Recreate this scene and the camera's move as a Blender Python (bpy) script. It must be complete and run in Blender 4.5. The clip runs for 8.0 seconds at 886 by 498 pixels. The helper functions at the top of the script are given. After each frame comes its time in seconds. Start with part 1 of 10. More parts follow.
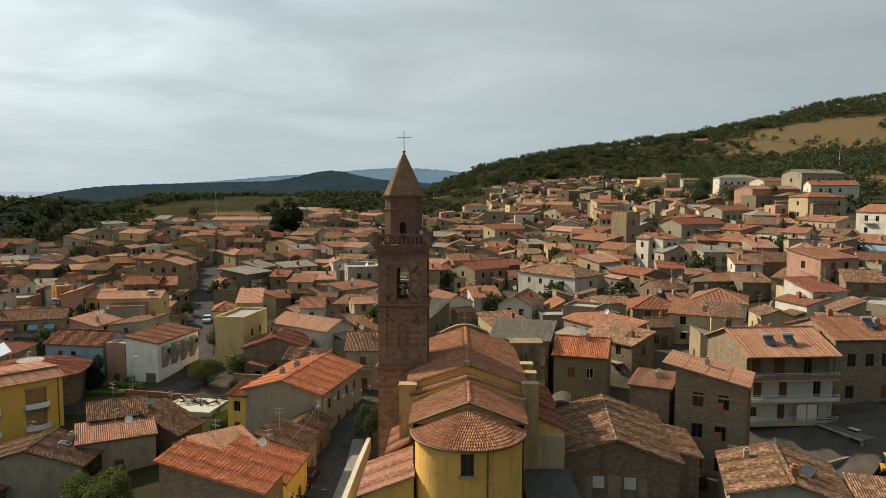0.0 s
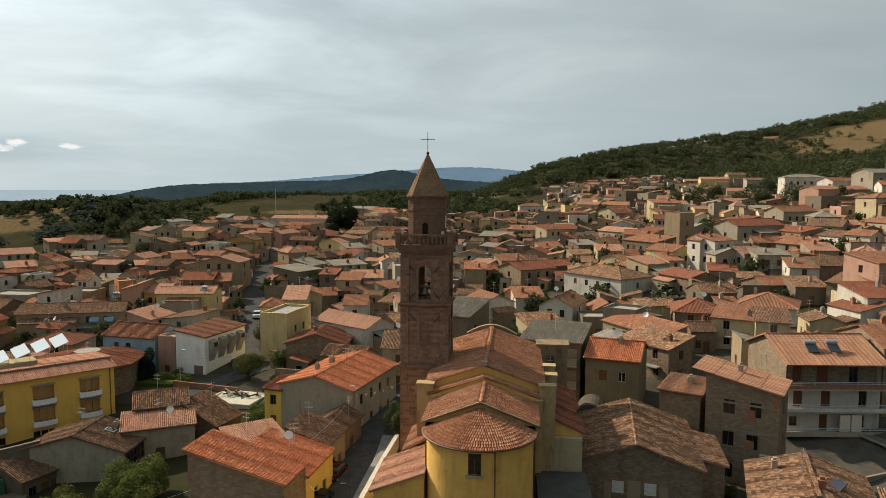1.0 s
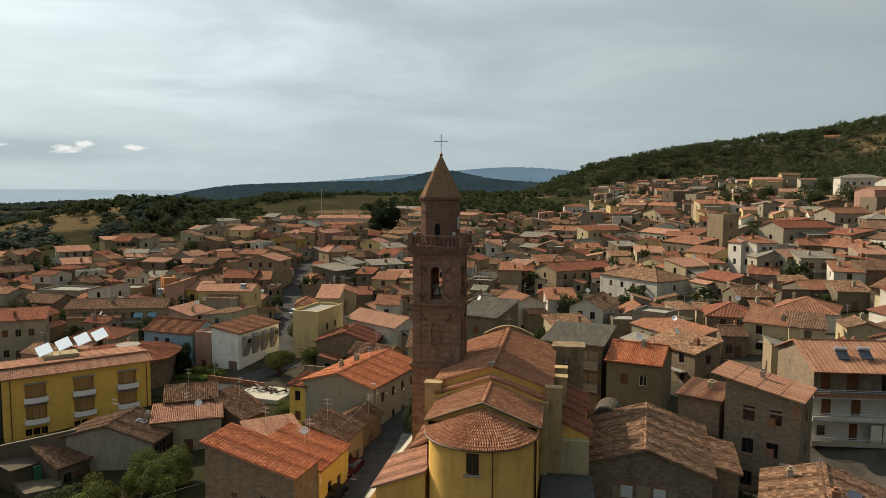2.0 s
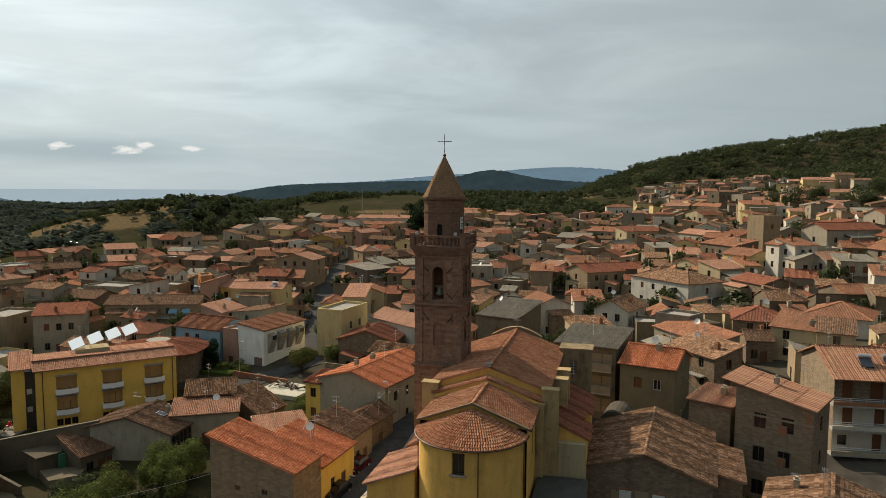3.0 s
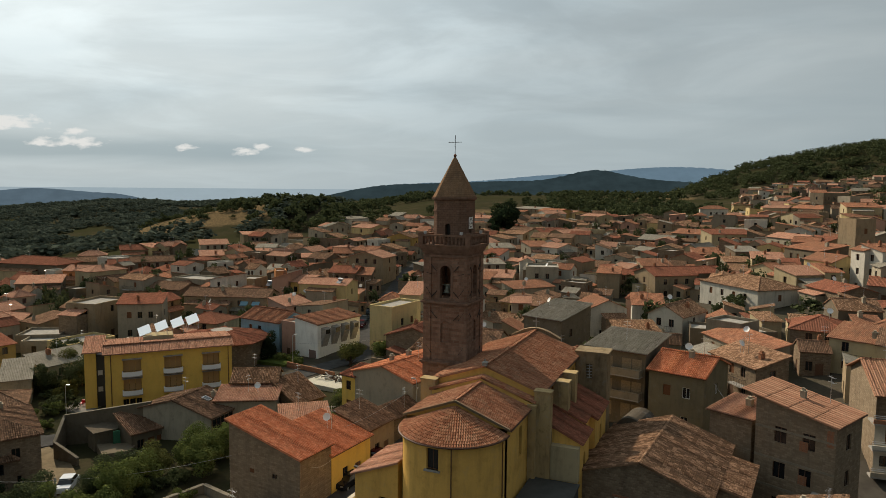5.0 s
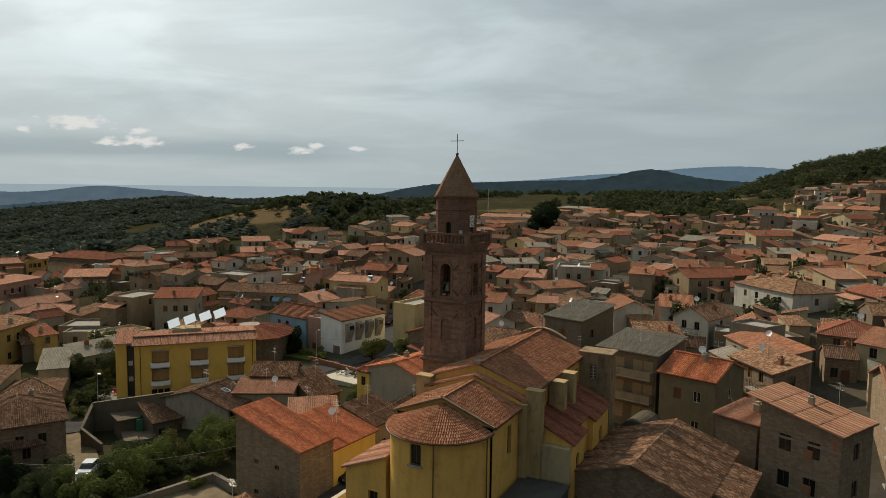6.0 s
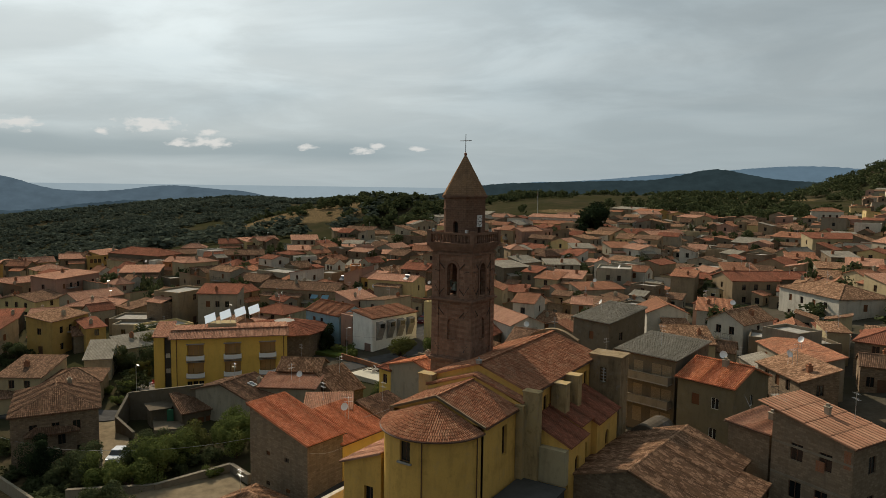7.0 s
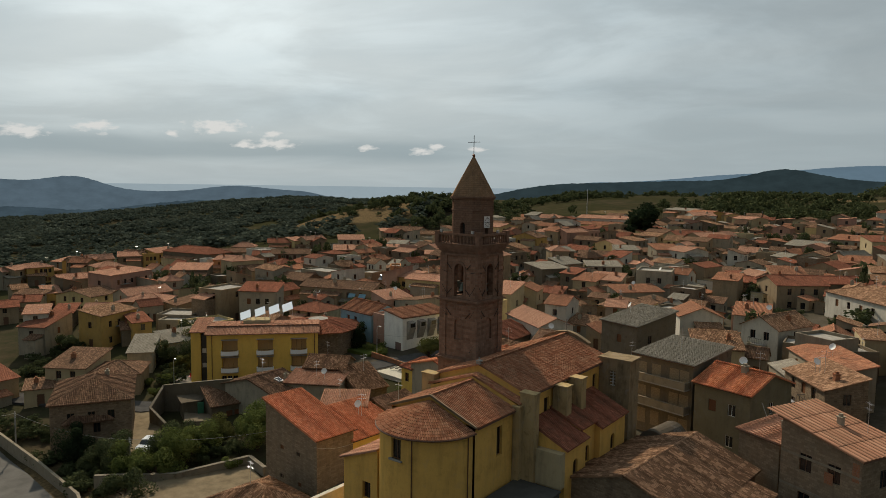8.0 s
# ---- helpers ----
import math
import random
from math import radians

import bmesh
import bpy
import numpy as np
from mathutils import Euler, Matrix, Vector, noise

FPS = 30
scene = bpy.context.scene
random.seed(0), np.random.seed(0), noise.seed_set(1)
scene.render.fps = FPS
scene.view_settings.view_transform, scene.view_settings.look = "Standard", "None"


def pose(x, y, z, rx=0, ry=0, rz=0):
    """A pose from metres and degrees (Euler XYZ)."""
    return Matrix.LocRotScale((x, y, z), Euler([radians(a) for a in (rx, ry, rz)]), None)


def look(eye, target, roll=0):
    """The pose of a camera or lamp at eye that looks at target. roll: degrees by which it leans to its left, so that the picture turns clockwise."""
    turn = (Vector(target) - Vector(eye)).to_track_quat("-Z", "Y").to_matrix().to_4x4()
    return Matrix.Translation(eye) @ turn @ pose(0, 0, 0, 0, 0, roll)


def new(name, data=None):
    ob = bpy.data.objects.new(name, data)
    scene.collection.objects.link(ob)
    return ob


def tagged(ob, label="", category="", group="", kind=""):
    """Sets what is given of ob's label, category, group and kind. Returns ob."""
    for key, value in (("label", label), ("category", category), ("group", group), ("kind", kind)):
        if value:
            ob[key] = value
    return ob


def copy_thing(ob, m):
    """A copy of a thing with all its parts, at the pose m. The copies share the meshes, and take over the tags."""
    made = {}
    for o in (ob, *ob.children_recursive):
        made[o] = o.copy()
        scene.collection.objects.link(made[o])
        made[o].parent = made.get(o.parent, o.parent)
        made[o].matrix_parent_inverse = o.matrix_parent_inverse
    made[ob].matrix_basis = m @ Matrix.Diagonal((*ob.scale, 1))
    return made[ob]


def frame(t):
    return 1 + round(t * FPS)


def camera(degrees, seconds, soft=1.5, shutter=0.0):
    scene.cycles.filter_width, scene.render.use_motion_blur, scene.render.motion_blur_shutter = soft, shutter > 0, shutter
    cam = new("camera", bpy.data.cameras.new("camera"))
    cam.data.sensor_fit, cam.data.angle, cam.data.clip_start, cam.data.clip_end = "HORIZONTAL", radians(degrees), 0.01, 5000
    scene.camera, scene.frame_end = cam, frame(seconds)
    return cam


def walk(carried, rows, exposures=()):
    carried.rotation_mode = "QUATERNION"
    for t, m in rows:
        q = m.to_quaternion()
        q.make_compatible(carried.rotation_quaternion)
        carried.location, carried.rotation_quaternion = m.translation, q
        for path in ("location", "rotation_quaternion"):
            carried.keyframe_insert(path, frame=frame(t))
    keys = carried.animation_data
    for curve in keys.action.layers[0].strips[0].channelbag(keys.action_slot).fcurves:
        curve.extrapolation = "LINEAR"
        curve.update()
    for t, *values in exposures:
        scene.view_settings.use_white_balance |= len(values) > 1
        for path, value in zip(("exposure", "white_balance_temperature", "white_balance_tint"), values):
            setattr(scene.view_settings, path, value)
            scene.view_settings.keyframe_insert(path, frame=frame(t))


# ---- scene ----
cam = camera(65.5, 8.0, soft=0.7)
PATH = [
    (0, (7.118, -71.386, 30.08), (7.036, -69.395, 29.91), 0.1),
    (0.5, (9.078, -71.543, 30.172), (8.909, -69.557, 30.001), 0.2),
    (0.9, (10.763, -71.616, 30.272), (10.521, -69.638, 30.1), 0.2),
    (1, (11.235, -71.642, 30.282), (10.974, -69.667, 30.109), 0.2),
    (1.5, (13.291, -71.811, 30.417), (12.948, -69.848, 30.243), 0.2),
    (3, (20.049, -70.635, 30.489), (19.505, -68.718, 30.315), 0.3),
    (3.5, (22.555, -70.146, 30.572), (21.921, -68.257, 30.398), 0.3),
    (3.7, (23.304, -69.94, 30.558), (22.641, -68.061, 30.384), 0.4),
    (4, (24.881, -69.701, 30.592), (24.174, -67.839, 30.418), 0.4),
    (4.5, (27.28, -68.944, 30.57), (26.514, -67.105, 30.395), 0.4),
    (6, (34.64, -66.156, 30.54), (33.685, -64.408, 30.36), 0.7),
    (6.5, (37.095, -64.841, 30.548), (36.065, -63.136, 30.366), 0.7),
    (6.6, (37.646, -64.696, 30.643), (36.602, -63.0, 30.462), 0.7),
    (7, (39.537, -63.57, 30.569), (38.435, -61.91, 30.387), 0.8),
    (7.5, (41.942, -62.138, 30.578), (40.77, -60.527, 30.396), 0.8),
    (8, (44.304, -60.874, 30.729), (43.066, -59.314, 30.546), 0.8),
]
walk(cam, [(t, look(eye, target, roll)) for t, eye, target, roll in PATH],
     exposures=[(0.0, 0.02), (3.0, -0.15), (5.5, -0.36), (8.0, -0.49)])


# ---- world and sun ----
SUN_FROM = Vector((-0.70, 0.44, 0.56)).normalized()


def make_world():
    w = bpy.data.worlds.new("sky")
    scene.world = w
    w.use_nodes = True
    nt = w.node_tree
    nt.nodes.clear()
    N, L = nt.nodes.new, nt.links.new
    out, bg = N("ShaderNodeOutputWorld"), N("ShaderNodeBackground")
    sky = N("ShaderNodeTexSky")
    sky.sky_type = 'NISHITA'
    sky.sun_disc = False
    sky.sun_elevation = math.asin(SUN_FROM.z)
    sky.sun_rotation = math.atan2(SUN_FROM.x, SUN_FROM.y)
    sky.dust_density = 2.5
    tc = N("ShaderNodeTexCoord")
    sep = N("ShaderNodeSeparateXYZ")
    L(tc.outputs["Generated"], sep.inputs[0])
    # cloud sheet: project the direction on a high flat layer
    zc = N("ShaderNodeMath"); zc.operation = 'MAXIMUM'; zc.inputs[1].default_value = 0.0
    L(sep.outputs[2], zc.inputs[0])
    za = N("ShaderNodeMath"); za.operation = 'ADD'; za.inputs[1].default_value = 0.12
    L(zc.outputs[0], za.inputs[0])
    dx = N("ShaderNodeMath"); dx.operation = 'DIVIDE'
    dy = N("ShaderNodeMath"); dy.operation = 'DIVIDE'
    L(sep.outputs[0], dx.inputs[0]); L(za.outputs[0], dx.inputs[1])
    L(sep.outputs[1], dy.inputs[0]); L(za.outputs[0], dy.inputs[1])
    cmb = N("ShaderNodeCombineXYZ")
    L(dx.outputs[0], cmb.inputs[0]); L(dy.outputs[0], cmb.inputs[1])
    mp = N("ShaderNodeMapping")
    mp.inputs["Rotation"].default_value = (0, 0, radians(25))
    mp.inputs["Scale"].default_value = (0.6, 0.85, 1)
    L(cmb.outputs[0], mp.inputs[0])
    n1 = N("ShaderNodeTexNoise")
    n1.inputs["Scale"].default_value = 0.9
    n1.inputs["Detail"].default_value = 7
    n1.inputs["Roughness"].default_value = 0.52
    n1.inputs["Distortion"].default_value = 0.35
    L(mp.outputs[0], n1.inputs["Vector"])
    ramp = N("ShaderNodeValToRGB")
    ramp.color_ramp.elements[0].position = 0.25
    ramp.color_ramp.elements[0].color = (0.42, 0.505, 0.54, 1)
    ramp.color_ramp.elements[1].position = 0.78
    ramp.color_ramp.elements[1].color = (0.635, 0.70, 0.705, 1)
    L(n1.outputs[0], ramp.inputs[0])
    # brighter veil round the hidden sun
    nrm = N("ShaderNodeVectorMath"); nrm.operation = 'DOT_PRODUCT'
    nrm.inputs[1].default_value = SUN_FROM
    L(tc.outputs["Generated"], nrm.inputs[0])
    gl = N("ShaderNodeMapRange")
    gl.inputs[1].default_value, gl.inputs[2].default_value = -1.0, 0.8
    gl.inputs[3].default_value, gl.inputs[4].default_value = 0.34, 1.06
    gl.interpolation_type = 'LINEAR'
    L(nrm.outputs["Value"], gl.inputs[0])
    g2 = N("ShaderNodeMapRange")
    g2.interpolation_type = 'SMOOTHSTEP'
    g2.inputs[1].default_value, g2.inputs[2].default_value = 0.66, 1.0
    g2.inputs[3].default_value, g2.inputs[4].default_value = 0.0, 0.55
    L(nrm.outputs["Value"], g2.inputs[0])
    gs = N("ShaderNodeMath"); gs.operation = 'ADD'
    L(gl.outputs[0], gs.inputs[0]); L(g2.outputs[0], gs.inputs[1])
    n2 = N("ShaderNodeTexNoise")
    n2.inputs["Scale"].default_value = 0.85
    n2.inputs["Detail"].default_value = 8
    n2.inputs["Roughness"].default_value = 0.55
    n2.inputs["Distortion"].default_value = 0.5
    L(cmb.outputs[0], n2.inputs["Vector"])
    br = N("ShaderNodeMapRange"); br.interpolation_type = 'SMOOTHSTEP'
    br.inputs[1].default_value, br.inputs[2].default_value = 0.40, 0.66
    L(n2.outputs[0], br.inputs[0])
    bs = N("ShaderNodeMapRange")
    bs.inputs[1].default_value, bs.inputs[2].default_value = 0.35, 0.85
    bs.inputs[3].default_value, bs.inputs[4].default_value = 0.0, 0.42
    L(nrm.outputs["Value"], bs.inputs[0])
    bm_ = N("ShaderNodeMath"); bm_.operation = 'MULTIPLY'
    L(br.outputs[0], bm_.inputs[0]); L(bs.outputs[0], bm_.inputs[1])
    ga = N("ShaderNodeMath"); ga.operation = 'ADD'
    L(gs.outputs[0], ga.inputs[0]); L(bm_.outputs[0], ga.inputs[1])
    gs = ga
    mulc = N("ShaderNodeVectorMath"); mulc.operation = 'SCALE'
    L(ramp.outputs[0], mulc.inputs[0]); L(gs.outputs[0], mulc.inputs["Scale"])
    # clear strip low over the sea
    low = N("ShaderNodeMapRange")
    low.inputs[1].default_value, low.inputs[2].default_value = 0.0, 0.21
    low.inputs[3].default_value, low.inputs[4].default_value = 0.8, 0.0
    low.interpolation_type = 'SMOOTHSTEP'
    L(sep.outputs[2], low.inputs[0])
    mix = N("ShaderNodeMix"); mix.data_type = 'RGBA'
    L(low.outputs[0], mix.inputs["Factor"])
    L(mulc.outputs[0], mix.inputs["A"])
    strip = N("ShaderNodeVectorMath"); strip.operation = 'SCALE'
    strip.inputs[0].default_value = (0.53, 0.635, 0.68)
    L(gl.outputs[0], strip.inputs["Scale"])
    L(strip.outputs[0], mix.inputs["B"])
    # blue-grey bank of cloud low in the west
    bank = N("ShaderNodeValToRGB")
    for k_, (pos_, v_) in enumerate(((0.024, 0.0), (0.040, 0.8), (0.054, 0.72), (0.070, 0.0))):
        el = bank.color_ramp.elements[k_] if k_ < 2 else bank.color_ramp.elements.new(pos_)
        el.position, el.color = pos_, (v_, v_, v_, 1)
    wob = N("ShaderNodeMath"); wob.operation = 'MULTIPLY_ADD'
    wob.inputs[1].default_value, wob.inputs[2].default_value = 0.03, -0.015
    L(n1.outputs[0], wob.inputs[0])
    zw = N("ShaderNodeMath"); zw.operation = 'ADD'
    L(sep.outputs[2], zw.inputs[0]); L(wob.outputs[0], zw.inputs[1])
    L(zw.outputs[0], bank.inputs[0])
    mixb = N("ShaderNodeMix"); mixb.data_type = 'RGBA'
    L(mix.outputs["Result"], mixb.inputs["A"])
    mixb.inputs["B"].default_value = (0.37, 0.495, 0.56, 1)
    # small fair-weather clouds in the clear strip
    az = N("ShaderNodeMath"); az.operation = 'ARCTAN2'
    L(sep.outputs[0], az.inputs[0]); L(sep.outputs[1], az.inputs[1])
    pc = N("ShaderNodeCombineXYZ")
    L(az.outputs[0], pc.inputs[0]); L(sep.outputs[2], pc.inputs[1])
    pm = N("ShaderNodeMapping"); pm.inputs["Scale"].default_value = (60, 130, 1)
    L(pc.outputs[0], pm.inputs[0])
    pn = N("ShaderNodeTexNoise")
    pn.inputs["Scale"].default_value = 1.0
    pn.inputs["Detail"].default_value = 6
    pn.inputs["Roughness"].default_value = 0.5
    L(pm.outputs[0], pn.inputs["Vector"])
    # azimuth, height, half width and half height of each
    near = None
    for pa, pz, pw, ph in ((-1.218, 0.0602, 0.0275, 0.0082), (-1.135, 0.0695, 0.0236, 0.0074), (-1.042, 0.0659, 0.0093, 0.0049), (-0.986, 0.0759, 0.0371, 0.0090), (-0.914, 0.0686, 0.0154, 0.0049), (-0.905, 0.0550, 0.0264, 0.0074), (-0.948, 0.0541, 0.0167, 0.0057), (-0.784, 0.0518, 0.0162, 0.0041), (-0.704, 0.0486, 0.0180, 0.0049), (-0.683, 0.0543, 0.0115, 0.0049), (-0.626, 0.0518, 0.0180, 0.0041), (-1.324, 0.0383, 0.0310, 0.0098), (-1.410, 0.0439, 0.0224, 0.0098)):
        sub = N("ShaderNodeVectorMath"); sub.operation = 'SUBTRACT'
        sub.inputs[1].default_value = (pa, pz, 0)
        L(pc.outputs[0], sub.inputs[0])
        mul = N("ShaderNodeVectorMath"); mul.operation = 'MULTIPLY'
        mul.inputs[1].default_value = (1 / pw, 1 / ph, 0)
        L(sub.outputs[0], mul.inputs[0])
        ln = N("ShaderNodeVectorMath"); ln.operation = 'LENGTH'
        L(mul.outputs[0], ln.inputs[0])
        if near is None:
            near = ln.outputs["Value"]
        else:
            mn = N("ShaderNodeMath"); mn.operation = 'MINIMUM'
            L(near, mn.inputs[0]); L(ln.outputs["Value"], mn.inputs[1])
            near = mn.outputs[0]
    rag = N("ShaderNodeMath"); rag.operation = 'MULTIPLY_ADD'
    rag.inputs[1].default_value = 3.2
    L(pn.outputs[0], rag.inputs[0]); L(near, rag.inputs[2])
    pr = N("ShaderNodeMapRange")
    pr.inputs[1].default_value, pr.inputs[2].default_value = 2.7, 1.95
    L(rag.outputs[0], pr.inputs[0])
    side = N("ShaderNodeMapRange")
    side.inputs[1].default_value, side.inputs[2].default_value = -0.55, -0.72
    L(az.outputs[0], side.inputs[0])
    bf = N("ShaderNodeMath"); bf.operation = 'MULTIPLY'
    L(bank.outputs[0], bf.inputs[0]); L(side.outputs[0], bf.inputs[1])
    L(bf.outputs[0], mixb.inputs["Factor"])
    mixp = N("ShaderNodeMix"); mixp.data_type = 'RGBA'
    L(pr.outputs[0], mixp.inputs["Factor"])
    L(mixb.outputs["Result"], mixp.inputs["A"])
    mixp.inputs["B"].default_value = (0.95, 0.975, 0.97, 1)
    # the thin sheet lets a part of the clear sky through
    skys = N("ShaderNodeVectorMath"); skys.operation = 'SCALE'
    skys.inputs["Scale"].default_value = 0.05
    L(sky.outputs[0], skys.inputs[0])
    mix2 = N("ShaderNodeMix"); mix2.data_type = 'RGBA'
    mix2.inputs["Factor"].default_value = 0.12
    L(mixp.outputs["Result"], mix2.inputs["A"]); L(skys.outputs[0], mix2.inputs["B"])
    L(mix2.outputs["Result"], bg.inputs["Color"])
    bg.inputs["Strength"].default_value = 1.0
    L(bg.outputs[0], out.inputs[0])


make_world()
sun_data = bpy.data.lights.new("sun", 'SUN')
sun_data.energy = 6.9
sun_data.angle = radians(1.2)
sun_data.color = (1.0, 0.86, 0.67)
sun = new("sun", sun_data)
sun.matrix_world = look(SUN_FROM * 300, (0, 0, 0))


# ---- materials ----
MATS = {}


def nodes_of(name):
    m = bpy.data.materials.new(name)
    m.use_nodes = True
    nt = m.node_tree
    b = nt.nodes["Principled BSDF"]
    b.inputs["Specular IOR Level"].default_value = 0.0
    return m, nt, b


def noise_tex(nt, vec, scale, detail=4, rough=0.55):
    n = nt.nodes.new("ShaderNodeTexNoise")
    n.inputs["Scale"].default_value = scale
    n.inputs["Detail"].default_value = detail
    n.inputs["Roughness"].default_value = rough
    if vec is not None:
        nt.links.new(vec, n.inputs["Vector"])
    return n.outputs[0]


def math_node(nt, op, a, b=0.0):
    n = nt.nodes.new("ShaderNodeMath")
    n.operation = op
    for i, v in enumerate((a, b)):
        if isinstance(v, (int, float)):
            n.inputs[i].default_value = v
        else:
            nt.links.new(v, n.inputs[i])
    return n.outputs[0]


def mix_col(nt, fac, a, b, blend='MIX'):
    n = nt.nodes.new("ShaderNodeMix")
    n.data_type = 'RGBA'
    n.blend_type = blend
    for key, v in (("Factor", fac), ("A", a), ("B", b)):
        if isinstance(v, tuple):
            n.inputs[key].default_value = (*v, 1) if len(v) == 3 else v
        elif isinstance(v, (int, float)):
            n.inputs[key].default_value = v
        else:
            nt.links.new(v, n.inputs[key])
    return n.outputs["Result"]


def ramp_of(nt, fac, lo, hi):
    n = nt.nodes.new("ShaderNodeMapRange")
    n.inputs[1].default_value, n.inputs[2].default_value = lo, hi
    n.inputs[3].default_value, n.inputs[4].default_value = 0, 1
    nt.links.new(fac, n.inputs[0])
    return n.outputs[0]


def bump_to(nt, b, height, strength, dist):
    n = nt.nodes.new("ShaderNodeBump")
    n.inputs["Strength"].default_value = strength
    n.inputs["Distance"].default_value = dist
    nt.links.new(height, n.inputs["Height"])
    nt.links.new(n.outputs[0], b.inputs["Normal"])


def position(nt):
    return nt.nodes.new("ShaderNodeNewGeometry").outputs["Position"]


def stretched(nt, vec, sx, sy, sz):
    n = nt.nodes.new("ShaderNodeMapping")
    n.inputs["Scale"].default_value = (sx, sy, sz)
    nt.links.new(vec, n.inputs[0])
    return n.outputs[0]


def plaster(name, col, dirt=(0.10, 0.085, 0.065), wear=0.5, rough=0.9, vary=0.14):
    """Painted or bare render: blotches, rain streaks and fine grain."""
    if name in MATS:
        return MATS[name]
    m, nt, b = nodes_of(name)
    p = position(nt)
    info = nt.nodes.new("ShaderNodeObjectInfo")
    big = noise_tex(nt, p, 0.35, 5, 0.62)
    streak = noise_tex(nt, stretched(nt, p, 1.1, 1.1, 0.22), 1.0, 6, 0.68)
    patch = noise_tex(nt, p, 1.1, 6, 0.7)
    grain = noise_tex(nt, p, 9.0, 3, 0.6)
    base = mix_col(nt, math_node(nt, 'MULTIPLY', info.outputs["Random"], vary), col,
                   tuple(c * 0.45 for c in col))
    d = math_node(nt, 'MULTIPLY', ramp_of(nt, streak, 0.46, 0.74), math_node(nt, 'MULTIPLY', ramp_of(nt, big, 0.32, 0.62), wear * 1.25))
    c1 = mix_col(nt, d, base, dirt)
    c2 = mix_col(nt, math_node(nt, 'MULTIPLY', ramp_of(nt, big, 0.48, 0.72), wear * 0.6), c1,
                 tuple(c * 0.62 for c in col))
    c2 = mix_col(nt, math_node(nt, 'MULTIPLY', ramp_of(nt, patch, 0.56, 0.64), wear * 0.55), c2, tuple(0.5 * c + 0.12 for c in col))
    c2 = mix_col(nt, math_node(nt, 'MULTIPLY', ramp_of(nt, patch, 0.44, 0.36), wear * 0.6), c2, tuple(0.5 * c for c in col))
    c3 = mix_col(nt, math_node(nt, 'MULTIPLY', ramp_of(nt, grain, 0.35, 0.7), 0.16), c2,
                 tuple(c * 0.6 for c in col))
    nt.links.new(c3, b.inputs["Base Color"])
    b.inputs["Roughness"].default_value = rough
    bump_to(nt, b, grain, 0.25, 0.02)
    MATS[name] = m
    return m


def masonry(name, c1, c2, joint, bw, bh, jw=0.025, wear=0.4, dirt=(0.07, 0.06, 0.05)):
    """Coursed stone or brick, mapped on the face's own width and height."""
    if name in MATS:
        return MATS[name]
    m, nt, b = nodes_of(name)
    uv = nt.nodes.new("ShaderNodeUVMap").outputs[0]
    p = position(nt)
    br = nt.nodes.new("ShaderNodeTexBrick")
    nt.links.new(uv, br.inputs["Vector"])
    br.inputs["Color1"].default_value = (*c1, 1)
    br.inputs["Color2"].default_value = (*c2, 1)
    br.inputs["Mortar"].default_value = (*joint, 1)
    br.inputs["Scale"].default_value = 1.0
    br.inputs["Mortar Size"].default_value = jw
    br.inputs["Mortar Smooth"].default_value = 0.3
    br.inputs["Bias"].default_value = 0.0
    br.inputs["Brick Width"].default_value = bw
    br.inputs["Row Height"].default_value = bh
    big = noise_tex(nt, p, 0.45, 5, 0.65)
    streak = noise_tex(nt, stretched(nt, p, 1.3, 1.3, 0.2), 1.1, 5, 0.65)
    grain = noise_tex(nt, p, 7.0, 4, 0.6)
    c = mix_col(nt, math_node(nt, 'MULTIPLY', ramp_of(nt, streak, 0.45, 0.75), wear), br.outputs[0], dirt)
    c = mix_col(nt, math_node(nt, 'MULTIPLY', ramp_of(nt, big, 0.45, 0.7), wear * 0.7), c,
                tuple(v * 0.7 for v in c2))
    c = mix_col(nt, math_node(nt, 'MULTIPLY', ramp_of(nt, grain, 0.35, 0.7), 0.3), c,
                tuple(v * 0.55 for v in c1))
    nt.links.new(c, b.inputs["Base Color"])
    b.inputs["Roughness"].default_value = 0.92
    h = math_node(nt, 'SUBTRACT', math_node(nt, 'MULTIPLY', grain, 0.6), br.outputs["Fac"])
    bump_to(nt, b, h, 0.6, 0.03)
    MATS[name] = m
    return m


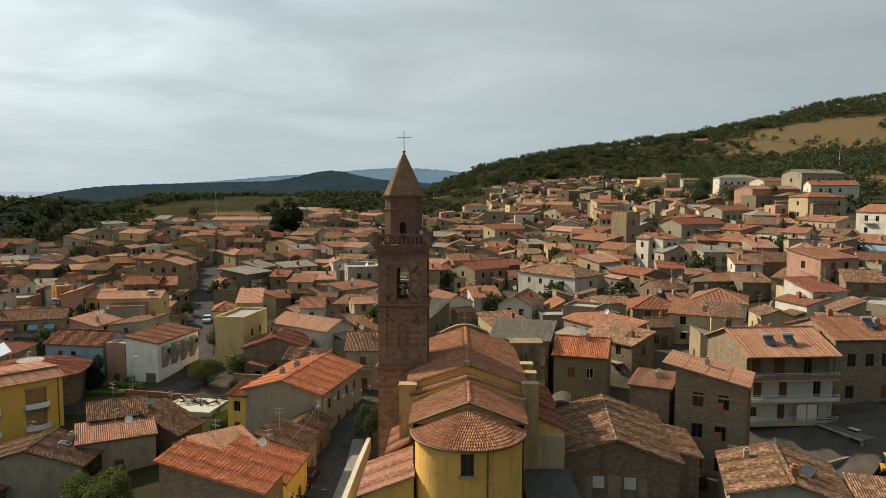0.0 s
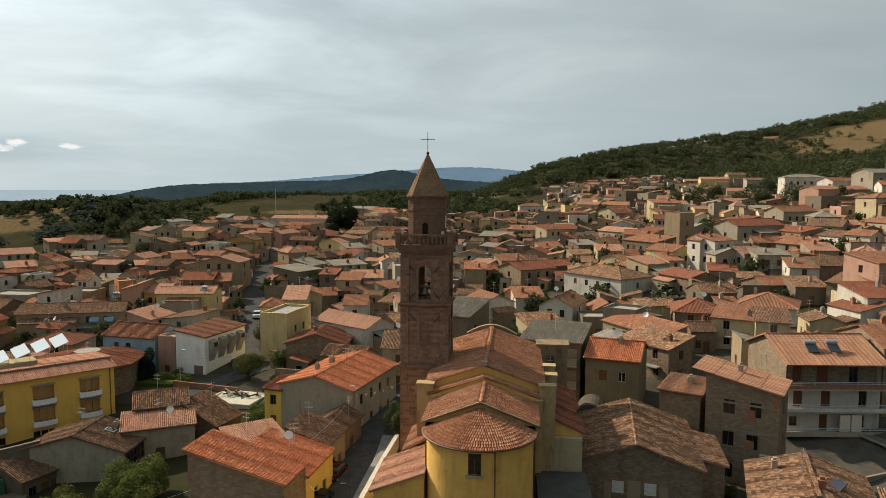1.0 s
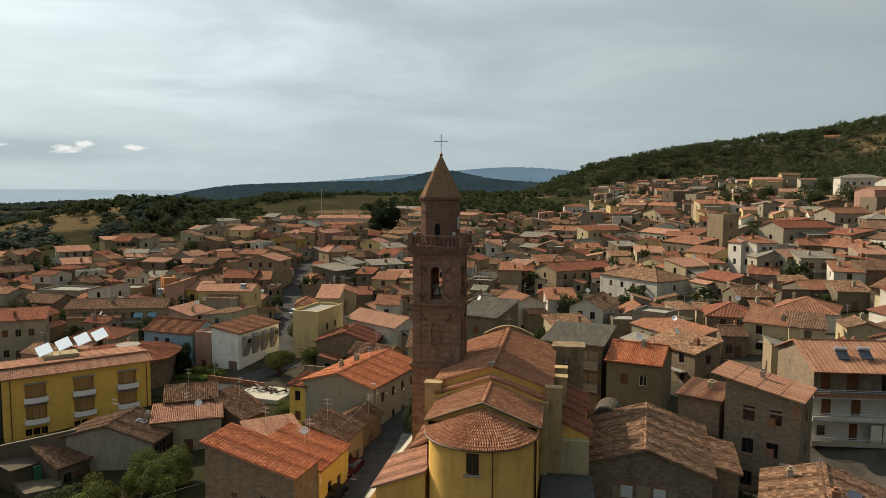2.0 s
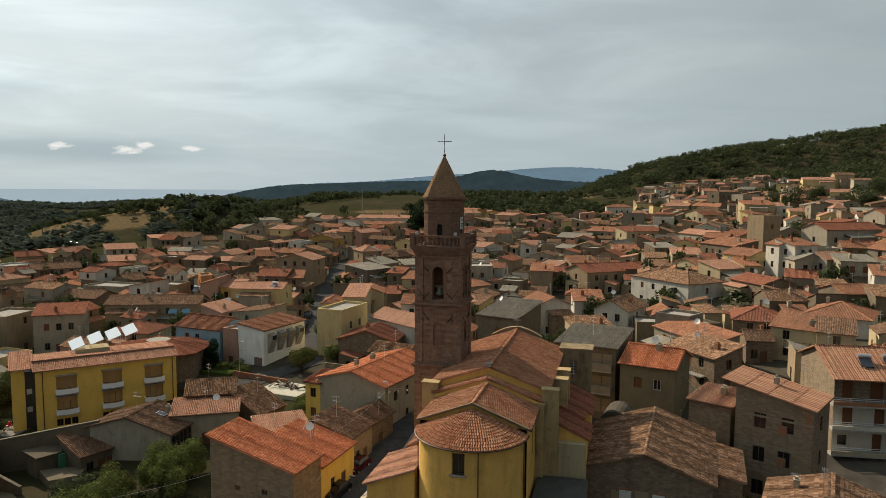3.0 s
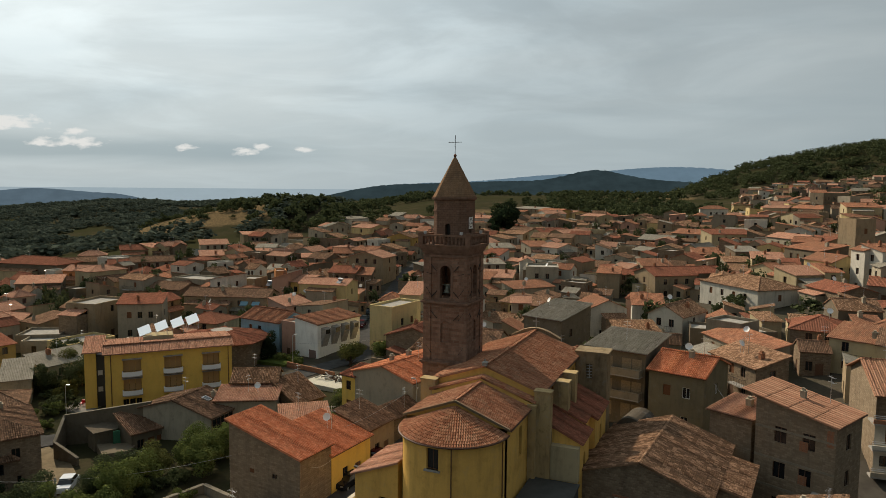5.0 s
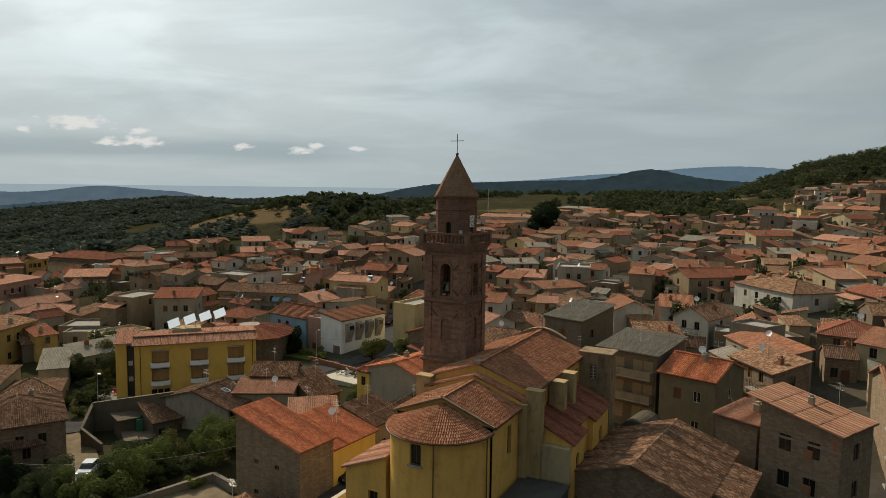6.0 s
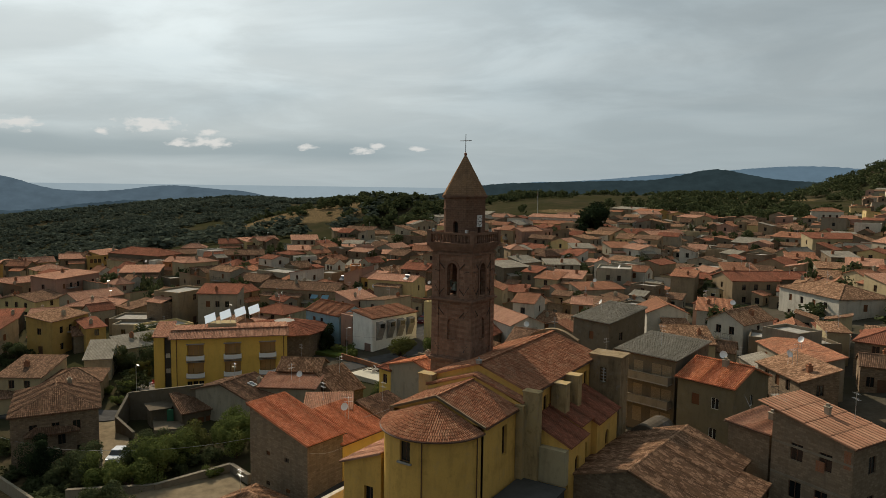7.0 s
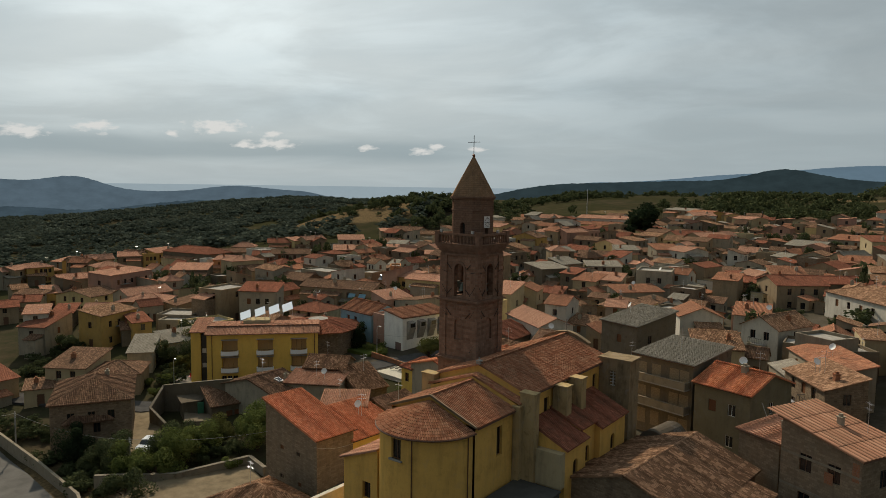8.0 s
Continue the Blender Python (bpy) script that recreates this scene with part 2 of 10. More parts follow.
def tiles(name, a, c, old, age=0.4, tw=0.22, th=0.38, bump=0.9, pale=0.0, fade=0.5):
    """Curved clay tiles: u runs along the eave, v up the slope, in metres."""
    if name in MATS:
        return MATS[name]
    m, nt, b = nodes_of(name)
    uv = nt.nodes.new("ShaderNodeUVMap").outputs[0]
    p = position(nt)
    sep = nt.nodes.new("ShaderNodeSeparateXYZ")
    nt.links.new(uv, sep.inputs[0])
    u = math_node(nt, 'DIVIDE', sep.outputs[0], tw)
    v = math_node(nt, 'DIVIDE', sep.outputs[1], th)
    cell = nt.nodes.new("ShaderNodeCombineXYZ")
    nt.links.new(math_node(nt, 'FLOOR', u), cell.inputs[0])
    nt.links.new(math_node(nt, 'FLOOR', v), cell.inputs[1])
    wn = nt.nodes.new("ShaderNodeTexWhiteNoise")
    nt.links.new(cell.outputs[0], wn.inputs["Vector"])
    info = nt.nodes.new("ShaderNodeObjectInfo")
    rnd = info.outputs["Random"]
    big = noise_tex(nt, p, 0.4, 6, 0.68)
    mid = noise_tex(nt, p, 1.9, 4, 0.65)
    base = mix_col(nt, ramp_of(nt, wn.outputs["Value"], 0.12, 0.88), a, c)
    base = mix_col(nt, math_node(nt, 'MULTIPLY', rnd, fade), base, old)
    worn = math_node(nt, 'ADD', math_node(nt, 'MULTIPLY', big, 0.65), math_node(nt, 'MULTIPLY', mid, 0.35))
    worn = math_node(nt, 'ADD', worn, math_node(nt, 'MULTIPLY', wn.outputs["Value"], 0.10))
    base = mix_col(nt, math_node(nt, 'MULTIPLY', ramp_of(nt, worn, 0.62 - age * 0.25, 0.80 - age * 0.2), 0.85), base, old)
    run = noise_tex(nt, stretched(nt, uv, 1.6, 0.22, 1), 1.0, 5, 0.7)
    base = mix_col(nt, math_node(nt, 'MULTIPLY', ramp_of(nt, run, 0.50, 0.70), 0.65), base, tuple(x * 0.62 for x in old))
    base = mix_col(nt, math_node(nt, 'MULTIPLY', ramp_of(nt, run, 0.46, 0.32), 0.35), base, tuple(min(0.6, x * 1.25 + 0.04) for x in c))
    isl = nt.nodes.new("ShaderNodeNewGeometry").outputs["Random Per Island"]
    base = mix_col(nt, math_node(nt, 'MULTIPLY', ramp_of(nt, isl, 0.45, 1.0), 0.45), base, old)
    dark = ramp_of(nt, wn.outputs["Value"], 0.86, 0.98)
    base = mix_col(nt, math_node(nt, 'MULTIPLY', dark, 0.45), base, tuple(x * 0.5 for x in old))
    lich = ramp_of(nt, math_node(nt, 'ADD', wn.outputs["Value"], math_node(nt, 'MULTIPLY', math_node(nt, 'SUBTRACT', mid, 0.5), 0.8)), 0.62, 0.80)
    base = mix_col(nt, math_node(nt, 'MULTIPLY', lich, pale), base, (0.52, 0.315, 0.20))
    # shade painted into the gaps between the rows of tiles and along each lap
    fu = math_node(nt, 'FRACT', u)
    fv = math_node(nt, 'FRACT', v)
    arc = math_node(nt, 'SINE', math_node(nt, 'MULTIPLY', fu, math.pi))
    trough_shade = math_node(nt, 'MULTIPLY', math_node(nt, 'SUBTRACT', 1.0, ramp_of(nt, arc, 0.0, 0.5)), 0.72)
    base = mix_col(nt, trough_shade, base, tuple(x * 0.35 for x in old))
    lap_shade = math_node(nt, 'MULTIPLY', math_node(nt, 'SUBTRACT', 1.0, ramp_of(nt, fv, 0.0, 0.14)), 0.22)
    base = mix_col(nt, lap_shade, base, tuple(x * 0.3 for x in old))
    nt.links.new(base, b.inputs["Base Color"])
    b.inputs["Roughness"].default_value = 0.88
    h = math_node(nt, 'ADD', arc, math_node(nt, 'MULTIPLY', math_node(nt, 'SUBTRACT', 1.0, fv), 0.3))
    bump_to(nt, b, h, bump, 0.05)
    MATS[name] = m
    return m


def plain(name, col, rough=0.6, metal=0.0, grain=0.15, scale=6.0):
    if name in MATS:
        return MATS[name]
    m, nt, b = nodes_of(name)
    n = noise_tex(nt, position(nt), scale, 4, 0.6)
    c = mix_col(nt, math_node(nt, 'MULTIPLY', ramp_of(nt, n, 0.35, 0.7), min(1, grain * 2)), col, tuple(x * 0.55 for x in col))
    nt.links.new(c, b.inputs["Base Color"])
    b.inputs["Roughness"].default_value = rough
    b.inputs["Metallic"].default_value = metal
    b.inputs["Specular IOR Level"].default_value = 0.4 if rough < 0.65 else 0.0
    MATS[name] = m
    return m


def leafy(name, c1, c2, scale=0.35):
    if name in MATS:
        return MATS[name]
    m, nt, b = nodes_of(name)
    g = nt.nodes.new("ShaderNodeNewGeometry")
    n = noise_tex(nt, g.outputs["Position"], scale, 3, 0.6)
    f = math_node(nt, 'ADD', math_node(nt, 'MULTIPLY', g.outputs["Random Per Island"], 0.35),
                  math_node(nt, 'MULTIPLY', ramp_of(nt, n, 0.3, 0.7), 0.65))
    col = mix_col(nt, f, c1, c2)
    nt.links.new(col, b.inputs["Base Color"])
    b.inputs["Roughness"].default_value = 1.0
    # light passes through the thin leaves
    tr, mx = nt.nodes.new("ShaderNodeBsdfTranslucent"), nt.nodes.new("ShaderNodeMixShader")
    nt.links.new(col, tr.inputs["Color"])
    mx.inputs[0].default_value = 0.2
    nt.links.new(b.outputs[0], mx.inputs[1])
    nt.links.new(tr.outputs[0], mx.inputs[2])
    nt.links.new(mx.outputs[0], nt.nodes["Material Output"].inputs["Surface"])
    MATS[name] = m
    return m


def ground_mat():
    m, nt, b = nodes_of("dry_ground")
    p = position(nt)
    big = noise_tex(nt, p, 0.012, 6, 0.6)
    mid = noise_tex(nt, p, 0.09, 6, 0.65)
    fine = noise_tex(nt, p, 1.3, 5, 0.65)
    c = mix_col(nt, ramp_of(nt, mid, 0.40, 0.54), (0.060, 0.048, 0.030), (0.036, 0.036, 0.020))
    c = mix_col(nt, ramp_of(nt, big, 0.44, 0.58), c, (0.034, 0.034, 0.016))
    att = nt.nodes.new("ShaderNodeAttribute")
    att.attribute_name = "straw"
    edge = math_node(nt, 'ADD', att.outputs["Fac"], math_node(nt, 'MULTIPLY', math_node(nt, 'SUBTRACT', mid, 0.5), 1.2))
    straw = mix_col(nt, ramp_of(nt, fine, 0.35, 0.65), (0.175, 0.125, 0.066), (0.085, 0.062, 0.034))
    c = mix_col(nt, ramp_of(nt, edge, 0.35, 0.6), c, straw)
    c = mix_col(nt, math_node(nt, 'MULTIPLY', ramp_of(nt, fine, 0.45, 0.75), 0.4), c, (0.028, 0.024, 0.016))
    nt.links.new(c, b.inputs["Base Color"])
    b.inputs["Roughness"].default_value = 1.0
    b.inputs["Specular IOR Level"].default_value = 0.0
    bump_to(nt, b, fine, 0.6, 0.15)
    return m


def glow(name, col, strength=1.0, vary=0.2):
    """Far hills and sea: distance haze mixed into a self-glowing colour."""
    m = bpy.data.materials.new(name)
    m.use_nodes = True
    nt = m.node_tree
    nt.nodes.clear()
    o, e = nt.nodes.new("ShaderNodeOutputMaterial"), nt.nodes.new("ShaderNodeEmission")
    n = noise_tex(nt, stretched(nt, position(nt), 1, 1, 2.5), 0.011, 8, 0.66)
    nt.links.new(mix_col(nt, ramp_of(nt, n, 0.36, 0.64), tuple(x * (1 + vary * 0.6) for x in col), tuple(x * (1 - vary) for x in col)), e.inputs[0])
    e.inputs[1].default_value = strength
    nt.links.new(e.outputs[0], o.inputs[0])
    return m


def glass_mat(name, col=(0.012, 0.014, 0.016)):
    m, nt, b = nodes_of(name)
    b.inputs["Base Color"].default_value = (*col, 1)
    b.inputs["Roughness"].default_value = 0.12
    b.inputs["Specular IOR Level"].default_value = 0.5
    return m


W = {
    "white": plaster("white_render", (0.541, 0.508, 0.430), wear=0.5),
    "brightwhite": plaster("clean_white_paint", (0.784, 0.781, 0.726), wear=0.25, vary=0.0),
    "cream": plaster("cream_render", (0.424, 0.350, 0.215), wear=0.45),
    "yellow": plaster("yellow_paint", (0.70, 0.46, 0.11), wear=0.22, vary=0.05),
    "ochre": plaster("ochre_render", (0.46, 0.30, 0.10), wear=0.4),
    "paleyellow": plaster("pale_yellow_render", (0.570, 0.443, 0.218), wear=0.4),
    "grey": plaster("grey_cement", (0.260, 0.224, 0.166), wear=0.6),
    "lightgrey": plaster("pale_cement", (0.342, 0.300, 0.225), wear=0.6),
    "tan": plaster("tan_render", (0.306, 0.233, 0.148), wear=0.55),
    "pink": plaster("pink_render", (0.406, 0.247, 0.182), wear=0.45),
    "orange": plaster("orange_render", (0.510, 0.233, 0.104), wear=0.35),
    "blue": plaster("blue_paint", (0.27, 0.41, 0.48), wear=0.35, vary=0.05),
    "olive": plaster("olive_render", (0.201, 0.172, 0.109), wear=0.5),
    "dark": plaster("dark_weathered_render", (0.167, 0.137, 0.097), wear=0.7),
    "churchyellow": plaster("church_yellow_plaster", (0.70, 0.425, 0.12), dirt=(0.16, 0.11, 0.05), wear=0.42, vary=0.05),
    "stone": masonry("rubble_stone", (0.16, 0.115, 0.078), (0.29, 0.215, 0.145), (0.20, 0.16, 0.115), 0.42, 0.22, 0.03),
    "block": masonry("concrete_block", (0.20, 0.15, 0.10), (0.30, 0.232, 0.16), (0.20, 0.16, 0.115), 0.5, 0.22, 0.018),
    "brick": masonry("red_brick", (0.30, 0.12, 0.065), (0.36, 0.17, 0.09), (0.25, 0.19, 0.14), 0.28, 0.10, 0.012),
}
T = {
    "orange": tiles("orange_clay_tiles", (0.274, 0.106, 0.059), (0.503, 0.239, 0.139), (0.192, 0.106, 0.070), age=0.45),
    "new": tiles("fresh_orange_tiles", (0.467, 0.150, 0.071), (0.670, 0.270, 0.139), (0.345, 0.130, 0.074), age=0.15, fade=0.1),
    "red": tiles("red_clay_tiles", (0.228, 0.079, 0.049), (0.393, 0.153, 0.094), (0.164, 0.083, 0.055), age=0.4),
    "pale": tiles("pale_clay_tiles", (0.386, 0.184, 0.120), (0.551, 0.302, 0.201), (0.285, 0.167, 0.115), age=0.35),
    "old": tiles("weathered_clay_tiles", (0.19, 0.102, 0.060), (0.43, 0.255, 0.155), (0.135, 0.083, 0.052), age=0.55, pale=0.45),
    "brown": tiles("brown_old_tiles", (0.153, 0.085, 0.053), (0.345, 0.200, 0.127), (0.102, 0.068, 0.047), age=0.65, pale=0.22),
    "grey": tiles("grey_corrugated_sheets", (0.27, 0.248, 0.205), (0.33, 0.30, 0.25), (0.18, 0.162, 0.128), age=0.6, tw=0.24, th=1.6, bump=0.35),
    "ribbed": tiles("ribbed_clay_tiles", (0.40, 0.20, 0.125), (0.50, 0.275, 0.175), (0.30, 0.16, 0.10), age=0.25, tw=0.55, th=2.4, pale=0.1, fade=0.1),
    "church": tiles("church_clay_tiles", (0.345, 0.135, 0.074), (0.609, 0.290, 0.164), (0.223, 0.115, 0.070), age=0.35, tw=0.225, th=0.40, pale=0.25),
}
M_CONC = plain("weathered_concrete", (0.34, 0.32, 0.285), 0.9, grain=0.35, scale=1.3)
M_GLASS = glass_mat("window_glass")
M_FRAMEW = plain("white_frame_paint", (0.62, 0.60, 0.56), 0.5)
M_FRAMEB = plain("brown_frame_paint", (0.11, 0.055, 0.03), 0.6)
M_SHUT = plain("brown_shutter_paint", (0.16, 0.075, 0.04), 0.7)
M_GREEN = plain("green_shutter_paint", (0.05, 0.15, 0.09), 0.7)
M_IRON = plain("dark_iron", (0.035, 0.032, 0.03), 0.6, 0.5)
M_ASPH = plain("asphalt", (0.075, 0.073, 0.07), 0.95, grain=0.35, scale=0.8)
M_PAVE = plain("stone_paving", (0.24, 0.225, 0.20), 0.9, grain=0.3, scale=1.5)
M_BARK = plain("bark", (0.07, 0.05, 0.035), 0.95, grain=0.4)
M_LEAF = leafy("tree_leaves", (0.062, 0.082, 0.024), (0.155, 0.175, 0.055))
M_LEAFD = leafy("dark_oak_leaves", (0.038, 0.050, 0.024), (0.096, 0.108, 0.050))
# for the far western woods: haze painted in as a paler, bluer leaf colour
M_LEAFW = leafy("haze_tinted_oak_leaves", (0.040, 0.055, 0.044), (0.105, 0.122, 0.092), 0.012)
M_LEAFP = leafy("dark_pine_needles", (0.013, 0.022, 0.012), (0.03, 0.042, 0.02))
M_SCRUB = leafy("scrub_leaves", (0.055, 0.062, 0.02), (0.14, 0.135, 0.045))
M_METAL = plain("pale_metal", (0.55, 0.56, 0.57), 0.35, 0.8)
M_WHITE = plain("white_paint", (0.72, 0.72, 0.70), 0.5, grain=0.06)
M_PANEL = plain("blue_black_panel", (0.03, 0.035, 0.05), 0.2, grain=0.05)


# ---- mesh helpers ----
def mesh_of(name, verts, faces, mats, uvs=None, mat_ids=None, smooth=False):
    me = bpy.data.meshes.new(name)
    me.from_pydata([tuple(v) for v in verts], [], [tuple(f) for f in faces])
    for mt in (mats if isinstance(mats, (list, tuple)) else [mats]):
        me.materials.append(mt)
    if uvs is not None:
        lay = me.uv_layers.new(name="UVMap")
        lay.data.foreach_set("uv", np.asarray(uvs, dtype=np.float32).ravel())
    if mat_ids is not None:
        me.polygons.foreach_set("material_index", np.asarray(mat_ids, dtype=np.int32))
    if smooth:
        me.polygons.foreach_set("use_smooth", np.ones(len(me.polygons), dtype=bool))
    me.update()
    return me


def put(name, me, parent=None, m=None, label=""):
    ob = new(name, me)
    if parent is not None:
        ob.parent = parent
    if m is not None:
        ob.matrix_basis = m
    return tagged(ob, label)


def part(name, bm, material, parent, label=""):
    me = bpy.data.meshes.new(name)
    bm.to_mesh(me)
    bm.free()
    me.materials.append(material)
    return put(name, me, parent, None, label)


class Geo:
    """Gathers quads and boxes with metre-sized face coordinates into one mesh."""

    def __init__(self):
        self.v, self.f, self.uv, self.mi = [], [], [], []

    def poly(self, pts, uv=None, mi=0):
        n = len(self.v)
        pts = [Vector(p) for p in pts]
        self.v += pts
        self.f.append(range(n, n + len(pts)))
        if uv is None:
            nor = Vector((0, 0, 0))
            for i in range(1, len(pts) - 1):
                nor += (pts[i] - pts[0]).cross(pts[i + 1] - pts[0])
            nor = nor.normalized() if nor.length > 1e-9 else Vector((0, 0, 1))
            side = Vector((0, 0, 1)).cross(nor)
            side = side.normalized() if side.length > 0.05 else Vector((1, 0, 0))
            up = nor.cross(side)
            uv = [(p.dot(side), p.dot(up)) for p in pts]
        self.uv += uv
        self.mi.append(mi)

    def box(self, a, b, mi=0, m=None):
        (x0, y0, z0), (x1, y1, z1) = a, b
        c = [Vector(p) for p in ((x0, y0, z0), (x1, y0, z0), (x1, y1, z0), (x0, y1, z0),
                                 (x0, y0, z1), (x1, y0, z1), (x1, y1, z1), (x0, y1, z1))]
        if m is not None:
            c = [m @ p for p in c]
        for q in ((3, 2, 1, 0), (4, 5, 6, 7), (0, 1, 5, 4), (1, 2, 6, 5), (2, 3, 7, 6), (3, 0, 4, 7)):
            self.poly([c[i] for i in q], mi=mi)
        return self

    def prism(self, ring, z0, z1, ring2=None, mi=0, cap=True):
        """A ring of (x, y) points, counter-clockwise, from z0 to z1 (another ring at the top if given)."""
        ring2 = ring2 or ring
        n = len(ring)
        run = 0.0
        for i in range(n):
            j = (i + 1) % n
            a, b = ring[i], ring[j]
            c, d = ring2[j], ring2[i]
            w = math.hypot(b[0] - a[0], b[1] - a[1])
            self.poly([(*a, z0), (*b, z0), (*c, z1), (*d, z1)],
                      [(run, z0), (run + w, z0), (run + w, z1), (run, z1)], mi)
            run += w
        if cap:
            self.poly([(*p, z1) for p in ring2], mi=mi)
            self.poly([(*p, z0) for p in reversed(ring)], mi=mi)
        return self

    def tube(self, a, b, r, n=6, mi=0, r2=None):
        a, b = Vector(a), Vector(b)
        d = (b - a).normalized()
        s = d.orthogonal().normalized()
        t = d.cross(s)
        r2 = r if r2 is None else r2
        ring = [(s * math.cos(k * 2 * math.pi / n) + t * math.sin(k * 2 * math.pi / n)) for k in range(n)]
        for k in range(n):
            j = (k + 1) % n
            self.poly([a + ring[k] * r, a + ring[j] * r, b + ring[j] * r2, b + ring[k] * r2], mi=mi)
        self.poly([a + q * r for q in reversed(ring)], mi=mi)
        self.poly([b + q * r2 for q in ring], mi=mi)
        return self

    def done(self, name, mats, parent=None, m=None, label="", smooth=False):
        return put(name, self.mesh(name, mats, smooth), parent, m, label)

    def mesh(self, name, mats, smooth=False):
        return mesh_of(name, self.v, self.f, mats, self.uv, self.mi, smooth)


def oct_ring(hw, cut, cx=0.0, cy=0.0):
    """A square of half-width hw with cut corners."""
    a = hw - cut
    return [(cx + x, cy + y) for x, y in ((-a, -hw), (a, -hw), (hw, -a), (hw, a), (a, hw), (-a, hw), (-hw, a), (-hw, -a))]


def sq_ring(hx, hy=None, cx=0.0, cy=0.0):
    hy = hx if hy is None else hy
    return [(cx - hx, cy - hy), (cx + hx, cy - hy), (cx + hx, cy + hy), (cx - hx, cy + hy)]


def wall_face(g, a, b, z0, z1, holes=(), depth=0.2, mi=0):
    """An upright wall from a to b (outside on the right hand seen from above, so a to b runs counter-clockwise), with real recesses."""
    a, b = Vector((*a, 0)), Vector((*b, 0))
    d = b - a
    ln = d.length
    d.normalize()
    inw = Vector((-d.y, d.x, 0))
    holes = [(max(0.05, h[0]), min(ln - 0.05, h[1]), max(z0 + 0.02, h[2]), min(z1 - 0.02, h[3])) for h in holes]
    holes = [h for h in holes if h[1] - h[0] > 0.1 and h[3] - h[2] > 0.1]
    xs = sorted({0.0, ln, *[h[0] for h in holes], *[h[1] for h in holes]})
    zs = sorted({z0, z1, *[h[2] for h in holes], *[h[3] for h in holes]})
    P = lambda s, z, k=0.0: a + d * s + inw * k + Vector((0, 0, z))
    for i in range(len(xs) - 1):
        for j in range(len(zs) - 1):
            cx, cz = (xs[i] + xs[i + 1]) / 2, (zs[j] + zs[j + 1]) / 2
            if any(h[0] < cx < h[1] and h[2] < cz < h[3] for h in holes):
                continue
            g.poly([P(xs[i], zs[j]), P(xs[i + 1], zs[j]), P(xs[i + 1], zs[j + 1]), P(xs[i], zs[j + 1])],
                   [(xs[i], zs[j]), (xs[i + 1], zs[j]), (xs[i + 1], zs[j + 1]), (xs[i], zs[j + 1])], mi)
    for s0, s1, q0, q1 in holes:
        g.poly([P(s0, q0), P(s1, q0), P(s1, q0, depth), P(s0, q0, depth)], mi=mi)
        g.poly([P(s1, q0), P(s1, q1), P(s1, q1, depth), P(s1, q0, depth)], mi=mi)
        g.poly([P(s1, q1), P(s0, q1), P(s0, q1, depth), P(s1, q1, depth)], mi=mi)
        g.poly([P(s0, q1), P(s0, q0), P(s0, q0, depth), P(s0, q1, depth)], mi=mi)


def slope(g, poly, thick=0.13, mi=0):
    """A roof slope as a slab. The first two points are its eave; the face coordinates run along and up from it."""
    pts = [Vector(p) for p in poly]
    e = (pts[1] - pts[0]).normalized()
    nor = e.cross(pts[2] - pts[1]).normalized()
    up = nor.cross(e)
    top = [p + nor * thick for p in pts]
    g.poly(top, [((p - pts[0]).dot(e), (p - pts[0]).dot(up)) for p in pts], mi)
    g.poly(list(reversed(pts)), mi=mi)
    n = len(pts)
    for i in range(n):
        j = (i + 1) % n
        g.poly([pts[i], pts[j], top[j], top[i]], [(0, 0.1), (0.1, 0.1), (0.1, 0.2), (0, 0.2)], mi)


def inside(p, poly):
    x, y = p
    c = False
    for i in range(len(poly)):
        x0, y0 = poly[i]
        x1, y1 = poly[i - 1]
        if (y0 > y) != (y1 > y) and x < (x1 - x0) * (y - y0) / (y1 - y0) + x0:
            c = not c
    return c


def tile_slope(g, poly, tw=0.22, th=0.38, lift=0.14, mi=0):
    """Rows of curved tiles laid on a slope: each tile a raised arch whose lower end rests on the row below."""
    pts = [Vector(p) for p in poly]
    e = (pts[1] - pts[0]).normalized()
    nor = e.cross(pts[2] - pts[1]).normalized()
    up = nor.cross(e)
    fl = [((p - pts[0]).dot(e), (p - pts[0]).dot(up)) for p in pts]
    u0, u1 = min(f[0] for f in fl), max(f[0] for f in fl)
    v1 = max(f[1] for f in fl)
    arch = ((0.0, 0.0), (0.26, 0.072), (0.62, 0.072), (0.88, 0.0))
    n0 = len(g.v)
    k = 0
    V, F, U = g.v, g.f, g.uv
    for r in range(int(v1 / th) + 1):
        va, vb = r * th - 0.03, (r + 1) * th
        for c in range(int(math.floor(u0 / tw)), int(u1 / tw) + 1):
            ub = c * tw
            if not inside((ub + tw / 2, min((va + vb) / 2, v1 - 0.01)), fl):
                continue
            jit = random.uniform(-0.008, 0.012)
            for (q, hgt) in arch:
                V.append(pts[0] + e * (ub + q * tw) + up * va + nor * (lift + hgt + 0.022 + jit))
            for (q, hgt) in arch:
                V.append(pts[0] + e * (ub + q * tw) + up * vb + nor * (lift + hgt * 0.85 + jit))
            for q in range(3):
                F.append((n0 + k + q, n0 + k + q + 1, n0 + k + q + 5, n0 + k + q + 4))
                ua, ubb = ub + arch[q][0] * tw, ub + arch[q + 1][0] * tw
                U += [(ua, r * th + 0.02), (ubb, r * th + 0.02), (ubb, (r + 1) * th - 0.02), (ua, (r + 1) * th - 0.02)]
                g.mi.append(mi)
            F.append((n0 + k + 3, n0 + k + 2, n0 + k + 1, n0 + k))
            U += [(ub + 0.02, r * th + 0.02)] * 4
            g.mi.append(mi)
            k += 8


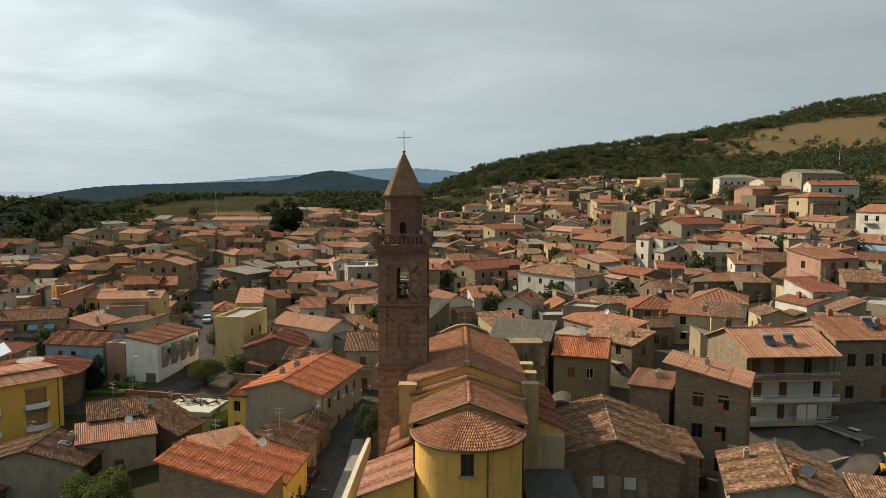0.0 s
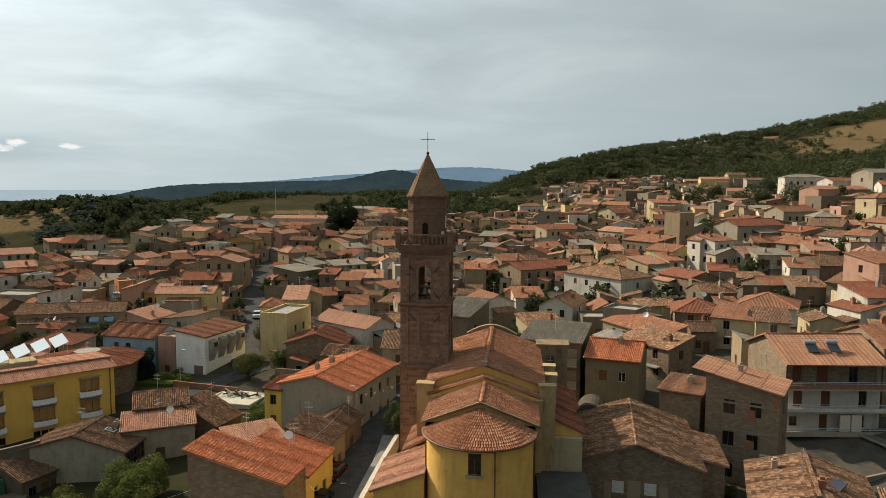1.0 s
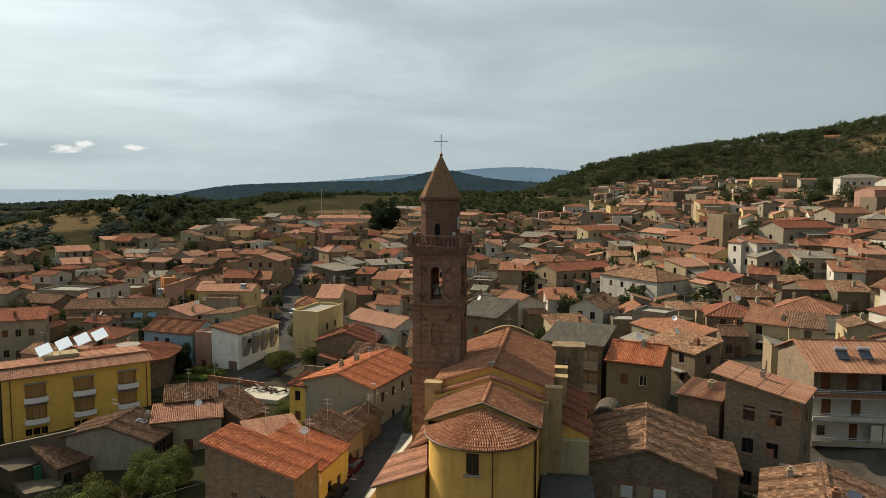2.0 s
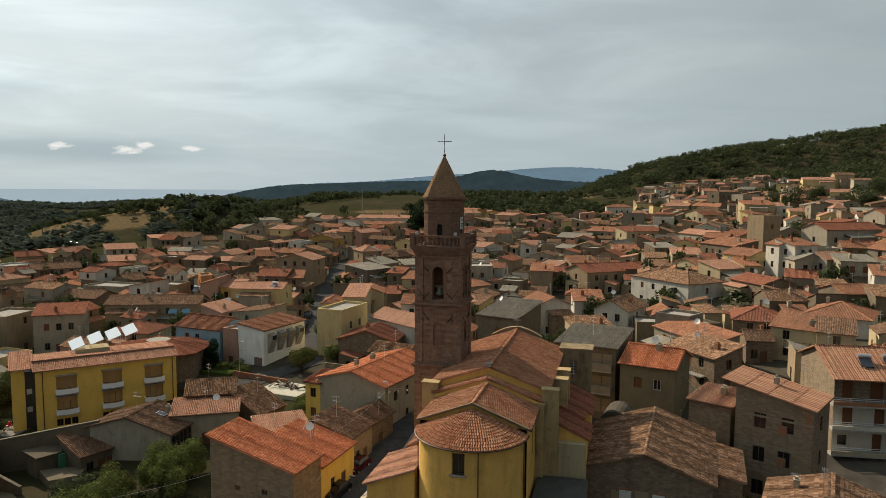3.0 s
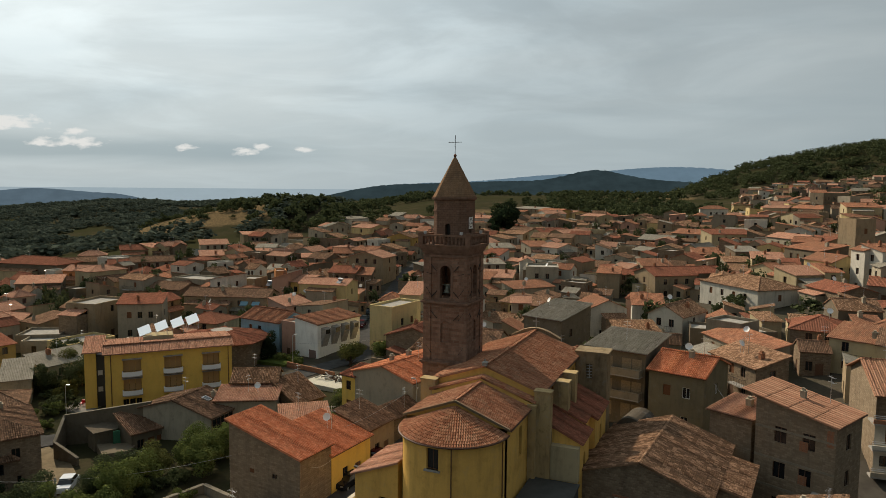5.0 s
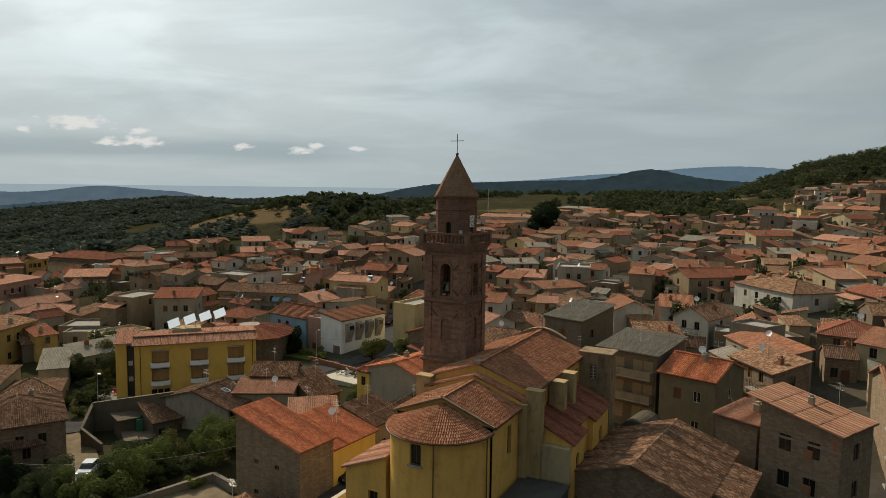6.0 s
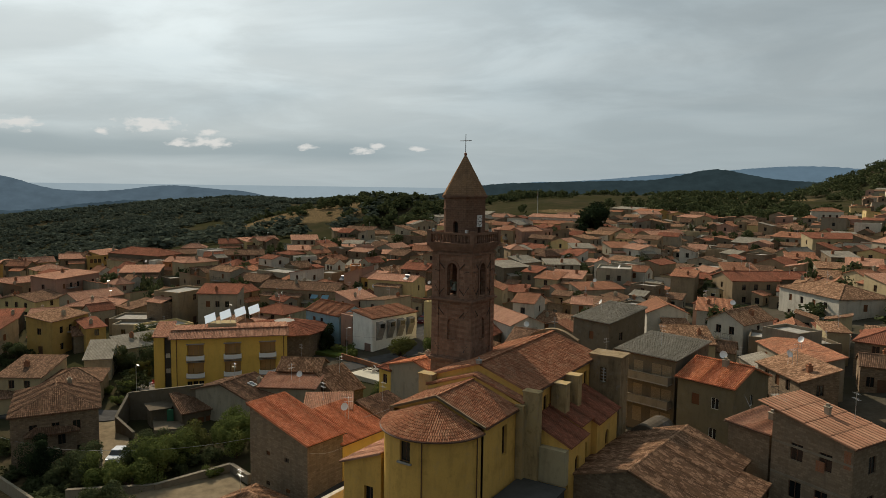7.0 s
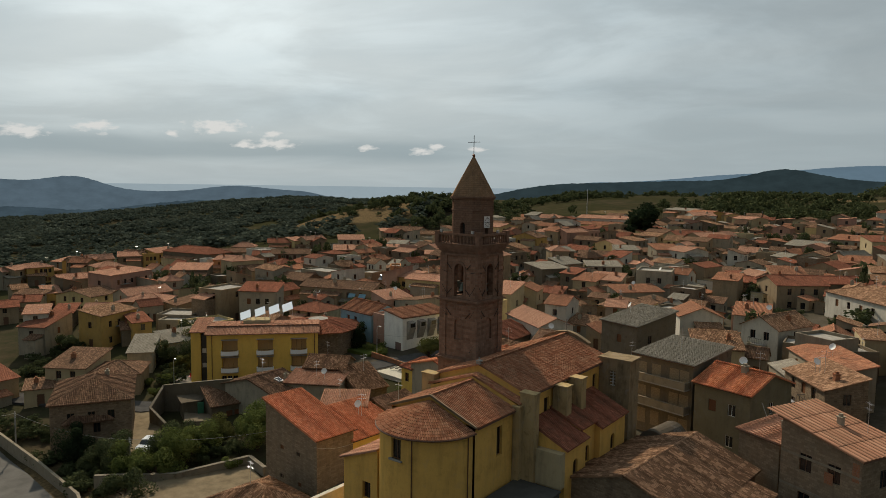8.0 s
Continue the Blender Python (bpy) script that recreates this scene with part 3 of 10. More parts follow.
def ridge_caps(g, a, b, lift=0.2, r=0.13, mi=0):
    """A row of half-round caps along a ridge or hip."""
    a, b = Vector(a) + Vector((0, 0, lift)), Vector(b) + Vector((0, 0, lift))
    d = b - a
    n = max(1, int(d.length / 0.4))
    d.normalize()
    s = d.cross(Vector((0, 0, 1))).normalized()
    t = s.cross(d)
    step = (b - a).length / n
    for i in range(n):
        p, q = a + d * (i * step - 0.03), a + d * ((i + 1) * step)
        prev = None
        for k in range(5):
            w = math.pi * k / 4
            off = s * math.cos(w) + t * math.sin(w)
            cur = (p + off * (r + 0.015) - t * 0.1, q + off * r - t * 0.1)
            if prev:
                g.poly([prev[0], cur[0], cur[1], prev[1]], [(i * 0.22 + 0.1, 0.1 + 0.38 * i)] * 4, mi)
            prev = cur


def ridge_parts(parent, a, b, lift, r, material):
    """The caps of a ridge, each a part of its own."""
    a, b = Vector(a), Vector(b)
    n = max(1, int((b - a).length / 0.45))
    for i in range(n):
        g = Geo()
        p, q = a.lerp(b, i / n), a.lerp(b, (i + 1) / n)
        d = (q - p).normalized()
        s = d.cross(Vector((0, 0, 1))).normalized()
        t = s.cross(d)
        up = Vector((0, 0, lift))
        V = []
        for e, rr in ((p - d * 0.04, r + 0.018), (q, r)):
            V += [e + up + s * math.cos(math.pi * k / 5) * rr + t * (math.sin(math.pi * k / 5) * rr - 0.1) for k in range(6)]
        F = [(k, k + 1, k + 7, k + 6) for k in range(5)] + [(5, 4, 3, 2, 1, 0)]
        put("ridge_cap", mesh_of("ridge_cap", V, F, material, [(0.1 + i * 0.3, 0.2 + i * 0.46)] * 26), parent)


def smooth01(x):
    x = max(0.0, min(1.0, x))
    return x * x * (3 - 2 * x)


# ---- terrain ----
WEST_CREST = ((0.45, 18), (0.62, 14), (0.80, 7), (0.86, 10), (0.91, 11), (0.97, 6), (1.02, 1), (1.08, -5), (1.14, -11), (1.19, -18), (1.26, -23), (1.5, -30), (3.2, -30))
HILL_CREST = ((-240, 60), (-150, 63), (-60, 79), (60, 94), (180, 117), (300, 144), (420, 161), (520, 171), (700, 190), (1500, 150))


def along(table, x):
    if x <= table[0][0]:
        return table[0][1]
    for (x0, z0), (x1, z1) in zip(table[:-1], table[1:]):
        if x < x1:
            return z0 + (z1 - z0) * smooth01((x - x0) / (x1 - x0)) * 0.3 + (z1 - z0) * (x - x0) / (x1 - x0) * 0.7
    return table[-1][1]


def ground_z(x, y):
    z = -1.8 + 0.05 * min(max(y - 10, 0), 480) * (1 - 0.8 * smooth01((-x - 250) / 300)) + 0.08 * max(min(y, 0), -60)
    if x < 0:
        z += 0.07 * max(x, -60) * math.exp(-max(y, 0) / 60)
    else:
        z += 0.12 * min(x, 300) * smooth01((y - 8) / 24) - 0.4 * (1 - smooth01((y - 8) / 24)) * smooth01(x / 30)
    # wooded ridge beyond the town, climbing to the north-east
    ux, uy = 0.966, 0.259
    s = (x - 187) * ux + (y - 768) * uy
    q = -(x - 187) * uy + (y - 768) * ux
    wide = 190 + 260 * smooth01((s + 50) / 300)
    if s > -260 and q > -wide:
        z += max(0.0, along(HILL_CREST, s) - 5 - z) * smooth01((q + wide) / wide) * smooth01((s + 260) / 120) * (1 - smooth01((q - 50) / 250))
    # valley and wooded hills to the west
    far = math.hypot(x, y)
    a = math.atan2(-x, y)
    if a > 0.4 and far > 200:
        goal = along(WEST_CREST, a) - 5 - 12 * (1 - smooth01((far - 520) / 430)) + 3 * noise.noise((x * 0.006, y * 0.006, 1.7))
        goal -= 110 * smooth01((far - 1120) / 900)
        z += (goal - z) * smooth01((a - 0.42) / 0.3) * smooth01((far - 215) / 250)
    # knoll with trees and a dry field
    z += 19 * math.exp(-(((x + 226) / 70) ** 2 + ((y - 246) / 50) ** 2))
    z -= 90 * smooth01((far - 1500) / 1500) * (1 - smooth01((a - 0.4) / 0.2))
    z += 2.5 * noise.noise((x * 0.011, y * 0.011, 0.3)) * smooth01((far - 130) / 300)
    return z


def dry_grass(x, y):
    """How far the grass has dried to straw: the open slope of the ridge, the knoll's field, patches elsewhere."""
    hillside = 1.2 * math.exp(-(((x - 362) / 105) ** 2 + ((y - 655) / 78) ** 2) ** 2)
    field = 1.3 * math.exp(-(((x + 246) / 48) ** 2 + ((y - 222) / 34) ** 2) ** 2)
    spots = (0.8 if x > -300 else 0.3) * smooth01((noise.noise((x * 0.007, y * 0.007, 6.0)) - 0.22) / 0.15)
    return min(1.0, max(hillside, field, spots))


def build_ground():
    # denser near the town, reaching to the horizon
    ax = [math.copysign(abs(t) ** 2.6, t) * 4700 for t in np.linspace(-1, 1, 281)]
    V, F, D = [], [], []
    n = len(ax)
    for y in ax:
        for x in ax:
            V.append((x, y, ground_z(x, y)))
            D.append(dry_grass(x, y))
    for j in range(n - 1):
        for i in range(n - 1):
            a = j * n + i
            F.append((a, a + 1, a + n + 1, a + n))
    me = mesh_of("ground", V, F, ground_mat(), smooth=True)
    lay = me.attributes.new("straw", 'FLOAT', 'POINT')
    lay.data.foreach_set("value", np.asarray(D, dtype=np.float32))
    ob = put("ground", me)
    tagged(ob, "dry grassy ground rolling under the town to the horizon", "ground", kind="structure")


build_ground()


def ribbon(name, pts, width, material, label, category, lift=0.2, step=3.0):
    """A road or path draped on the ground along a line of points, with its own thickness."""
    line = []
    for (x0, y0), (x1, y1) in zip(pts[:-1], pts[1:]):
        k = max(1, int(math.hypot(x1 - x0, y1 - y0) / step))
        line += [(x0 + (x1 - x0) * i / k, y0 + (y1 - y0) * i / k) for i in range(k)]
    line.append(pts[-1])
    g = Geo()
    rows = []
    for i, (x, y) in enumerate(line):
        a, b = line[max(0, i - 1)], line[min(len(line) - 1, i + 1)]
        d = Vector((b[0] - a[0], b[1] - a[1], 0)).normalized()
        s = Vector((d.y, -d.x, 0)) * width / 2
        p = Vector((x, y, 0))
        rows.append([(q.x, q.y, max(ground_z(q.x, q.y), ground_z(x, y)) + lift) for q in (p - s, p, p + s)])
    for r0, r1 in zip(rows[:-1], rows[1:]):
        for k in range(2):
            g.poly([r0[k], r0[k + 1], r1[k + 1], r1[k]])
        for k in (0, 2):
            e0, e1 = Vector(r0[k]), Vector(r1[k])
            dn = Vector((0, 0, -0.5))
            q = [e0, e1, e1 + dn, e0 + dn]
            g.poly(q if k == 0 else q[::-1])
    return tagged(g.done(name, material), label, category, kind="structure")


# ---- streets ----
def town_floor():
    """Paved and trodden floor of lanes and yards under the old town."""
    V, F = [], []
    nx, ny, st = 50, 66, 4.0
    for j in range(ny + 1):
        for i in range(nx + 1):
            x, y = -100 + i * st, -6 + j * st
            V.append((x, y, ground_z(x, y) + 0.1))
    for j in range(ny):
        for i in range(nx):
            x, y = V[j * (nx + 1) + i][:2]
            if x < -20 and y < 24 or x < -66 and y < 50 or x > 40 + 0.3 * y:
                continue
            a = j * (nx + 1) + i
            F.append((a, a + 1, a + nx + 2, a + nx + 1))
    m, nt, b = nodes_of("worn_lane_paving")
    p = position(nt)
    n1, n2 = noise_tex(nt, p, 0.12, 5, 0.65), noise_tex(nt, p, 1.6, 5, 0.65)
    c = mix_col(nt, ramp_of(nt, n1, 0.40, 0.62), (0.085, 0.074, 0.058), (0.05, 0.046, 0.030))
    c = mix_col(nt, math_node(nt, 'MULTIPLY', ramp_of(nt, n2, 0.35, 0.7), 0.6), c, (0.05, 0.043, 0.032))
    nt.links.new(c, b.inputs["Base Color"])
    b.inputs["Roughness"].default_value = 1.0
    bump_to(nt, b, n2, 0.5, 0.08)
    tagged(put("pavement", mesh_of("pavement", V, F, m, smooth=True)), "worn grey-brown paving of lanes and yards", "pavement", kind="structure")


town_floor()
M_DUST = plain("dusty_earth", (0.20, 0.16, 0.105), 1.0, grain=0.4, scale=0.9)
M_CONCR = plain("pale_concrete_road", (0.125, 0.12, 0.11), 0.95, grain=0.3, scale=0.5)
ribbon("road", [(-14, -70), (-9.6, -30), (-8.6, -10), (-8.7, 8), (-9.6, 22), (-12, 34), (-16, 52)], 5.4, M_ASPH, "narrow asphalt street between church wall and houses", "road")
ribbon("pavement", [(-7.0, -30), (-6.5, -10), (-6.6, 6), (-7.2, 14)], 1.5, M_PAVE, "pale stone pavement strip along the church wall", "pavement", lift=0.28)
ribbon("road", [(-37, 40), (-43, 51), (-48, 64), (-55, 84), (-63, 106), (-71, 128), (-76, 148), (-73, 165), (-64, 182)], 5.5, M_ASPH, "asphalt street climbing between rows of houses", "road")
ribbon("road", [(-130, -34), (-90, -17), (-62, -4.5), (-53, 6), (-46, 21), (-41, 34), (-37, 42)], 4.6, M_ASPH, "asphalt lane below the yellow apartment block", "road")
ribbon("pavement", [(-62, -6.5), (-53, -9.5), (-45, -14), (-38, -21)], 4.0, M_DUST, "dusty unpaved drive with tufts of grass", "drive", lift=0.18)
ribbon("road", [(-110, -24.5), (-90, -26), (-64, -28), (-52, -29), (-40, -30.5), (-28, -34), (-22, -50)], 5.2, M_CONCR, "pale concrete lane beside a low wall", "road", lift=0.18)
ribbon("pavement", [(38, 4), (46, 11), (52, 17), (60, 20)], 17.0, plain("dark_yard_concrete", (0.09, 0.08, 0.066), 0.95, grain=0.4, scale=0.5), "dark concrete yard in front of the apartment house", "yard", lift=0.35)


# ---- houses ----
WIN_CACHE = {}


def window_meshes(w, h, kind):
    key = (round(w, 2), round(h, 2), kind)
    if key in WIN_CACHE:
        return WIN_CACHE[key]
    fr, gl = Geo(), Geo()
    t = 0.06
    if kind == "closed":                       # rolled-down slatted shutter
        k = max(3, int(h / 0.2))
        prof = []
        for i in range(k):
            prof += [(-0.02, h * i / k), (-0.05, h * (i + 0.15) / k), (-0.03, h * (i + 0.95) / k)]
        prof.append((-0.02, h))
        for (y0, z0), (y1, z1) in zip(prof[:-1], prof[1:]):
            fr.poly([(-w / 2, y0, z0), (w / 2, y0, z0), (w / 2, y1, z1), (-w / 2, y1, z1)])
        fr.poly([(w / 2, 0.03, 0), (-w / 2, 0.03, 0), (-w / 2, 0.03, h), (w / 2, 0.03, h)])
        res = (fr.mesh("shutter", M_SHUT), None)
    elif kind == "door":
        fr.box((-w / 2, -0.04, 0), (w / 2, 0.03, h))
        for sx in (-1, 1):
            for z0, z1 in ((0.12, 0.48), (0.54, 0.94)):
                fr.box((sx * w * 0.25 - w * 0.18, -0.06, h * z0), (sx * w * 0.25 + w * 0.18, -0.035, h * z1))
        res = (fr.mesh("door", M_FRAMEB), None)
    else:
        for x0, x1, z0, z1 in ((-w / 2, -w / 2 + t, 0, h), (w / 2 - t, w / 2, 0, h), (-w / 2 + t, w / 2 - t, 0, t),
                               (-w / 2 + t, w / 2 - t, h - t, h), (-t / 2, t / 2, t, h - t)):
            fr.box((x0, -0.04, z0), (x1, 0.03, z1))
        gl.box((-w / 2 + t, -0.005, t), (w / 2 - t, 0.005, h - t))
        mf = {"white": M_FRAMEW, "brown": M_FRAMEB}.get(kind, M_FRAMEB)
        if kind == "dark":
            fr2 = Geo()
            fr2.box((-w / 2, -0.01, 0), (w / 2, 0.02, h))
            for x0, x1, z0, z1 in ((-w / 2, -w / 2 + t, 0, h), (w / 2 - t, w / 2, 0, h), (-w / 2 + t, w / 2 - t, h - t, h), (-t / 2, t / 2, 0, h - t)):
                fr2.box((x0, -0.04, z0), (x1, -0.01, z1), 1)
            res = (fr2.mesh("window", [M_GLASS, M_FRAMEB]), None)
        else:
            res = (fr.mesh("window", mf), gl.mesh("pane", M_GLASS))
    WIN_CACHE[key] = res
    return res


def add_window(parent, a, b, s, z, w, h, kind, depth=0.2):
    """Window or door centred s metres along the wall a-b, its sill at z, set back in its recess."""
    d = (Vector((*b, 0)) - Vector((*a, 0))).normalized()
    inw = Vector((-d.y, d.x, 0))
    p = Vector((*a, 0)) + d * s + inw * (depth - 0.05) + Vector((0, 0, z))
    m = Matrix.Translation(p) @ Matrix.Rotation(math.atan2(d.y, d.x), 4, 'Z')
    f, g = window_meshes(w, h, kind)
    nm = {"closed": "shutter", "door": "door"}.get(kind, "window")
    ob = put(nm, f, parent, m)
    if g is not None:
        put("pane", g, ob)
    return ob


HOUSES = []          # footprints, so that nothing is built twice on one spot


def house(x, y, rot, w, d, ze, roof="gable", rise=1.4, wall="cream", tile="orange", rows=None, front=2, side=1, back=0,
          near=False, label="", chimneys=1, kind="dark", over=0.3, base=None, doors=True, win=(0.95, 1.35), group="", seed=None,
          name="house"):
    """A house whose front looks along its own -y. ze: height of the eave (the low one). rows: storeys of windows."""
    rnd = random.Random(seed if seed is not None else int(x * 31 + y * 17 + 5000))
    zb = (min(ground_z(x + i * w / 2, y + j * d / 2) for i in (-1, 1) for j in (-1, 1)) if base is None else base)
    hh = ze - zb
    if rows is None:
        rows = max(1, int((hh + 0.5) / 2.9))
    bx, by = w / 2, d / 2
    C = [(-bx, -by), (bx, -by), (bx, by), (-bx, by)]
    if roof == "gable":
        H = lambda px, py: ze + rise * (1 - abs(py) / by)
    elif roof == "gabley":
        H = lambda px, py: ze + rise * (1 - abs(px) / bx)
    elif roof == "shed+x":
        H = lambda px, py: ze + rise * (bx - px) / w
    elif roof == "shed-x":
        H = lambda px, py: ze + rise * (bx + px) / w
    elif roof == "shed-y":
        H = lambda px, py: ze + rise * (by + py) / d
    elif roof == "shed+y":
        H = lambda px, py: ze + rise * (by - py) / d
    else:
        H = lambda px, py: ze
    root = new(name)
    root.empty_display_size = 0.5
    root.matrix_basis = pose(x, y, 0, 0, 0, rot)
    g = Geo()
    wins = []
    n_on = {0: front, 1: side, 2: back, 3: side}
    for k in range(4):
        a, b = C[k], C[(k + 1) % 4]
        ln = math.hypot(b[0] - a[0], b[1] - a[1])
        holes = []
        n = n_on[k]
        top = ze - 0.25
        for r in range(rows):
            for c in range(n):
                if rnd.random() < 0.08:
                    continue
                s = ln * (c + 1) / (n + 1) + rnd.uniform(-0.15, 0.15)
                zs = top - (r + 1) * (hh - 0.3) / max(rows, 1) + 1.0
                ww, wh = win
                kd = kind if rnd.random() < 0.72 else "closed"
                if r == rows - 1 and doors and c == n // 2:
                    zs, wh, kd = zb + 0.05, 2.1, "door"
                    ww = 1.1
                wh = min(wh, top - zs)
                if wh < 0.5:
                    continue
                holes.append((s - ww / 2, s + ww / 2, zs, zs + wh))
                wins.append((a, b, s, zs, ww, wh, kd))
        wall_face(g, a, b, zb - 1.2, ze, holes)
        ha, hb = H(*a), H(*b)
        mid = ((a[0] + b[0]) / 2, (a[1] + b[1]) / 2)
        hm = H(*mid)
        top_pts = [(*a, ze), (*b, ze)]
        if hb > ze + 0.01:
            top_pts.append((*b, hb))
        if hm > max(ha, hb) + 0.01:
            top_pts.append((*mid, hm))
        if ha > ze + 0.01:
            top_pts.append((*a, ha))
        if len(top_pts) > 2:
            g.poly(top_pts)
    if roof == "flat":
        # parapet round a sunken deck
        t, ph = 0.25, 0.5
        for (p, q) in (((-bx, -by), (bx, -by + t)), ((-bx, by - t), (bx, by)), ((-bx, -by + t), (-bx + t, by - t)), ((bx - t, -by + t), (bx, by - t))):
            g.box((*p, ze), (*q, ze + ph))
    g.done("wall", W[wall] if isinstance(wall, str) else wall, root)
    for wv in wins:
        add_window(root, *wv)
    R = Geo()
    o = over
    slopes, ridges = [], []
    e = lambda px, py, pz: Vector((px, py, pz))
    if roof == "gable":
        k = rise / by
        slopes = [[e(-bx - o, -by - o, ze - k * o), e(bx + o, -by - o, ze - k * o), e(bx + o, 0, ze + rise), e(-bx - o, 0, ze + rise)],
                  [e(bx + o, by + o, ze - k * o), e(-bx - o, by + o, ze - k * o), e(-bx - o, 0, ze + rise), e(bx + o, 0, ze + rise)]]
        ridges = [(e(-bx - o, 0, ze + rise), e(bx + o, 0, ze + rise))]
    elif roof == "gabley":
        k = rise / bx
        slopes = [[e(bx + o, -by - o, ze - k * o), e(bx + o, by + o, ze - k * o), e(0, by + o, ze + rise), e(0, -by - o, ze + rise)],
                  [e(-bx - o, by + o, ze - k * o), e(-bx - o, -by - o, ze - k * o), e(0, -by - o, ze + rise), e(0, by + o, ze + rise)]]
        ridges = [(e(0, -by - o, ze + rise), e(0, by + o, ze + rise))]
    elif roof.startswith("shed"):
        X = [(-bx - o, -by - o), (bx + o, -by - o), (bx + o, by + o), (-bx - o, by + o)]
        P = [e(*q, H(*q)) for q in X]
        low = {"shed-y": 0, "shed+x": 1, "shed+y": 2, "shed-x": 3}[roof]
        slopes = [[P[(low + i) % 4] for i in range(4)]]
    elif roof == "hip":
        k = rise / min(bx, by)
        z0 = ze - k * o
        A = [e(-bx - o, -by - o, z0), e(bx + o, -by - o, z0), e(bx + o, by + o, z0), e(-bx - o, by + o, z0)]
        if bx >= by:
            p, q = e(-bx + by, 0, ze + rise), e(bx - by, 0, ze + rise)
            slopes = [[A[0], A[1], q, p], [A[2], A[3], p, q], [A[1], A[2], q], [A[3], A[0], p]]
            ridges = [(p, q), (A[0], p), (A[3], p), (A[1], q), (A[2], q)]
        else:
            p, q = e(0, -by + bx, ze + rise), e(0, by - bx, ze + rise)
            slopes = [[A[1], A[2], q, p], [A[3], A[0], p, q], [A[0], A[1], p], [A[2], A[3], q]]
            ridges = [(p, q), (A[0], p), (A[1], p), (A[2], q), (A[3], q)]
    if slopes:
        for s in slopes:
            slope(R, s)
            if near:
                tile_slope(R, s, *((0.55, 2.4) if tile == "ribbed" else (0.24, 0.42)))
        for a, b in ridges:
            if (b - a).length > 0.5:
                ridge_caps(R, a, b)
    else:
        R.poly([e(-bx + 0.25, -by + 0.25, ze + 0.05), e(bx - 0.25, -by + 0.25, ze + 0.05), e(bx - 0.25, by - 0.25, ze + 0.05), e(-bx + 0.25, by - 0.25, ze + 0.05)])
    R.done("roof", T[tile] if roof != "flat" else M_CONC, root)
    for i in range(chimneys if roof != "flat" else 0):
        cx, cy = rnd.uniform(-0.6, 0.6) * bx, rnd.uniform(-0.6, 0.6) * by
        zt = H(cx, cy) if roof != "hip" else ze + rise * 0.6
        cg = Geo()
        cw = rnd.uniform(0.22, 0.34)
        cg.box((cx - cw, cy - cw, zt - 0.5), (cx + cw, cy + cw, zt + 0.85))
        cg.box((cx - cw - 0.07, cy - cw - 0.07, zt + 0.85), (cx + cw + 0.07, cy + cw + 0.07, zt + 0.95))
        cg.box((cx - cw * 0.6, cy - cw * 0.6, zt + 0.95), (cx + cw * 0.6, cy + cw * 0.6, zt + 1.2))
        cg.done("chimney", W["lightgrey"] if rnd.random() < 0.6 else W["brick"], root)
    if not near and name == "house" and hh > 4 and w > 5:
        if rnd.random() < 0.40:
            # lean-to against the front or an end
            lw, ld, drop = w * rnd.uniform(0.4, 0.7), rnd.uniform(1.8, 3.2), rnd.uniform(1.2, 2.4)
            lx = rnd.uniform(-1, 1) * (bx - lw / 2)
            zt = ze - drop
            lg = Geo()
            F0, F1 = -by - ld, -by + 0.05
            lg.box((lx - lw / 2, F0, zb - 1), (lx + lw / 2, F1, zt))
            lg.done("annexe", W[rnd.choice(["grey", "tan", "lightgrey", "stone", "cream"])], root)
            lr = Geo()
            slope(lr, [e(lx - lw / 2 - 0.2, F0 - 0.25, zt + 0.02), e(lx + lw / 2 + 0.2, F0 - 0.25, zt + 0.02), e(lx + lw / 2 + 0.2, F1, zt + ld * 0.28), e(lx - lw / 2 - 0.2, F1, zt + ld * 0.28)])
            lr.done("annexe_roof", T[rnd.choice(["old", "brown", "orange", "pale", "grey"])], root)
        elif hh > 5 and rnd.random() < 0.5:
            # balcony with an iron rail
            lw = min(w * 0.7, rnd.uniform(2.2, 4.2))
            lx = rnd.uniform(-0.6, 0.6) * (bx - lw / 2)
            zt = ze - 2.75
            bg = Geo()
            bg.box((lx - lw / 2, -by - 1.0, zt - 0.15), (lx + lw / 2, -by + 0.02, zt))
            bg.done("balcony", M_CONC, root)
            rg = Geo()
            for p, q in (((lx - lw / 2, -by), (lx - lw / 2, -by - 0.96)), ((lx - lw / 2, -by - 0.96), (lx + lw / 2, -by - 0.96)), ((lx + lw / 2, -by - 0.96), (lx + lw / 2, -by))):
                rg.tube((*p, zt + 0.95), (*q, zt + 0.95), 0.03, 4)
                k = max(2, int(math.hypot(q[0] - p[0], q[1] - p[1]) / 0.3))
                for i in range(k + 1):
                    px_, py_ = p[0] + (q[0] - p[0]) * i / k, p[1] + (q[1] - p[1]) * i / k
                    rg.tube((px_, py_, zt), (px_, py_, zt + 0.95), 0.015, 3)
            rg.done("balcony_rail", M_IRON, root)
        if rnd.random() < 0.45 and roof != "flat":
            ag = Geo()
            ax_, ay_ = rnd.uniform(-0.8, 0.8) * bx, rnd.uniform(-0.5, 0.5) * by
            za = (H(ax_, ay_) if roof != "hip" else ze + rise * 0.5)
            ag.tube((ax_, ay_, za - 0.3), (ax_, ay_, za + 2.2), 0.025, 4)
            for i in range(4):
                ag.tube((ax_ - 0.4 + 0.06 * i, ay_ - 0.3 + 0.25 * i, za + 2.1), (ax_ + 0.4 - 0.06 * i, ay_ - 0.3 + 0.25 * i, za + 2.1), 0.015, 3)
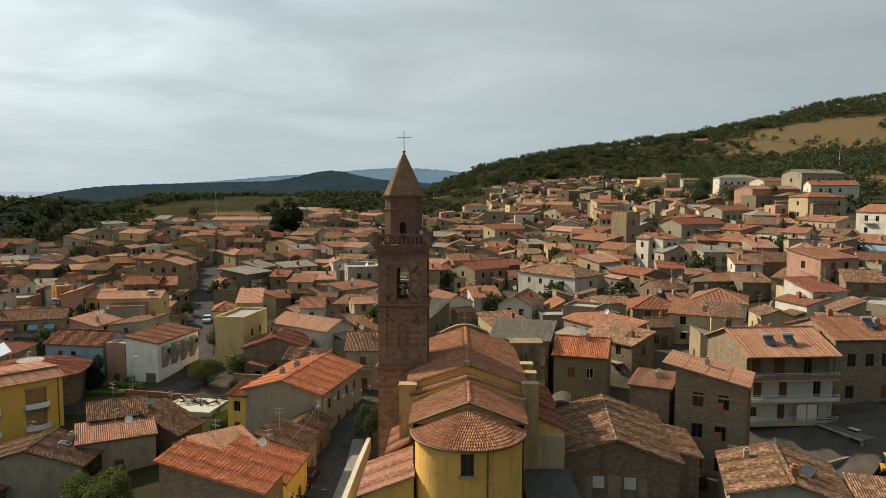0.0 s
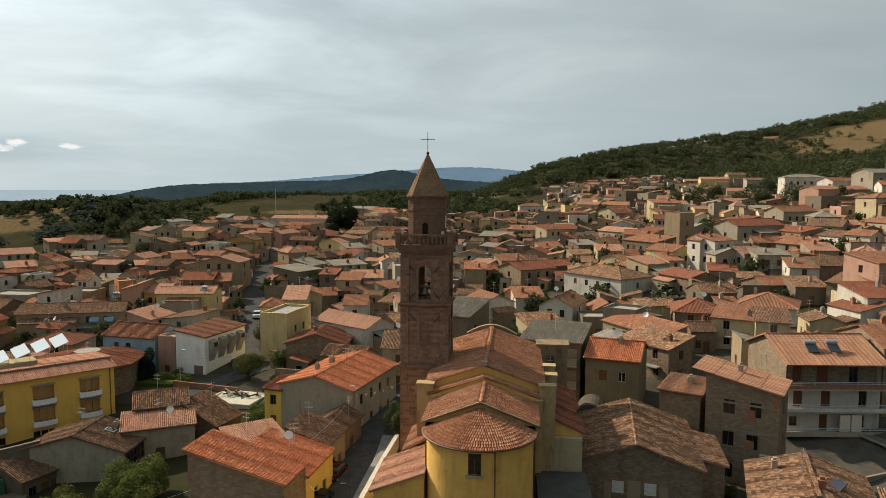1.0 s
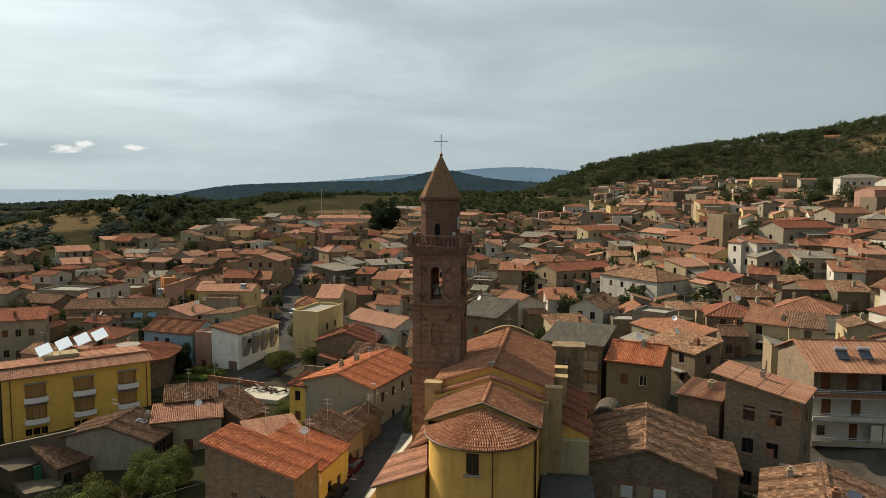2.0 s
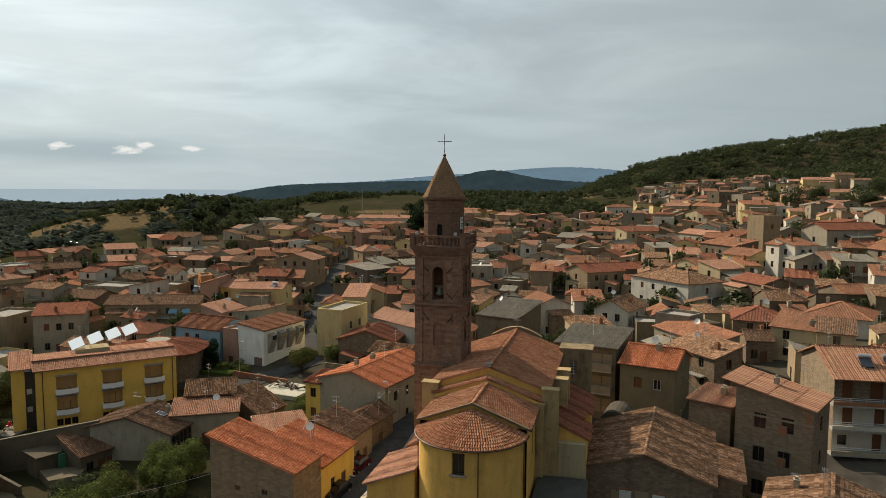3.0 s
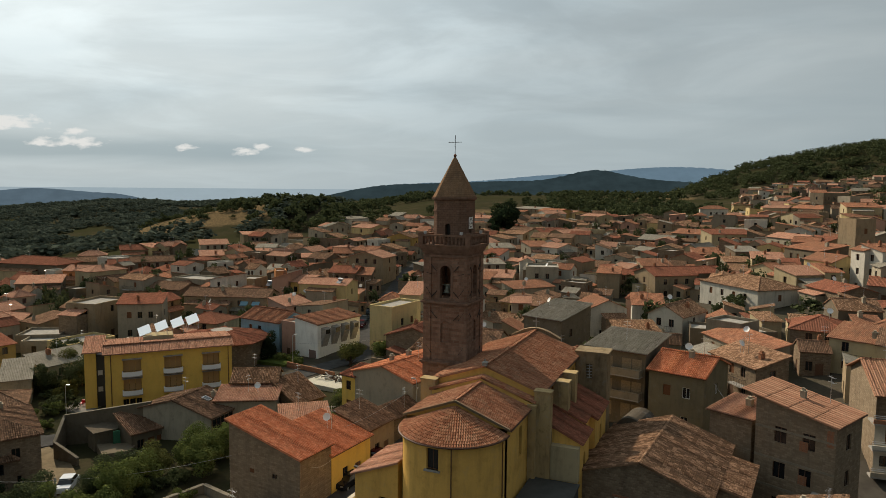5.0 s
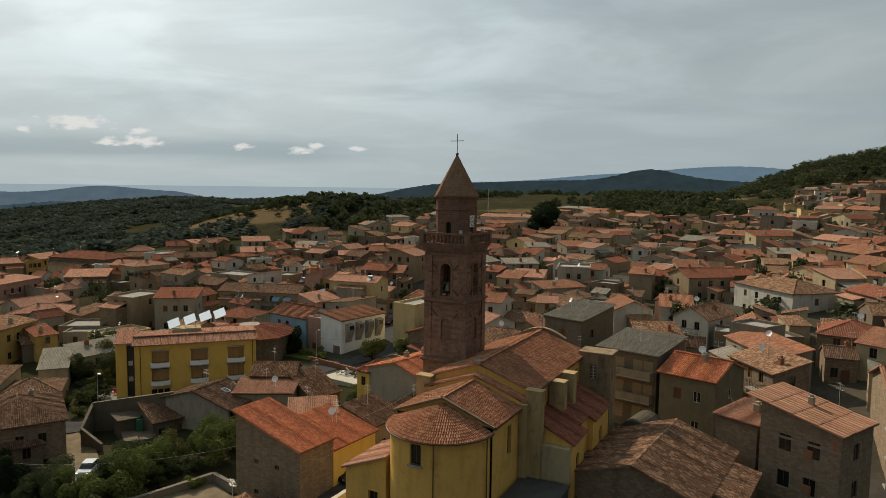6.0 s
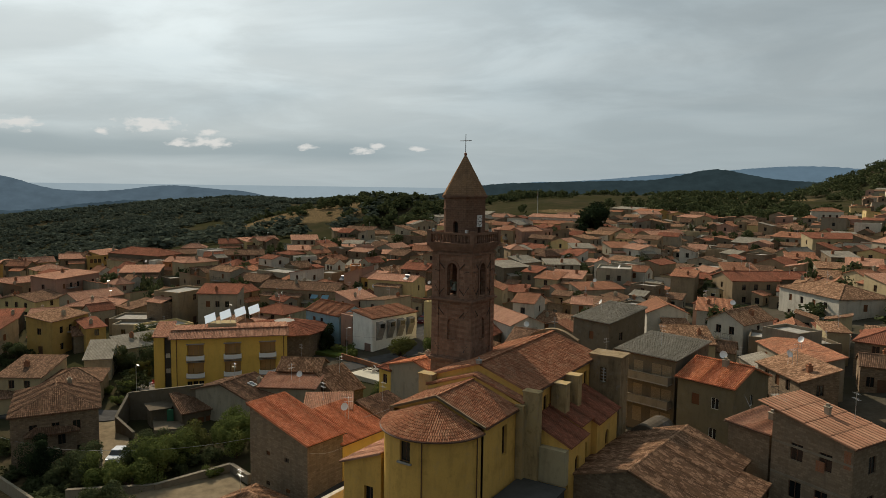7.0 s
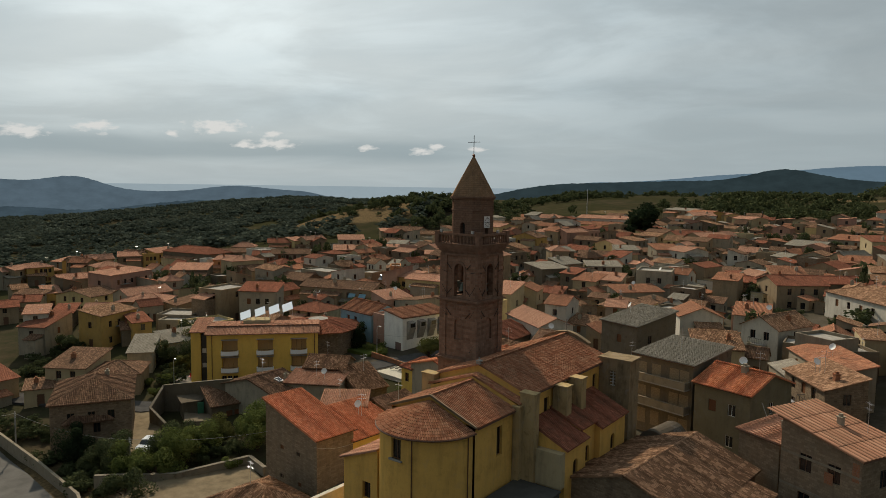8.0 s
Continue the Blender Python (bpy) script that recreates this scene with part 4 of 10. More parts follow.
            ag.tube((ax_, ay_ - 0.35, za + 2.1), (ax_, ay_ + 0.55, za + 2.1), 0.015, 3)
            ag.done("aerial", M_METAL, root)
    if near and slopes:
        # eave gutters
        for s in slopes:
            if abs(s[0].z - s[1].z) < 0.05:
                gg = Geo()
                off = Vector((0, 0, 0.02))
                gg.tube(s[0] + off, s[1] + off, 0.07, 6)
                gg.done("gutter", M_FRAMEB, root)
    colour = {"brightwhite": "clean white painted", "white": "white rendered", "cream": "cream rendered", "yellow": "bright yellow painted", "ochre": "ochre rendered", "paleyellow": "pale yellow rendered",
              "grey": "grey cement-rendered", "lightgrey": "pale cement-rendered", "tan": "tan rendered", "pink": "pink rendered", "orange": "orange rendered",
              "blue": "pale blue painted", "olive": "drab olive-brown rendered", "dark": "dark weathered", "stone": "rubble stone", "block": "bare concrete-block", "brick": "red brick"}
    tl = {"orange": "orange clay-tile roof", "new": "fresh bright orange tile roof", "red": "red clay-tile roof", "pale": "pale pinkish tile roof", "old": "weathered mottled tile roof", "brown": "old brown tile roof",
          "grey": "grey corrugated roof", "ribbed": "ribbed tan tile roof", "church": "clay-tile roof"}[tile]
    tagged(root, label or f"{colour.get(wall, 'rendered')} town house with {'flat concrete roof terrace' if roof == 'flat' else tl}", "house", group)
    HOUSES.append((x, y, max(w, d) / 2 + 0.0, w, d, rot))
    return root


FAR = Geo()
FAR_WALLS = ["cream", "lightgrey", "grey", "tan", "white", "stone", "pink", "dark", "paleyellow"]
FAR_ROOFS = ["orange", "red", "old", "pale", "brown", "grey"]


def far_house(x, y, rot, w, d, ze, roof, rise, wall, tile, rows, front):
    """One of the countless further houses, gathered into one sheet of buildings."""
    zb = ground_z(x, y) - 2
    m = pose(x, y, 0, 0, 0, rot)
    g = Geo()
    bx, by = w / 2, d / 2
    C = [(-bx, -by), (bx, -by), (bx, by), (-bx, by)]
    wi, ti, gi = FAR_WALLS.index(wall), len(FAR_WALLS) + FAR_ROOFS.index(tile), len(FAR_WALLS) + len(FAR_ROOFS)
    for k in range(4):
        a, b = C[k], C[(k + 1) % 4]
        ln = math.hypot(b[0] - a[0], b[1] - a[1])
        holes = []
        if k != 2 or roof == "shed":
            for r in range(rows):
                for c in range(front if k == 0 else 1):
                    s = ln * (c + 1) / ((front if k == 0 else 1) + 1)
                    holes.append((s - 0.5, s + 0.5, ze - 0.5 - 2.8 * r - 1.4, ze - 0.5 - 2.8 * r))
        wall_face(g, a, b, zb, ze, holes, 0.2, wi)
        dv = (Vector((*b, 0)) - Vector((*a, 0))).normalized()
        inw = Vector((-dv.y, dv.x, 0)) * 0.19
        for s0, s1, z0, z1 in holes:
            q = [Vector((*a, 0)) + dv * s + inw + Vector((0, 0, z)) for s, z in ((s0, z0), (s1, z0), (s1, z1), (s0, z1))]
            g.poly(q, mi=gi)
    o, k = 0.2, rise / by
    e = lambda *p: Vector(p)
    if roof == "flat":
        # parapet round a terrace
        for p, q in (((-bx, -by), (bx, -by + 0.25)), ((-bx, by - 0.25), (bx, by)), ((-bx, -by + 0.25), (-bx + 0.25, by - 0.25)), ((bx - 0.25, -by + 0.25), (bx, by - 0.25))):
            g.box((*p, ze), (*q, ze + 0.6), wi)
        g.poly([e(-bx + 0.2, -by + 0.2, ze + 0.05), e(bx - 0.2, -by + 0.2, ze + 0.05), e(bx - 0.2, by - 0.2, ze + 0.05), e(-bx + 0.2, by - 0.2, ze + 0.05)], mi=gi + 1)
    elif roof == "shed":
        o, k = 0.15, rise / d
        for sx in (-1, 1):
            q = [e(sx * bx, -by, ze), e(sx * bx, by, ze), e(sx * bx, by, ze + rise)]
            g.poly(q if sx > 0 else q[::-1], mi=wi)
        g.poly([e(bx, by, ze), e(-bx, by, ze), e(-bx, by, ze + rise), e(bx, by, ze + rise)], mi=wi)
        slope(g, [e(-bx - o, -by - o, ze - k * o), e(bx + o, -by - o, ze - k * o), e(bx + o, by + o, ze + rise + k * o), e(-bx - o, by + o, ze + rise + k * o)], 0.13, ti)
    elif roof == "gable":
        for sx in (-1, 1):
            q = [e(sx * bx, -by, ze), e(sx * bx, by, ze), e(sx * bx, 0, ze + rise)]
            g.poly(q if sx > 0 else q[::-1], mi=wi)
        slope(g, [e(-bx - o, -by - o, ze - k * o), e(bx + o, -by - o, ze - k * o), e(bx + o, 0, ze + rise), e(-bx - o, 0, ze + rise)], 0.13, ti)
        slope(g, [e(bx + o, by + o, ze - k * o), e(-bx - o, by + o, ze - k * o), e(-bx - o, 0, ze + rise), e(bx + o, 0, ze + rise)], 0.13, ti)
    else:
        A = [e(-bx - o, -by - o, ze - k * o), e(bx + o, -by - o, ze - k * o), e(bx + o, by + o, ze - k * o), e(-bx - o, by + o, ze - k * o)]
        p, q = e(-max(bx - by, 0.3), 0, ze + rise), e(max(bx - by, 0.3), 0, ze + rise)
        for s in ([A[0], A[1], q, p], [A[2], A[3], p, q], [A[1], A[2], q], [A[3], A[0], p]):
            slope(g, s, 0.13, ti)
    n = len(FAR.v)
    FAR.v += [m @ v for v in g.v]
    FAR.f += [[i + n for i in f] for f in g.f]
    FAR.uv += g.uv
    FAR.mi += g.mi
    HOUSES.append((x, y, max(w, d) / 2, w, d, rot))


# ---- church and bell tower ----
CH = pose(6.6, 0, 0, 0, 0, 1.4)        # the church's own frame: nave along y, apse towards -y
M_TOWER = masonry("red_trachyte_blocks", (0.19, 0.108, 0.074), (0.33, 0.205, 0.145), (0.24, 0.175, 0.13), 0.62, 0.31, 0.024, wear=0.5, dirt=(0.075, 0.05, 0.04))
M_TRIM = plain("worn_trachyte_trim", (0.23, 0.145, 0.105), 0.95, grain=0.45, scale=1.6)
M_SPIRE = masonry("spire_stone_scales", (0.25, 0.15, 0.085), (0.32, 0.20, 0.12), (0.14, 0.09, 0.06), 0.30, 0.22, 0.014, wear=0.45)


def arched_wall(g, a, b, z0, z1, holes, depth=0.4, mi=0):
    """A wall with round-headed recesses: holes are (s, foot, width, height)."""
    wall_face(g, a, b, z0, z1, [(s - w / 2, s + w / 2, f, f + h) for s, f, w, h in holes], depth, mi)
    a3, b3 = Vector((*a, 0)), Vector((*b, 0))
    d = (b3 - a3).normalized()
    inw = Vector((-d.y, d.x, 0))
    P = lambda s, z, k=0.0: a3 + d * s + inw * k + Vector((0, 0, z))
    n = 6
    for s, f, w, h in holes:
        r = w / 2
        zc = f + h - r
        for sg in (-1, 1):
            arc = [(s + sg * r * math.cos(math.pi / 2 * i / n), zc + r * math.sin(math.pi / 2 * i / n)) for i in range(n + 1)]
            cor = (s + sg * r, f + h)
            for i in range(n):
                q = [P(*arc[i]), P(*arc[i + 1]), P(*cor)]
                g.poly(q if sg < 0 else q[::-1], [(0, 0), (0.1, 0), (0.1, 0.1)], mi)
                q = [P(*arc[i]), P(*arc[i], depth), P(*arc[i + 1], depth), P(*arc[i + 1])]
                g.poly(q if sg < 0 else q[::-1], mi=mi)


def build_tower():
    t = new("bell_tower")
    t.matrix_basis = pose(0.15, -0.1, 0, 0, 0, 1.0)
    # base storey, a little wider
    g = Geo()
    g.prism(sq_ring(2.52), -4, 11.75)
    g.done("base", M_TOWER, t)
    g = Geo()
    for z0, z1, hw in ((11.75, 11.95, 2.62), (11.95, 12.15, 2.78), (12.15, 12.3, 2.6)):
        g.prism(sq_ring(hw), z0, z1)
    g.done("belt_course", M_TRIM, t)
    # middle storey with blind niches
    g = Geo()
    hw = 2.38
    R4 = sq_ring(hw)
    for k in range(4):
        arched_wall(g, R4[k], R4[(k + 1) % 4], 12.3, 18.2, [(hw, 14.2, 1.0, 2.3)], 0.22)
        a, b = Vector((*R4[k], 0)), Vector((*R4[(k + 1) % 4], 0))
        d = (b - a).normalized()
        inw = Vector((-d.y, d.x, 0)) * 0.2
        p = (a + b) / 2 + inw
        nb = Geo()
        nb.poly([p - d * 0.7 + Vector((0, 0, 14)), p + d * 0.7 + Vector((0, 0, 14)), p + d * 0.7 + Vector((0, 0, 16.7)), p - d * 0.7 + Vector((0, 0, 16.7))])
        nb.done("niche_back", M_TOWER, t)
    g.done("shaft", M_TOWER, t)
    for k in range(4):
        # corner strips
        cx, cy = R4[k]
        g = Geo()
        g.prism(sq_ring(0.42, 0.42, cx * 0.87, cy * 0.87), 12.3, 18.2)
        g.done("corner_strip", M_TOWER, t)
    g = Geo()
    for z0, z1, w in ((18.2, 18.4, 2.5), (18.4, 18.6, 2.72), (18.6, 18.72, 2.56)):
        g.prism(sq_ring(w), z0, z1)
    g.done("cornice", M_TRIM, t)
    # belfry with open arches
    g = Geo()
    hw = 2.36
    R4 = sq_ring(hw)
    for k in range(4):
        arched_wall(g, R4[k], R4[(k + 1) % 4], 18.72, 23.3, [(hw, 18.95, 1.22, 3.5)], 0.55)
    # inner side, so that one sees through from arch to arch
    I4 = sq_ring(hw - 0.55)
    for k in range(4):
        arched_wall(g, I4[(k + 1) % 4], I4[k], 18.72, 23.3, [(hw - 0.55, 18.95, 1.22, 3.5)], 0.02)
    g.poly([(*p, 18.75) for p in I4])
    g.poly([(*p, 23.28) for p in reversed(I4)])
    g.done("belfry", M_TOWER, t)
    for k in range(4):
        cx, cy = R4[k]
        g = Geo()
        g.prism(sq_ring(0.45, 0.45, cx * 0.86, cy * 0.86), 18.72, 23.3)
        g.done("corner_strip", M_TOWER, t)
    # arch surrounds
    for k in range(4):
        a = math.pi / 2 * k
        m = Matrix.Rotation(a, 4, 'Z') @ Matrix.Translation((0, -hw - 0.02, 18.95))
        g = Geo()
        for sg in (-1, 1):
            g.box((sg * 0.75 - 0.13, -0.04, 0), (sg * 0.75 + 0.13, 0.04, 2.9), m=m)
        n = 10
        for i in range(n):
            w0, w1 = math.pi * i / n, math.pi * (i + 1) / n
            for r0, r1 in ((0.62, 0.9),):
                p = [(r * math.cos(w), 2.89 + r * math.sin(w)) for r, w in ((r0, w0), (r1, w0), (r1, w1), (r0, w1))]
                fpts = [m @ Vector((q[0], -0.05, q[1])) for q in p]
                bpts = [m @ Vector((q[0], 0.02, q[1])) for q in p]
                g.poly(fpts[::-1])
                g.poly([fpts[1], bpts[1], bpts[2], fpts[2]][::-1])
        g.done("arch_surround", M_TRIM, t)
    # iron tie anchors set slantwise in the masonry
    for k in range(4):
        m = Matrix.Rotation(math.pi / 2 * k, 4, 'Z')
        for z, sg in ((22.2, -1), (22.2, 1), (19.3, -1), (19.3, 1), (17.2, -1), (17.0, 1)):
            g = Geo()
            g.tube(m @ Vector((sg * 0.95, -2.44, z - 0.4 * (1 if z > 20 or z < 18 else -1))), m @ Vector((sg * 1.75, -2.44, z + 0.45 * (1 if z > 20 or z < 18 else -1))), 0.04, 5)
            g.done("tie_anchor", M_IRON, t)
    # bells hung in the arches
    for k, r in ((0, 0.48), (1, 0.38), (2, 0.42), (3, 0.40)):
        prof = [(1.0, 0.0), (0.82, 0.12), (0.66, 0.42), (0.58, 0.78), (0.42, 0.98), (0.0, 1.05)]
        g = Geo()
        m = Matrix.Rotation(math.pi / 2 * k, 4, 'Z') @ Matrix.Translation((0, -1.75, 19.5))
        n = 14
        for (p0, z0), (p1, z1) in zip(prof[:-1], prof[1:]):
            for i in range(n):
                w0, w1 = 2 * math.pi * i / n, 2 * math.pi * (i + 1) / n
                g.poly([m @ Vector((r * p * math.cos(w), r * p * math.sin(w), z * r * 1.5)) for p, z, w in ((p0, z0, w0), (p0, z0, w1), (p1, z1, w1), (p1, z1, w0))])
        g.box((-0.62, -0.06, r * 1.55), (0.62, 0.06, r * 1.55 + 0.14), m=m)
        g.done("bell", plain("green_bronze", (0.14, 0.15, 0.12), 0.45, 0.7), t, smooth=False)
    # gallery
    g = Geo()
    for z0, z1, w in ((23.3, 23.55, 2.48), (23.55, 23.75, 2.42), (23.75, 24.0, 2.6), (24.0, 24.25, 2.72), (24.25, 24.5, 2.86), (24.5, 24.62, 2.95)):
        g = Geo()
        g.prism(sq_ring(w), z0, z1)
        g.done("gallery_cornice", M_TRIM, t)
    bal = Geo()
    prof = [(0.07, 0.0), (0.11, 0.10), (0.14, 0.28), (0.08, 0.52), (0.10, 0.66), (0.13, 0.80)]
    rings = [(r * math.cos(2 * math.pi * k / 7), r * math.sin(2 * math.pi * k / 7), z) for r, z in prof for k in range(7)]
    faces = [(i * 7 + k, i * 7 + (k + 1) % 7, i * 7 + 7 + (k + 1) % 7, i * 7 + 7 + k) for i in range(len(prof) - 1) for k in range(7)]
    bme = mesh_of("baluster", rings, faces, M_TRIM)
    for k in range(4):
        a = math.pi / 2 * k
        rot = Matrix.Rotation(a, 4, 'Z')
        g = Geo()
        g.box((-2.75, -2.85, 25.5), (2.75, -2.55, 25.72), m=rot)
        g.done("handrail", M_TRIM, t)
        g = Geo()
        g.prism(sq_ring(0.26, 0.26, -2.66, -2.66), 24.62, 25.8)
        g.prism(sq_ring(0.31, 0.31, -2.66, -2.66), 25.8, 25.92)
        g.done("corner_post", M_TRIM, t, rot)
        for i in range(11):
            put("baluster", bme, t, rot @ Matrix.Translation((-2.15 + i * 0.43, -2.7, 24.66)))
    # lantern
    g = Geo()
    ring = oct_ring(1.86, 0.62)
    for k in range(8):
        a, b = ring[k], ring[(k + 1) % 8]
        ln = math.hypot(b[0] - a[0], b[1] - a[1])
        if k % 2 == 0:
            arched_wall(g, a, b, 24.6, 29.3, [(ln / 2, 25.3, 0.62, 1.55)], 0.5)
        else:
            wall_face(g, a, b, 24.6, 29.3)
    g.prism(oct_ring(1.3, 0.43), 24.6, 28.9)
    g.done("lantern", masonry("lantern_blocks", (0.19, 0.115, 0.08), (0.25, 0.155, 0.11), (0.12, 0.08, 0.06), 0.40, 0.24, 0.016, wear=0.4), t)
    # solid dark block painting the inner shade behind the lantern windows
    dk = Geo()
    dk.prism(oct_ring(1.42, 0.47), 25.2, 27.0)
    dk.done("lantern_core", M_IRON, t, None, "dark hollow behind the narrow arched windows")
    g = Geo()
    for z0, z1, w in ((28.1, 28.25, 1.93), (29.3, 29.45, 1.98), (29.45, 29.62, 2.08)):
        g = Geo()
        g.prism(oct_ring(w, w / 3), z0, z1)
        g.done("string_course", M_TRIM, t)
    # spire of stepped courses
    g = Geo()
    n = 17
    for i in range(n):
        f0, f1 = 1 - i / n, 1 - (i + 1) / n
        w0, w1 = 0.07 + 1.92 * f0, 0.07 + 1.92 * f1 + 0.012
        z0, z1 = 29.62 + 4.3 * i / n, 29.62 + 4.3 * (i + 1) / n
        g = Geo()
        g.prism(oct_ring(w0, w0 / 3), z0, z1, oct_ring(w1, w1 / 3))
        g.done("spire_course", M_SPIRE, t)
    bm = bmesh.new()
    bmesh.ops.create_uvsphere(bm, u_segments=14, v_segments=9, radius=0.17)
    bmesh.ops.translate(bm, verts=bm.verts, vec=(0, 0, 34.03))
    part("ball", bm, plain("rusty_copper", (0.22, 0.10, 0.06), 0.6, 0.5), t)
    g = Geo()
    g.tube((0, 0, 34.1), (0, 0, 36.2), 0.035, 6)
    g.tube((-0.76, 0, 35.45), (0.76, 0, 35.45), 0.032, 6)
    g.done("cross", M_IRON, t)
    # clock on the side of the lantern
    g = Geo()
    ck = Matrix.Translation((1.885, -0.08, 26.9)) @ Matrix.Rotation(math.pi / 2, 4, 'Z')
    g.box((-0.52, -0.06, -0.62), (0.52, 0.0, 0.62), m=ck)
    clock = g.done("clock_face", M_WHITE, t, None, "white square clock dial with dark numerals")
    for i in range(12):
        g = Geo()
        w = math.pi / 6 * i
        mm = ck @ Matrix.Translation((0.40 * math.sin(w), -0.075, 0.46 * math.cos(w))) @ Matrix.Rotation(w, 4, 'Y')
        g.box((-0.035, -0.01, -0.08), (0.035, 0.01, 0.08), m=mm)
        g.done("numeral_mark", M_IRON, clock)
    for ang, ln in ((1.9, 0.36), (4.2, 0.24)):
        g = Geo()
        mm = ck @ Matrix.Translation((0, -0.085, 0)) @ Matrix.Rotation(ang, 4, 'Y')
        g.box((-0.035, -0.01, -0.05), (0.035, 0.01, ln), m=mm)
        g.done("clock_pointer", M_IRON, clock)
    # tie-rod anchors at the corners
    for z in (22.0, 19.7, 17.2, 13.5):
        for sx in (-1, 1):
            top = z + 0.35 * (1 if z < 20 else -1)
            g = Geo()
            g.tube((sx * 1.55, -2.46, z - 0.5), (sx * 2.15, -2.46, top), 0.04, 5)
            g.done("wall_anchor", M_IRON, t)
            g = Geo()
            g.tube((2.46, sx * 1.55, z - 0.5), (2.46, sx * 2.15, top), 0.04, 5)
            g.done("wall_anchor", M_IRON, t)
    # floodlights on the gallery
    for sx, sy in ((-2.2, -2.7), (1.9, -2.7), (2.7, 0.9)):
        g = Geo()
        g.box((sx - 0.15, sy - 0.1, 25.75), (sx + 0.15, sy + 0.1, 26.05))
        g.tube((sx, sy, 25.72), (sx, sy, 25.8), 0.04, 6)
        g.done("floodlight", M_METAL, t)
    tagged(t, "tall reddish-brown stone bell tower with belfry arches and pointed spire", "bell tower")


def build_church():
    c = new("church")
    c.matrix_basis = CH
    y_in = W["churchyellow"]
    # nave
    g = Geo()
    hw, y0, y1, ze, zr = 5.35, -7.7, 10.2, 11.75, 13.62
    wall_face(g, (hw, y0), (hw, y1), -4, ze, [(3.2, 4.2, 8.8, 10.6), (9.0, 10.0, 8.8, 10.6), (14.0, 15.0, 8.8, 10.6)], 0.3)
    wall_face(g, (-hw, y1), (-hw, y0), -4, ze)
    wall_face(g, (-hw, y0), (hw, y0), -4, ze)
    wall_face(g, (hw, y1), (-hw, y1), -4, ze)
    g.poly([(-hw, y0, ze), (hw, y0, ze), (0, y0, zr)])
    g.poly([(hw, y1, ze), (-hw, y1, ze), (0, y1, zr)])
    g.done("nave_wall", y_in, c)
    for yy in (-4.0, 1.8, 6.8):
        add_window(c, (hw, y0), (hw, y1), yy - y0, 8.8, 1.0, 1.8, "brown", 0.3)
    o = 0.35
    k = (zr - ze) / hw
    for sg in (1, -1):
        g = Geo()
        if sg > 0:
            s = [(hw + o, y0 - 0.15, ze - k * o), (hw + o, y1, ze - k * o), (0, y1, zr), (0, y0 - 0.15, zr)]
        else:
            s = [(-hw - o, y1, ze - k * o), (-hw - o, y0 - 0.15, ze - k * o), (0, y0 - 0.15, zr), (0, y1, zr)]
        slope(g, s)
        tile_slope(g, s, 0.225, 0.40)
        g.done("nave_roof", T["church"], c)
        g = Geo()
        g.tube(Vector(s[0]) + Vector((0.05 * sg, 0, 0)), Vector(s[1]) + Vector((0.05 * sg, 0, 0)), 0.08, 6)
        g.done("gutter", M_FRAMEB, c)
    ridge_parts(c, (0, y0 - 0.1, zr), (0, y1, zr), 0.22, 0.16, T["church"])
    # little finial on the near end of the ridge
    g = Geo()
    g.prism(sq_ring(0.22, 0.22, 0, y0 - 0.05), zr + 0.1, zr + 0.45)
    g.prism(sq_ring(0.28, 0.28, 0, y0 - 0.05), zr + 0.45, zr + 0.55, sq_ring(0.05, 0.05, 0, y0 - 0.05))
    g.prism(sq_ring(0.05, 0.05, 0, y0 - 0.05), zr + 0.55, zr + 0.75)
    g.done("finial", M_CONC, c)
    # curved facade parapet with a cross, seen from behind
    g = Geo()
    n = 14
    arc = [(-3.0 + 6.0 * i / n, 13.0 + 1.05 * math.sin(math.pi * i / n)) for i in range(n + 1)]
    for i in range(n):
        (xa, za), (xb, zb) = arc[i], arc[i + 1]
        g.poly([(xa, y1 + 0.02, 11.5), (xb, y1 + 0.02, 11.5), (xb, y1 + 0.02, zb), (xa, y1 + 0.02, za)])
        g.poly([(xb, y1 + 0.5, 11.5), (xa, y1 + 0.5, 11.5), (xa, y1 + 0.5, za), (xb, y1 + 0.5, zb)])
        g.poly([(xa, y1 - 0.05, za), (xb, y1 - 0.05, zb), (xb, y1 + 0.6, zb), (xa, y1 + 0.6, za)])
    g.done("facade_parapet", W["tan"], c)
    g = Geo()
    g.box((-0.05, y1 + 0.2, 14.0), (0.05, y1 + 0.3, 15.4))
    g.box((-0.4, y1 + 0.2, 14.75), (0.4, y1 + 0.3, 14.86))
    g.done("facade_cross", M_CONC, c)
    # low step of roof between nave and choir
    hw2, z2, r2 = 5.0, 11.1, 12.75
    g = Geo()
    for sg in (1, -1):
        s = [(hw2 + 0.3, -8.9, z2 - 0.1), (hw2 + 0.3, -7.7, z2 - 0.1), (0, -7.7, r2), (0, -8.9, r2)]
        if sg < 0:
            s = [(-hw2 - 0.3, -7.7, z2 - 0.1), (-hw2 - 0.3, -8.9, z2 - 0.1), (0, -8.9, r2), (0, -7.7, r2)]
        slope(g, s)
        tile_slope(g, s, 0.225, 0.40)
    g.done("step_roof", T["church"], c)
    g = Geo()
    g.prism(sq_ring(hw2, 0.6, 0, -8.3), -4, z2 - 0.12)
    g.poly([(-hw2, -8.88, z2 - 0.12), (hw2, -8.88, z2 - 0.12), (0, -8.88, r2 - 0.02)])
    g.done("step_wall", y_in, c)
    # choir
    hw3, ya, yb_, z3, r3 = 4.65, -15.1, -8.85, 10.55, 12.3
    g = Geo()
    wall_face(g, (hw3, ya), (hw3, yb_), -4, z3, [(3.4, 4.3, 6.9, 9.6)], 0.35)
